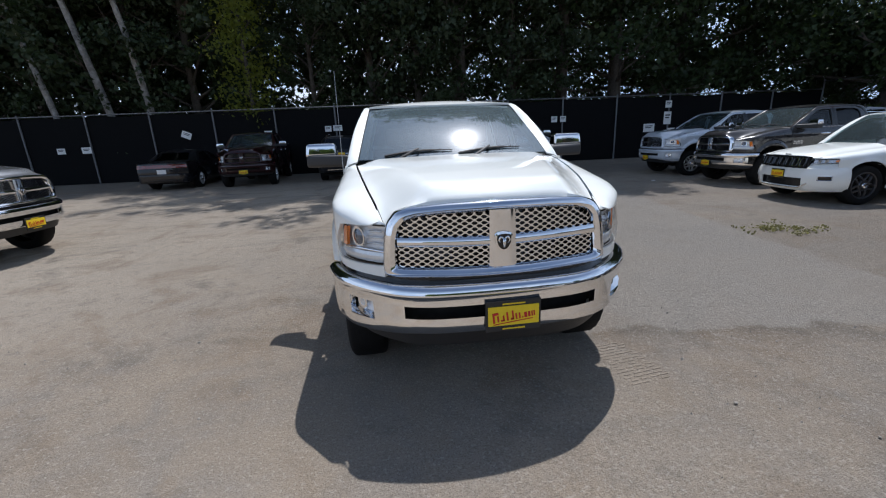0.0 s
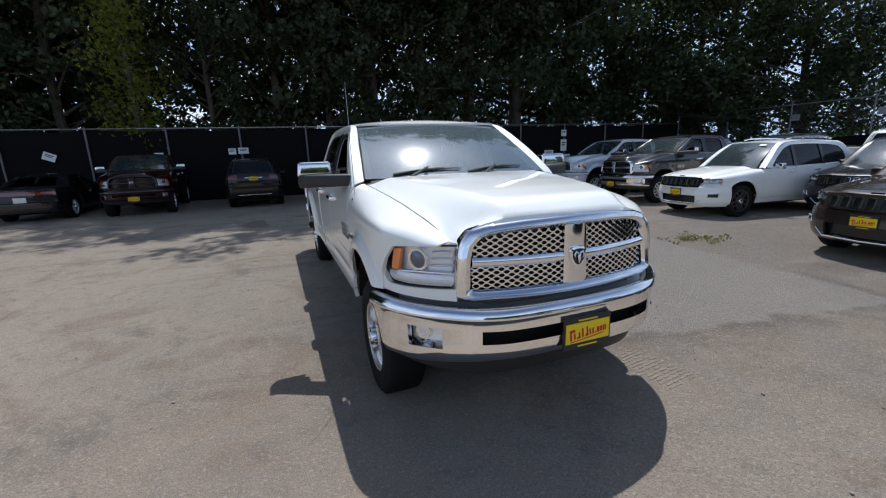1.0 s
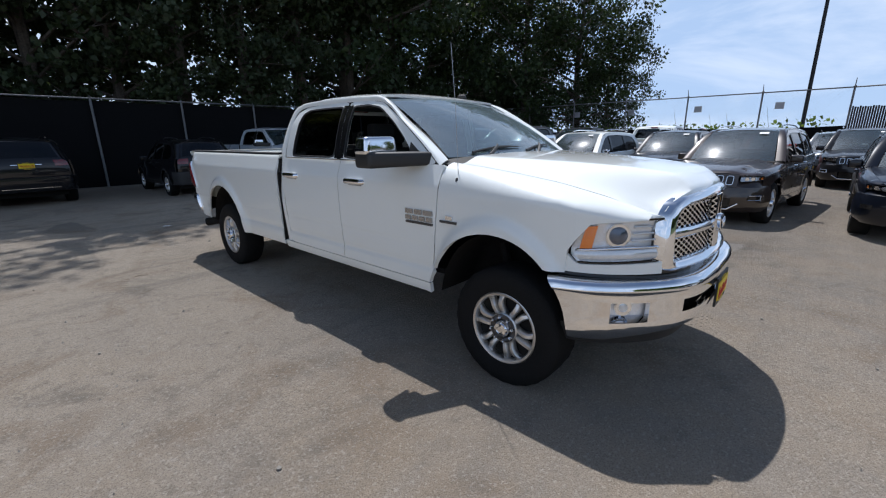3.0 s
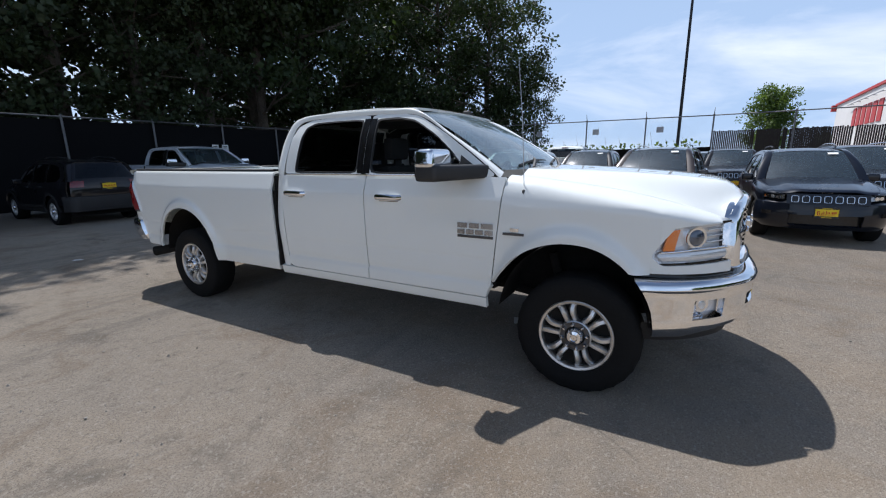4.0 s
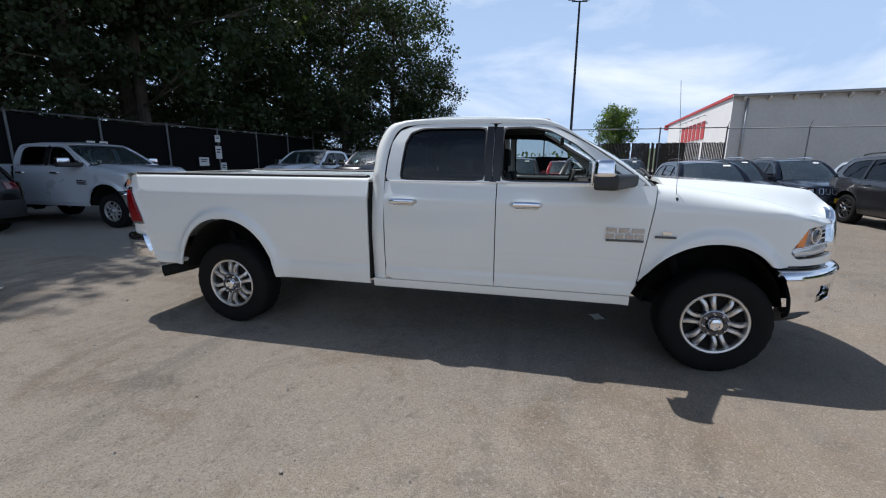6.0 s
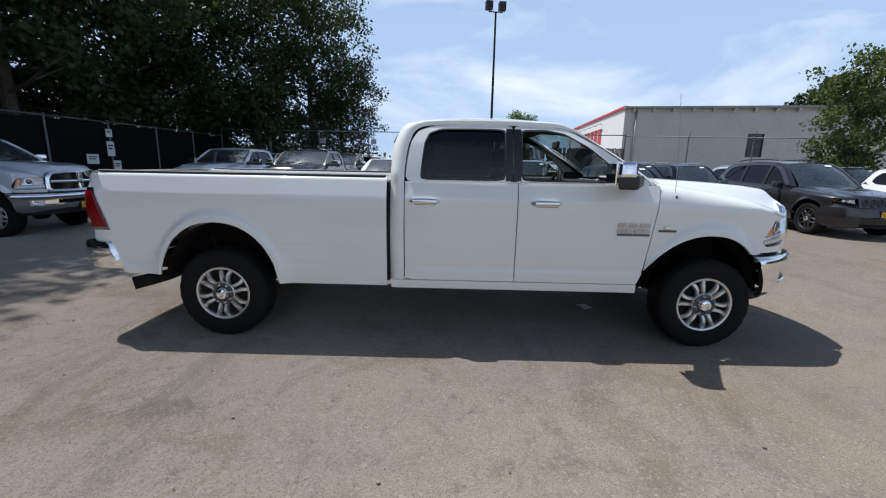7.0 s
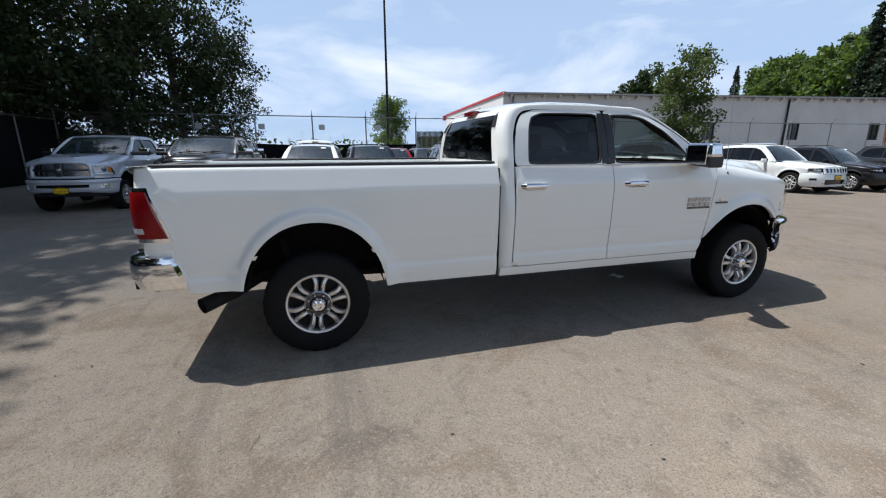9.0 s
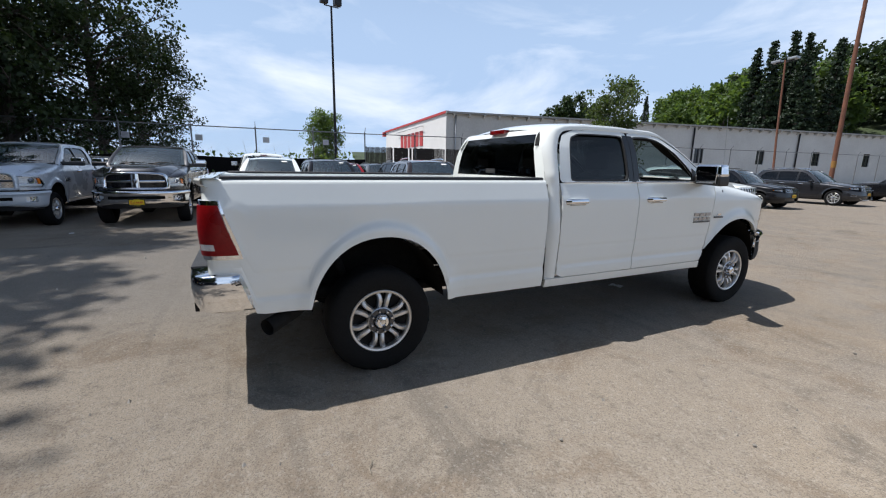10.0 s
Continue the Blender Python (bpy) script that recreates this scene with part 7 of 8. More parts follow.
    if S.get("bright"):
        iz0, iz1 = bumper(0, hk[1])[2], bumper(0, hk[0])[2]
        pts = [(-hx - 0.12, -0.02, (iz0 + iz1) / 2), (-hx + 0.02, -0.06, iz0 - 0.005), (0, -0.062, iz0 - 0.01), (hx - 0.02, -0.06, iz0 - 0.005), (hx + 0.12, -0.02, (iz0 + iz1) / 2)]
        part("intake_moulding", tube([(x, min(plan_pt(0).y + 0.16 * x * x, 0) + dy, z) for x, dy, z in pts], 0.011, 6), M_CHROME, car)
    gz0, gz1 = S["grille"]
    gw = S["grille_w"]

    def gy(x):
        return plan_pt(0).y - 0.012 + 0.16 * x * x
    part("grille_panel", inward_rim(sheet(lambda x, z: (x, gy(x) + 0.35 * (z - gz0), z), span(-gw - 0.04, gw + 0.04, 12), span(gz0 - 0.03, gz1 + 0.03, 3)), 0.02, 0.2, 2), coat, car, smooth="auto")
    for k in range(7):
        c = -gw + gw * 2 * (k + 0.5) / 7
        w = gw / 7 * 0.74

        def slot_pt(x, z, dy):
            return (c + x, gy(c + x) + 0.35 * (z - gz0) + dy, z)
        zo = [(-w, gz0), (w, gz0), (w, gz1), (-w, gz1)]
        bm = bmesh.new()
        rg = []
        for t, dy in ((1.0, -0.002), (0.98, -0.016), (0.80, -0.016), (0.76, 0.006)):
            rg.append([bm.verts.new(slot_pt(x * t, (gz0 + gz1) / 2 + (z - (gz0 + gz1) / 2) * (t * 0.6 + 0.4 if t < 1 else 1), dy)) for x, z in loop_of(zo, 4)])
        for a, b in zip(rg, rg[1:]):
            for i in range(len(a)):
                bm.faces.new((a[i], a[(i + 1) % len(a)], b[(i + 1) % len(a)], b[i]))
        slot = part("grille_slot", bm, M_CHROME if S.get("bright") or S.get("slots_bright") else M_PLASTIC, car, smooth="auto")
        bm = bmesh.new()
        bm.faces.new([bm.verts.new(slot_pt(x * 0.80, (gz0 + gz1) / 2 + (z - (gz0 + gz1) / 2) * 0.88, -0.004)) for x, z in zo])
        part("slot_mesh", bm, M_TRIM, slot)
    part("hood_badge", box((-0.07, S["hood_front"] + 0.012, gz1 + 0.045), (0.07, S["hood_front"] + 0.03, gz1 + 0.062)), M_CHROME, car)

    def lamp(t, v, off):
        p = plan_pt(lamp_u0 + (lamp_u1 - lamp_u0) * t, off)
        z0, z1 = lz0 + 0.02 * t, lz1 - 0.008 * t
        return (-p.x, p.y + 0.3 * (lz0 + (lz1 - lz0) * v - lz0), z0 + (z1 - z0) * v)
    both("front_valance", lambda: inward_rim(sheet(lambda u, v: (lambda p: (-p.x, p.y + 0.1 * v, zb1 - 0.015 + (lz0 + 0.016 - zb1) * v))(plan_pt(u, 0.012 * (1 - v))), span(lamp_u0 - 0.06, 0.80, 14), span(0, 1, 3)), 0.02, 0.2, 2, 0.6), coat, car)
    hs = both("headlamp", lambda: sheet(lambda t, v: lamp(t, v, -0.035), span(0, 1, 10), span(0, 1, 3)), M_BADGE, car, "slim clear headlamp with dark inside")
    for k, sx in ((0, 1), (1, -1)):
        def flip(bm):
            for v in bm.verts:
                v.co.x *= sx
            return bm
        lens = part("headlamp_lens", flip(inward_rim(sheet(lambda t, v: lamp(t, v, 0.006), span(0, 1, 10), span(0, 1, 4)), 0.01)), M_LENS, hs[k], smooth="auto")
        lens.visible_shadow = False
        part("lamp_brow", flip(sheet(lambda t, v: lamp(t, v, -0.008), span(-0.02, 1.0, 8), [0.93, 1.05])), M_TRIM, hs[k])
        for t in (0.25, 0.52):
            c = Vector(lamp(t, 0.45, -0.03))
            part("projector", flip(tube([c, c + Vector((-0.004, -0.016, 0))], [0.034, 0.03], 14)), M_CHROME, hs[k], smooth="auto")
        part("amber_lens", flip(sheet(lambda t, v: lamp(t, v, -0.012), span(0.86, 0.97, 2), [0.2, 0.8])), M_AMBER, hs[k])
        c = Vector(plan_pt(0.50, 0.012))
        part("fog_lamp", flip(inward_rim(sheet(lambda a, z: (lambda p: (-p.x, p.y, z))(plan_pt(a, 0.058)), span(0.46, 0.60, 5), span((zb0 + zb1) / 2 + 0.01, (zb0 + zb1) / 2 + 0.075, 3)), 0.02, 0, 2, 0.6)), M_TRIM, car, smooth="auto")
        if S.get("bright"):
            part("fog_surround", flip(tube([(lambda p: Vector((-p.x, p.y, (zb0 + zb1) / 2 + z)))(plan_pt(a, 0.062)) for a, z in ((0.45, 0.005), (0.60, 0.005), (0.61, 0.08), (0.46, 0.08), (0.45, 0.005))], 0.007, 5)), M_CHROME, car)
    dealer_plate(car, plan_pt(0).y - 0.045, S["plate_z"])

    # mirrors, handles
    my, mz = S["mirror"]

    def mirror():
        bm = bmesh.new()
        add_box(bm, (-hw - 0.16, my - 0.05, mz - 0.065), (-hw + 0.04, my + 0.06, mz + 0.075))
        bmesh.ops.bevel(bm, geom=bm.edges[:], offset=0.035, segments=3, profile=0.6, affect="EDGES")
        add_box(bm, (-hw + 0.02, my - 0.02, mz - 0.05), (-hw + 0.12, my + 0.03, mz - 0.01))
        return bm
    both("mirror", mirror, S.get("mirror_mat") or coat, car)
    for hy in (d1 - 0.30, d2 - 0.34):
        hz = belt(hy) - 0.10
        both("door_handle", lambda: tube([(-width(hy, hz) + 0.01, hy, hz), (-width(hy, hz) - 0.028, hy + 0.03, hz), (-width(hy, hz) - 0.028, hy + 0.19, hz + 0.004), (-width(hy, hz) + 0.01, hy + 0.22, hz + 0.004)], 0.015, 8), M_CHROME if S.get("bright") else coat, car)

    # cabin, floor, wheels
    bm = bmesh.new()
    add_box(bm, (-hw + 0.14, hood_y + 0.1, cz - 0.25), (hw - 0.14, hood_y + 0.42, cz - 0.02))
    part("dashboard", bm, M_INTERIOR, car, bevel=0.04)
    for x in (-0.38, 0.38):
        bm = bmesh.new()
        add_box(bm, (x - 0.25, ty - 0.15, 0.45), (x + 0.25, ty + 0.4, 0.62))
        add_box(bm, (x - 0.25, ty + 0.36, 0.55), (x + 0.25, ty + 0.52, belt(ty) + 0.12))
        add_box(bm, (x - 0.13, ty + 0.45, belt(ty) + 0.14), (x + 0.13, ty + 0.55, belt(ty) + 0.32))
        part("seat", bm, M_INTERIOR, car, bevel=0.03)
    bm = bmesh.new()
    add_box(bm, (-0.62, ty + 1.15, 0.5), (0.62, ty + 1.35, belt(ty) + 0.10))
    part("rear_bench", bm, M_INTERIOR, car, bevel=0.03)
    bm = bmesh.new()
    add_box(bm, (-hw + 0.25, -0.6, 0.24), (hw - 0.25, y_end - 0.25, 0.40))
    add_box(bm, (-hw + 0.18, S["arch"] + 0.05, 0.26), (hw - 0.18, axle - S["arch"] - 0.05, 0.42))
    add_box(bm, (-0.5, -0.55, 0.3), (0.5, 0.5, 0.75))
    part("underbody", bm, M_UNDER, car)
    part("sun_sticker", box((0.30, 0, -0.03), (0.46, 0.002, 0.03), Matrix.Translation(Vector(screen(0.0, 0.88)) + Vector((0, -0.008, 0.008))) @ Matrix.Rotation(radians(-55), 4, "X")), M_PAPER, car)
    for yc, ry, rz, zc in arches:
        def liner():
            bm = sheet(lambda x, a: (x, yc - (ry - 0.01) * math.cos(a), zc + (rz - 0.01) * math.sin(a)), [-hw + 0.05, -hw + 0.34], span(-0.05, math.pi + 0.05, 16))
            inner_v = sorted([v for v in bm.verts if abs(v.co.x + hw - 0.34) < 1e-4], key=lambda v: v.co.y)
            bm.faces.new(inner_v)
            return bm
        both("wheel_arch_liner", liner, M_UNDER, car, smooth=False)
    for y in (0.0, axle):
        for sx in (-1, 1):
            wheel(car, sx * (hw - 0.135), y, R, S["rim"], 0.25, S["rim_style"], sx, S["rim_mat"], 5)
    return car


SUV = dict(
    half_width=0.955, tyre=0.378, axle=2.915, arch=0.455, rim=0.255, rim_style="split5", rim_mat=M_ALLOY,
    plan=[(0.0, -0.90), (0.25, -0.885), (0.45, -0.85), (0.62, -0.785), (0.75, -0.69), (0.85, -0.56), (0.91, -0.40), (0.945, -0.2), (0.955, 0.0)],
    side=((0.30, -0.05), (0.42, -0.02), (0.50, 0.0), (0.62, -0.012), (0.80, 0.0), (0.92, 0.004), (1.02, -0.016), (1.15, -0.045)),
    belt=((-0.9, 0.93), (0.0, 1.02), (0.7, 1.075), (1.5, 1.095), (2.6, 1.12), (3.4, 1.15), (3.9, 1.16)),
    doors=(0.62, 1.62, 2.52), sill=0.36, rear_low=0.52, bumper_top=0.66, bumper=(0.26, 0.70), intake=(0.50, (3, 6)), plate_z=0.575,
    hood_front=-0.80, hood_edge=((-0.8, 0.66, 0.90), (-0.6, 0.73, 0.945), (-0.3, 0.775, 0.995), (0.0, 0.80, 1.03), (0.3, 0.815, 1.058), (0.62, 0.82, 1.082)), hood_crown=0.055,
    grille=(0.742, 0.902), grille_w=0.53, lamp_u=(0.36, 0.66), lamp_z=(0.80, 0.892),
    cowl=(0.60, 1.10), screen_top=(1.36, 1.665), screen_w=(0.735, 0.585),
    greenhouse=((1.05, 0.915), (1.15, 0.89), (1.3, 0.845), (1.45, 0.79), (1.62, 0.715), (1.70, 0.67)),
    upper=[(0.66, 1.085), (1.6, 1.10), (2.6, 1.125), (3.5, 1.155), (3.62, 1.25), (3.52, 1.45), (3.34, 1.615), (2.9, 1.665), (2.2, 1.69), (1.55, 1.675), (1.22, 1.565), (0.95, 1.35)],
    glass=[(0.86, 1.108), (1.6, 1.118), (2.6, 1.142), (3.22, 1.168), (3.40, 1.25), (3.34, 1.42), (3.20, 1.55), (2.85, 1.60), (2.2, 1.625), (1.6, 1.612), (1.34, 1.525), (1.08, 1.33)],
    glass_top=((1.3, 1.5), (1.6, 1.61), (2.2, 1.622), (2.8, 1.60), (3.2, 1.55)), belt_end=3.3,
    pillars=((1.64, 0.05), (2.56, 0.045)),
    roof=((1.3, 1.685), (1.6, 1.725), (2.1, 1.748), (2.8, 1.735), (3.3, 1.705), (3.55, 1.68)), roof_w=((1.3, 0.60), (2.0, 0.625), (3.0, 0.61), (3.6, 0.58)),
    rails=[((0.66, 1.085), (0.745, 0.68, 1.10)), ((0.95, 1.35), (0.672, 0.98, 1.385)), ((1.22, 1.565), (0.60, 1.30, 1.635)), ((1.55, 1.675), (0.603, 1.55, 1.70)), ((2.2, 1.69), (0.625, 2.2, 1.715)), ((2.9, 1.665), (0.612, 2.95, 1.69)), ((3.34, 1.615), (0.59, 3.48, 1.64)), ((3.52, 1.45), (0.66, 3.64, 1.46)), ((3.62, 1.25), (0.73, 3.76, 1.26)), ((3.70, 1.155), (0.775, 3.80, 1.15))],
    roof_bars=True, tail=[(3.52, 1.685), (3.62, 1.60), (3.78, 1.30), (3.86, 1.13), (3.90, 0.95), (3.90, 0.70)], tail_w=((0, 0.57), (1, 0.60), (2, 0.72), (3, 0.79), (4, 0.83), (5, 0.83)),
    tail_glass=(0.75, 2.35), tail_lamp=(2.7, 3.6, 0.34), plate_u=3.55, rear_bumper=(0.38, 0.76), mirror=(0.98, 1.13), bright=True)
SMALL = dict(SUV, half_width=0.915, tyre=0.345, axle=2.636, arch=0.42, rim=0.225, cladding=True, bright=False, slots_bright=True,
    plan=[(a * 0.957, b * 0.955) for a, b in SUV["plan"]], doors=(0.60, 1.52, 2.36),
    roof=tuple((y * 0.93, z - 0.09) for y, z in SUV["roof"]), roof_w=tuple((y * 0.93, w * 0.95) for y, w in SUV["roof_w"]),
    belt=tuple((y * 0.93, z - 0.05) for y, z in SUV["belt"]), greenhouse=tuple((z - 0.06, w * 0.955) for z, w in SUV["greenhouse"]),
    upper=[(y * 0.93, z - 0.06 - 0.03 * (z > 1.4)) for y, z in SUV["upper"]], glass=[(y * 0.93, z - 0.06 - 0.03 * (z > 1.4)) for y, z in SUV["glass"]],
    glass_top=tuple((y * 0.93, z - 0.09) for y, z in SUV["glass_top"]), belt_end=3.05, pillars=((1.53, 0.05), (2.38, 0.045)),
    rails=[((a[0] * 0.93, a[1] - 0.06 - 0.03 * (a[1] > 1.4)), (b[0] * 0.95, b[1] * 0.93, b[2] - 0.06 - 0.03 * (b[2] > 1.4))) for a, b in SUV["rails"]],
    tail=[(y * 0.93, z - 0.06 - 0.03 * (z > 1.4)) for y, z in SUV["tail"]], tail_w=tuple((u, w * 0.955) for u, w in SUV["tail_w"]),
    hood_edge=tuple((y * 0.955, x * 0.955, z - 0.04) for y, x, z in SUV["hood_edge"]), hood_front=-0.76, cowl=(0.56, 1.05), screen_top=(1.26, 1.575), screen_w=(0.70, 0.56),
    grille=(0.722, 0.835), grille_w=0.50, lamp_z=(0.755, 0.845), mirror=(0.92, 1.07), rear_bumper=(0.36, 0.74), plate_z=0.56)
SALOON = dict(SMALL, half_width=0.945, tyre=0.35, axle=3.05, arch=0.42, rim=0.24, cladding=False, slots_bright=False, roof_bars=False, doors=(0.65, 1.68, 2.55), lamp_bar=True, white_plate=True,
    plan=SUV["plan"], side=((0.25, -0.05), (0.40, 0.0), (0.62, -0.01), (0.78, 0.0), (0.95, -0.02), (1.05, -0.05)),
    belt=((-0.9, 0.86), (0.0, 0.92), (0.8, 0.97), (2.0, 1.0), (3.2, 1.02), (4.0, 1.02)), rear_low=0.45, sill=0.30,
    hood_edge=((-0.8, 0.66, 0.80), (-0.6, 0.73, 0.84), (-0.3, 0.775, 0.88), (0.0, 0.80, 0.915), (0.3, 0.815, 0.94), (0.68, 0.82, 0.965)),
    cowl=(0.68, 0.985), screen_top=(1.50, 1.40), screen_w=(0.735, 0.56), greenhouse=((0.95, 0.90), (1.05, 0.875), (1.2, 0.80), (1.35, 0.69), (1.42, 0.64)),
    upper=[(0.74, 0.975), (1.6, 0.99), (2.4, 1.0), (3.05, 1.02), (3.12, 1.06), (2.95, 1.17), (2.72, 1.29), (2.45, 1.36), (2.0, 1.40), (1.65, 1.40), (1.38, 1.31), (1.05, 1.15)],
    glass=[(0.95, 0.992), (1.6, 1.005), (2.4, 1.02), (2.72, 1.035), (2.80, 1.07), (2.70, 1.15), (2.56, 1.24), (2.36, 1.31), (2.0, 1.35), (1.7, 1.345), (1.48, 1.27), (1.18, 1.13)],
    glass_top=((1.3, 1.2), (1.7, 1.34), (2.0, 1.345), (2.5, 1.26)), belt_end=2.7, pillars=((1.70, 0.05), (2.5, 0.03)),
    roof=((1.45, 1.415), (1.8, 1.455), (2.2, 1.455), (2.6, 1.40), (2.75, 1.36)), roof_w=((1.4, 0.57), (2.0, 0.59), (2.8, 0.56)),
    rails=[((0.74, 0.975), (0.745, 0.76, 0.985)), ((1.05, 1.15), (0.66, 1.10, 1.18)), ((1.38, 1.31), (0.585, 1.44, 1.375)), ((1.65, 1.40), (0.575, 1.65, 1.425)), ((2.0, 1.40), (0.59, 2.0, 1.425)), ((2.45, 1.36), (0.57, 2.5, 1.38)), ((2.72, 1.29), (0.57, 2.80, 1.30)), ((2.95, 1.17), (0.62, 3.08, 1.16)), ((3.12, 1.06), (0.70, 3.32, 1.045)), ((3.2, 1.02), (0.75, 3.45, 1.02))],
    tail=[(2.72, 1.37), (3.0, 1.22), (3.36, 1.06), (3.72, 1.04), (4.06, 1.03), (4.10, 0.92), (4.12, 0.72), (4.12, 0.55)], tail_w=((0, 0.55), (1, 0.60), (2, 0.70), (3, 0.76), (4, 0.80), (5, 0.85), (6, 0.87), (7, 0.87)),
    tail_glass=(0.3, 1.8), tail_lamp=(4.75, 5.45, 0.4), plate_u=6.1, rear_bumper=(0.30, 0.62), bumper=(0.22, 0.66), plate_z=0.5, grille=(0.69, 0.78), lamp_z=(0.70, 0.79), mirror=(1.1, 1.03), hood_crown=0.045)


# ---- the white truck in the middle of the lot ----
hero_truck = build_pickup("pickup_truck", "white crew-cab long-bed pickup with chrome grille, bumpers and alloy wheels", M_WHITE)


# ---- parked vehicles ----
light_truck = build_pickup("pickup_truck", "pale silver crew-cab pickup with chrome bumper parked in shade", M_LIGHTSILVER, rear_axle=3.57, bed_end=4.55, R=0.40, rim_r=0.255, style="split5", lugs=5, hero=False)
dark_truck = build_pickup("pickup_truck", "dark grey crew-cab pickup with black slatted grille in chrome frame", M_GRANITE, rear_axle=3.57, bed_end=4.55, R=0.40, rim_r=0.24, style="split5", lugs=5, hero=False, grille="slats")
wagon = build_wagon("sport_utility", "white mid-size sport utility with chrome seven-slot grille", "car", M_WHITE, SUV)
sporty = build_wagon("sport_utility", "dark granite sport utility with black wheels and trim", "car", M_GRANITE, dict(SUV, bright=False, rim_mat=M_DARKALLOY))
compact = build_wagon("compact_utility", "navy-black compact utility with silver-ringed grille slots", "car", M_NAVY, SMALL)
saloon = build_wagon("saloon", "dark saloon with full-width red tail lamp", "car", M_STEELGREY, SALOON)

GROUP = "parked stock of the lot"


def put(src, x, y, yaw, label="", coat=None):
    m = pose(x, y, 0, 0, 0, yaw)
    if src.name in PLACED:
        ob = copy_thing(src, m)
    else:
        PLACED.add(src.name)
        ob = src
        ob.matrix_world = m
    if coat:
        repaint(ob, COAT[src.name.split(".")[0] + str(src.get("label"))], coat)
    if label:
        ob["label"] = label
    ob["group"] = GROUP
    return ob


PLACED = set()
COAT = {}
for o, c in ((light_truck, M_LIGHTSILVER), (dark_truck, M_GRANITE), (wagon, M_WHITE), (sporty, M_GRANITE), (compact, M_NAVY), (saloon, M_STEELGREY)):
    COAT[o.name.split(".")[0] + str(o["label"])] = c

# east side, first row: noses to the west
sport = put(light_truck, 9.35, 10.3, -93)
put(dark_truck, 9.3, 7.5, -92)
front_suv = put(wagon, 8.55, 4.55, -96)
put(wagon, 10.6, 2.3, -90, "black sport utility with silver roof bars and chrome trim", M_BLACKP)
put(wagon, 6.7, 0.15, -97, "bronze-brown sport utility with chrome seven-slot grille", M_BROWN)
put(compact, 6.5, -2.75, -91)
put(wagon, 10.3, -4.75, -90, "black sport utility with chrome grille rings", M_BLACKP)
put(wagon, 10.6, -6.9, -90, "navy sport utility with chrome grille rings", M_NAVY)
put(sporty, 6.2, -7.8, -90)
sporty.scale = (1.06, 1.06, 1.06)
put(wagon, 7.0, -13.2, -90, "white sport utility with dark roof bars", None)
put(compact, 6.7, -15.9, -90, "black compact utility with silver lower trim", M_BLACKP)
put(wagon, 6.4, -21.7, -90, "dark grey sport utility with slotted grille parked near the poles", M_GRANITE)
put(wagon, 7.9, -28.9, 90, "black sport utility facing the timber pole", M_BLACKP)
# east side, second row
put(light_truck, 19.55, 4.4, 92, "white crew-cab pickup parked nose to the fence", M_WHITE)
put(light_truck, 17.2, 12.6, -90, "silver crew-cab pickup in the second row", M_SILVER)
put(dark_truck, 15.8, 7.9, -90, "dark crew-cab pickup in the second row", M_BLACKP)
put(wagon, 14.5, -2.2, -90, "black sport utility with silver roof bars in the second row", M_BLACKP)
put(compact, 17.0, 0.3, -90, "red compact utility in the second row", M_RED)
put(compact, 17.5, -1.6, -90, "grey compact utility in the second row", M_STEELGREY)
put(compact, 16.0, -9.5, -90, "dark compact utility near the warehouse fence", M_GRANITE)
put(wagon, 15.0, -12.5, -90, "silver sport utility near the warehouse fence", M_SILVER)
put(wagon, 15.0, -17.5, -90, "black sport utility near the warehouse fence", M_BLACKP)
put(wagon, 15.6, 10.4, -90, "dark grey sport utility in the second row", M_STEELGREY)
# north side, along the screened fence
put(saloon, -8.7, 17.75, 180, "", M_BLACKP)
maroon = put(dark_truck, -5.75, 14.1, 3, "maroon crew-cab pickup with dark grille, parked in shade", M_MAROON)
put(wagon, -2.2, 17.45, 180, "black sport utility seen from behind, in tree shade", M_BLACKP)
put(compact, 1.6, 15.9, 180, "black compact utility seen from behind, in tree shade", M_BLACKP)
put(dark_truck, 4.3, 11.15, 2, "pale blue-silver crew-cab pickup with dark grille facing the lot", M_LIGHTSILVER)
# west side
put(light_truck, -7.05, 4.18, 82, "grey-silver crew-cab pickup with mesh grille", M_STEELGREY)


def body_coloured(ob, names, coat):
    """Bumpers and grille frames in the body's own colour."""
    for o in ob.children_recursive:
        if o.name.split(".")[0] in names:
            o.material_slots[0].link = "OBJECT"
            o.material_slots[0].material = coat


body_coloured(sport, ("grille_surround", "front_bumper"), M_LIGHTSILVER)
body_coloured(sport, ("grille_bar",), M_DARKALLOY)
body_coloured(maroon, ("grille_surround", "front_bumper", "grille_bar"), M_MAROON)
body_coloured(front_suv, ("grille_panel",), M_TRIM)
body_coloured(front_suv, ("rim",), M_DARKALLOY)
body_coloured(front_suv, ("mirror",), M_CHROME)


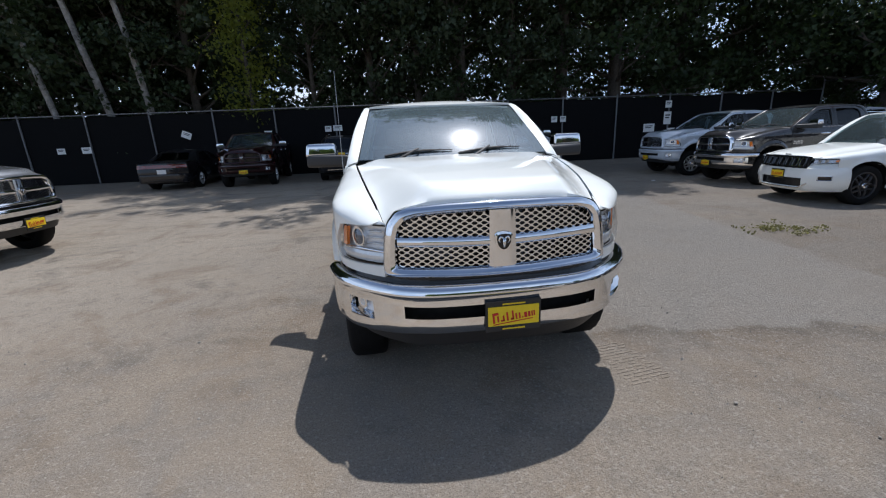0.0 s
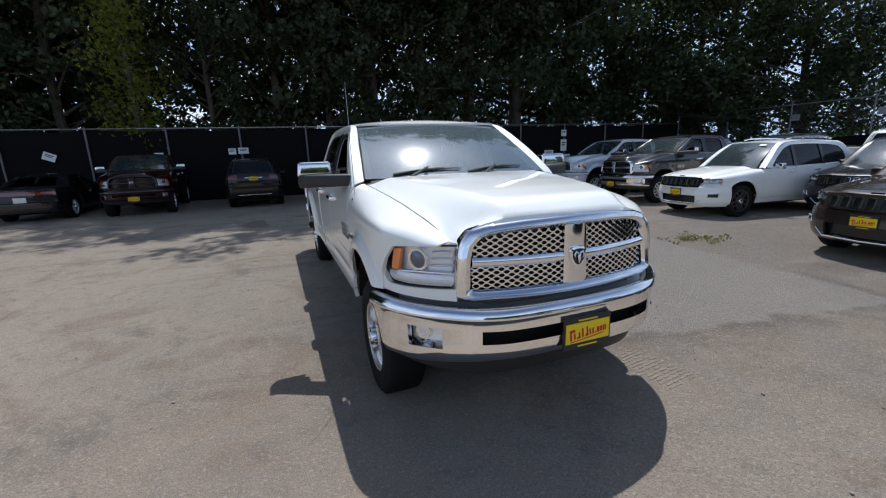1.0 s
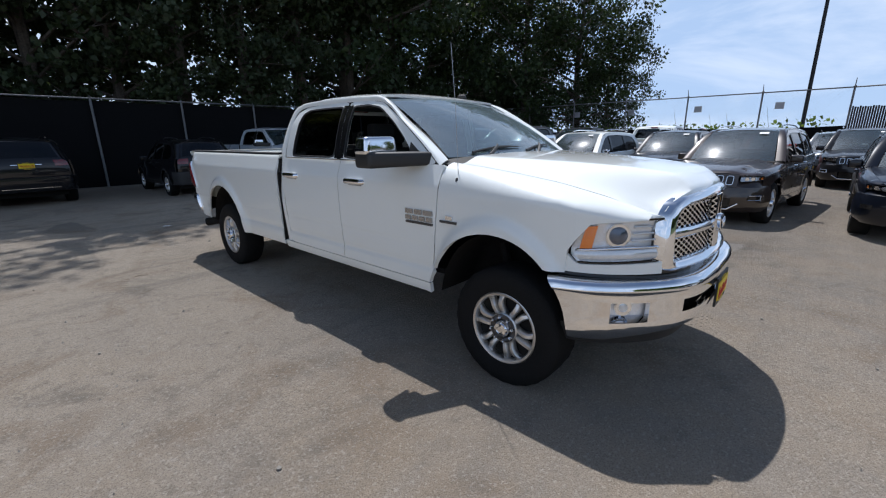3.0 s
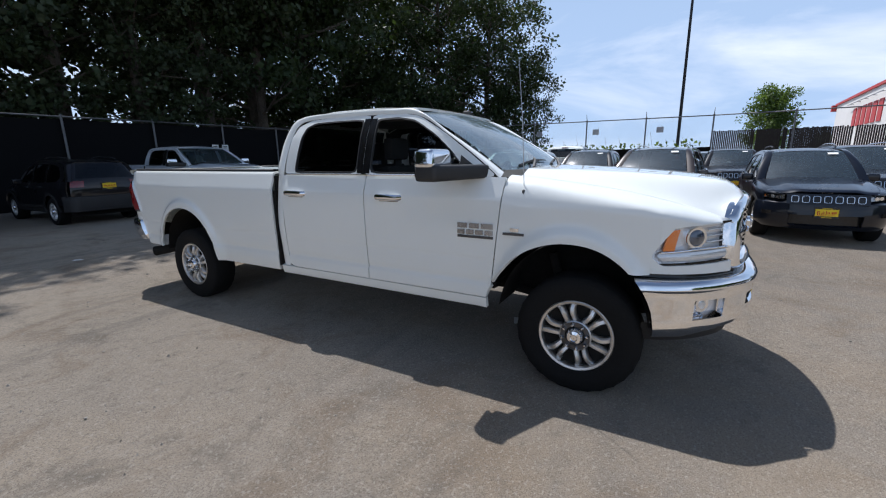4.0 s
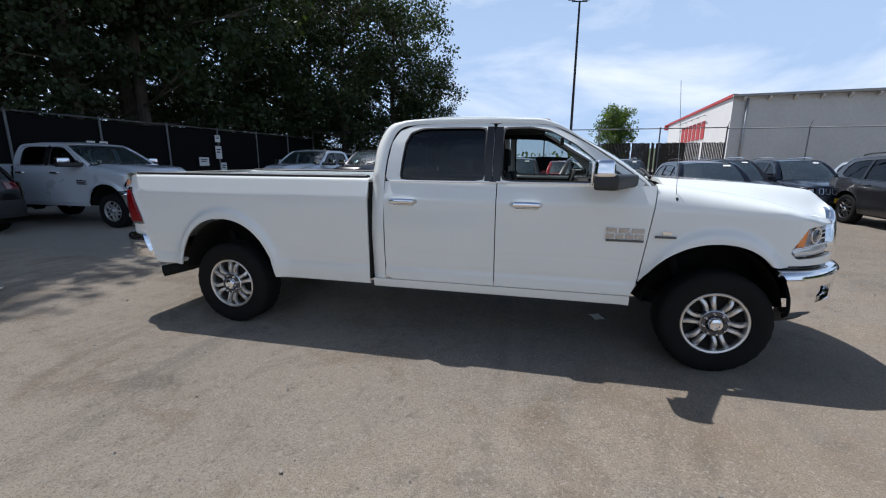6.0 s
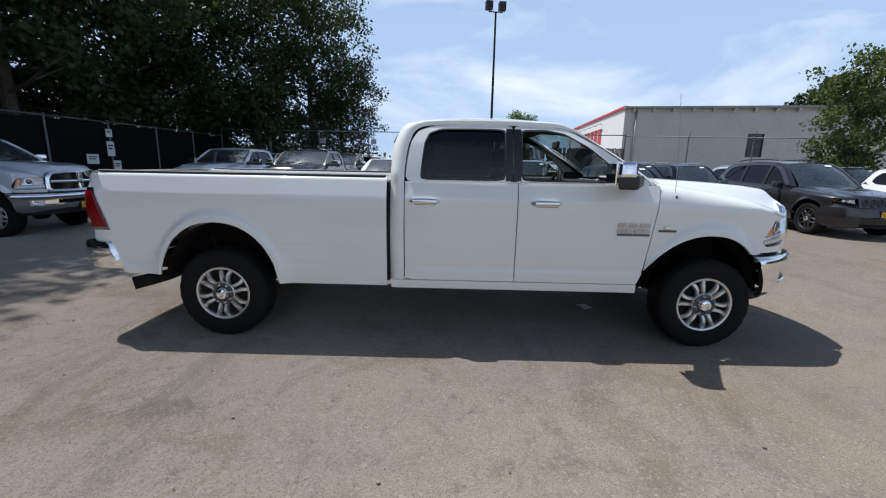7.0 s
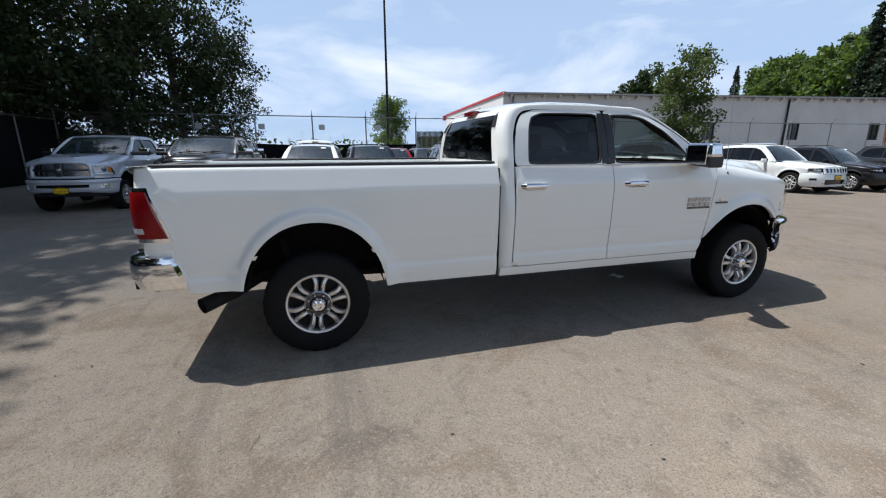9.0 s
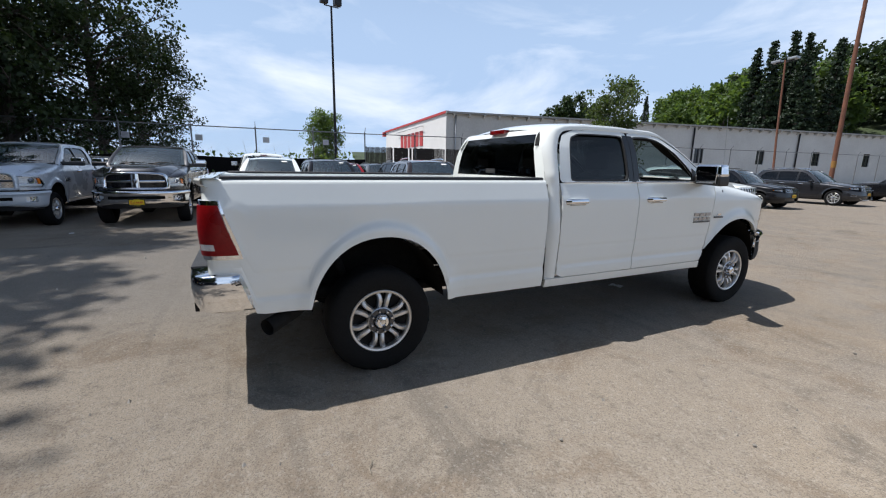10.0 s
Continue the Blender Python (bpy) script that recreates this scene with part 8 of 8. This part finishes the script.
# ---- small things on the ground ----
def build_gravel():
    """Loose chips over the asphalt near the path, joined as one."""
    rng = np.random.default_rng(3)
    verts, faces = [], []
    n = 15000
    xs, ys = rng.uniform(-9.5, 6.0, n), rng.uniform(-4.5, 9.0, n)
    for x, y in zip(xs, ys):
        dens = 0.5 + 0.5 * noise.noise((x * 0.6, y * 0.6, 4.0))
        if rng.random() > 0.25 + dens:
            continue
        r = 0.0036 * rng.lognormal(0.0, 0.60)
        h = r * rng.uniform(0.5, 1.0)
        a = rng.uniform(0, 6.28)
        b = len(verts)
        for k in range(4):
            q = a + k * 1.5708 + rng.uniform(-0.3, 0.3)
            verts.append((x + r * rng.uniform(0.8, 1.5) * math.cos(q), y + r * rng.uniform(0.7, 1.2) * math.sin(q), -0.012))
        verts.append((x + r * 0.2, y, h - 0.004))
        faces += [(b, b + 1, b + 4), (b + 1, b + 2, b + 4), (b + 2, b + 3, b + 4), (b + 3, b, b + 4)]
    ob = link("gravel", mesh_of("gravel", verts, faces, M_CHIPS))
    tagged(ob, "scattered pale and dark gravel chips on the asphalt", "gravel", kind="stuff")


M_CHIPS = material("gravel_chips", (0.36, 0.335, 0.30), rough=0.95, dark=(0.035, 0.033, 0.03), vary=0.3, grain=5, blotch=1, island=True)
build_gravel()


def stone(x, y, r, seed):
    bm = bmesh.new()
    bmesh.ops.create_icosphere(bm, subdivisions=2, radius=r)
    for v in bm.verts:
        v.co *= 1 + 0.35 * noise.noise(v.co * (2.2 / r) + Vector((seed, 0, 0)))
        v.co.z *= 0.55
    ob = part("stone", bm, M_STONE)
    ob.location = (x, y, r * 0.30)
    tagged(ob, "small pale stone lying on the asphalt", "stone", group="loose stones")


for k, (x, y, r) in enumerate(((-2.334, 0.409, 0.022), (-3.3, 1.6, 0.016), (-2.7, 2.6, 0.018), (-1.9, -0.7, 0.015), (0.9, -1.9, 0.017), (1.4, -1.2, 0.02), (1.9, -1.6, 0.014), (-2.2, 3.6, 0.017), (-3.4, 3.2, 0.014), (-2.9, 5.0, 0.019), (-4.6, 4.3, 0.02), (-5.0, 2.4, 0.018), (2.3, -0.6, 0.016), (-2.5, 6.1, 0.015))):
    stone(x, y, r * 0.6, k)

bm = bmesh.new()
add_tube(bm, [(-0.13, -0.03, 0.006), (-0.04, 0.012, 0.009), (0.05, 0.0, 0.008), (0.13, 0.04, 0.007)], [0.004, 0.005, 0.005, 0.003], 6)
add_tube(bm, [(0.0, 0.005, 0.008), (0.05, -0.045, 0.01)], [0.004, 0.002], 5)
ob = part("twig", bm, M_TWIG)
ob.matrix_world = pose(-1.955, 4.667, 0, 0, 0, -28) @ Matrix.Scale(0.5, 4)
tagged(ob, "dry forked brown twig lying on the asphalt", "twig")

bm = sheet(lambda u, v: (0.17 * u, 0.11 * v, 0.004 + 0.012 * noise.noise((u * 3, v * 3, 0)) + 0.012), span(-0.5, 0.5, 8), span(-0.5, 0.5, 6))
ob = part("paper_scrap", bm, M_PAPER, smooth=True)
ob.matrix_world = pose(0.038, 0.712, 0.0, 0, 0, 20)
tagged(ob, "crumpled scrap of white paper under the truck", "paper")
for x, y in ((7.5, 8.6), (6.6, 10.8), (-0.8, 7.9)):
    bm = sheet(lambda u, v: (0.13 * u, 0.09 * v, 0.016 + 0.01 * noise.noise((u * 4 + x, v * 4, y))), span(-0.5, 0.5, 6), span(-0.5, 0.5, 5))
    ob = part("paper_scrap", bm, M_PAPER, smooth=True)
    ob.matrix_world = pose(x, y, 0.0, 0, 0, x * 50)
    tagged(ob, "small scrap of white litter on shaded asphalt", "paper")


def build_weeds():
    rng = np.random.default_rng(8)
    spots = []
    for k in range(26):
        cx, cy, n = 5.45 + rng.normal(0, 0.34), 0.0, int(rng.integers(8, 34))
        cy = 2.47 - 0.2 * (cx - 5.4) + rng.normal(0, 0.16)
        p = rng.normal(size=(n, 3)) * np.array([0.05, 0.05, 0.0]) + np.array([cx, cy, 0.0])
        p[:, 2] = rng.uniform(0.004, 0.045, n)
        spots.append(p)
    me = leaf_mesh("weeds", np.concatenate(spots), M_GRASS, 0.034, 4, droop=-0.9)
    tagged(link("weeds", me), "low dry yellow-green weeds growing through the asphalt", "weeds", kind="stuff")


build_weeds()


TRACK = (1.02, -0.60)


def build_tyre_print():
    """Faint lug prints of a turning tyre in dry dust."""
    bm = bmesh.new()
    rng = random.Random(6)
    m = pose(TRACK[0], TRACK[1], 0.0, 0, 0, 8)
    for r in range(15):
        for c in range(4):
            if rng.random() < 0.12:
                continue
            x, y = -0.15 + c * 0.08 + (0.025 if r % 2 else 0), -0.28 + r * 0.037
            q = m @ Vector((x + 0.02, y, 0))
            got = add_box(bm, (x, y, 0.0), (x + rng.uniform(0.045, 0.068), y + 0.013, 0.01), m)
            for v in got:
                v.co.z = ground_z(q.x, q.y) + (0.0035 if v.co.z > 0.005 else -0.01)
    ob = part("tyre_print", bm, M_DUST)
    tagged(ob, "faint tyre tread print in dry tan dust", "tyre print", kind="stuff")


M_DUST = material("tan_dust", (0.205, 0.172, 0.134), rough=0.98, vary=0.2, grain=60, blotch=4, bump=0.4)
build_tyre_print()


def build_hedge():
    """Brambles that climb over the east fence."""
    rng = np.random.default_rng(14)
    spots = []
    for y in np.arange(-1.2, 15.5, 0.22):
        top = 2.0 + 0.40 * (0.5 + 0.9 * noise.noise((y * 0.7, 0, 2)))
        k = 11
        spots.append(np.column_stack([23.0 + rng.normal(0, 0.35, k), y + rng.normal(0, 0.22, k), rng.uniform(0.9, top, k)]))
    thing = empty("bramble_hedge")
    tagged(thing, "straggling green brambles showing over the far fence screen", "hedge")
    for y in np.arange(-1.0, 15.5, 0.8):
        bm = bmesh.new()
        add_tube(bm, [(23.0, y, 0), (23.1, y + 0.2, 1.2), (22.9 + 0.2 * math.sin(y * 5), y + 0.5, 2.5 + 0.3 * math.sin(y * 3))], [0.02, 0.012, 0.004], 5)
        part("stem", bm, M_BARK, thing)
    tagged(link("leaves", leaf_mesh("leaves", np.concatenate(spots), M_LEAFLIGHT, 0.2, 15), thing), kind="stuff")


build_hedge()
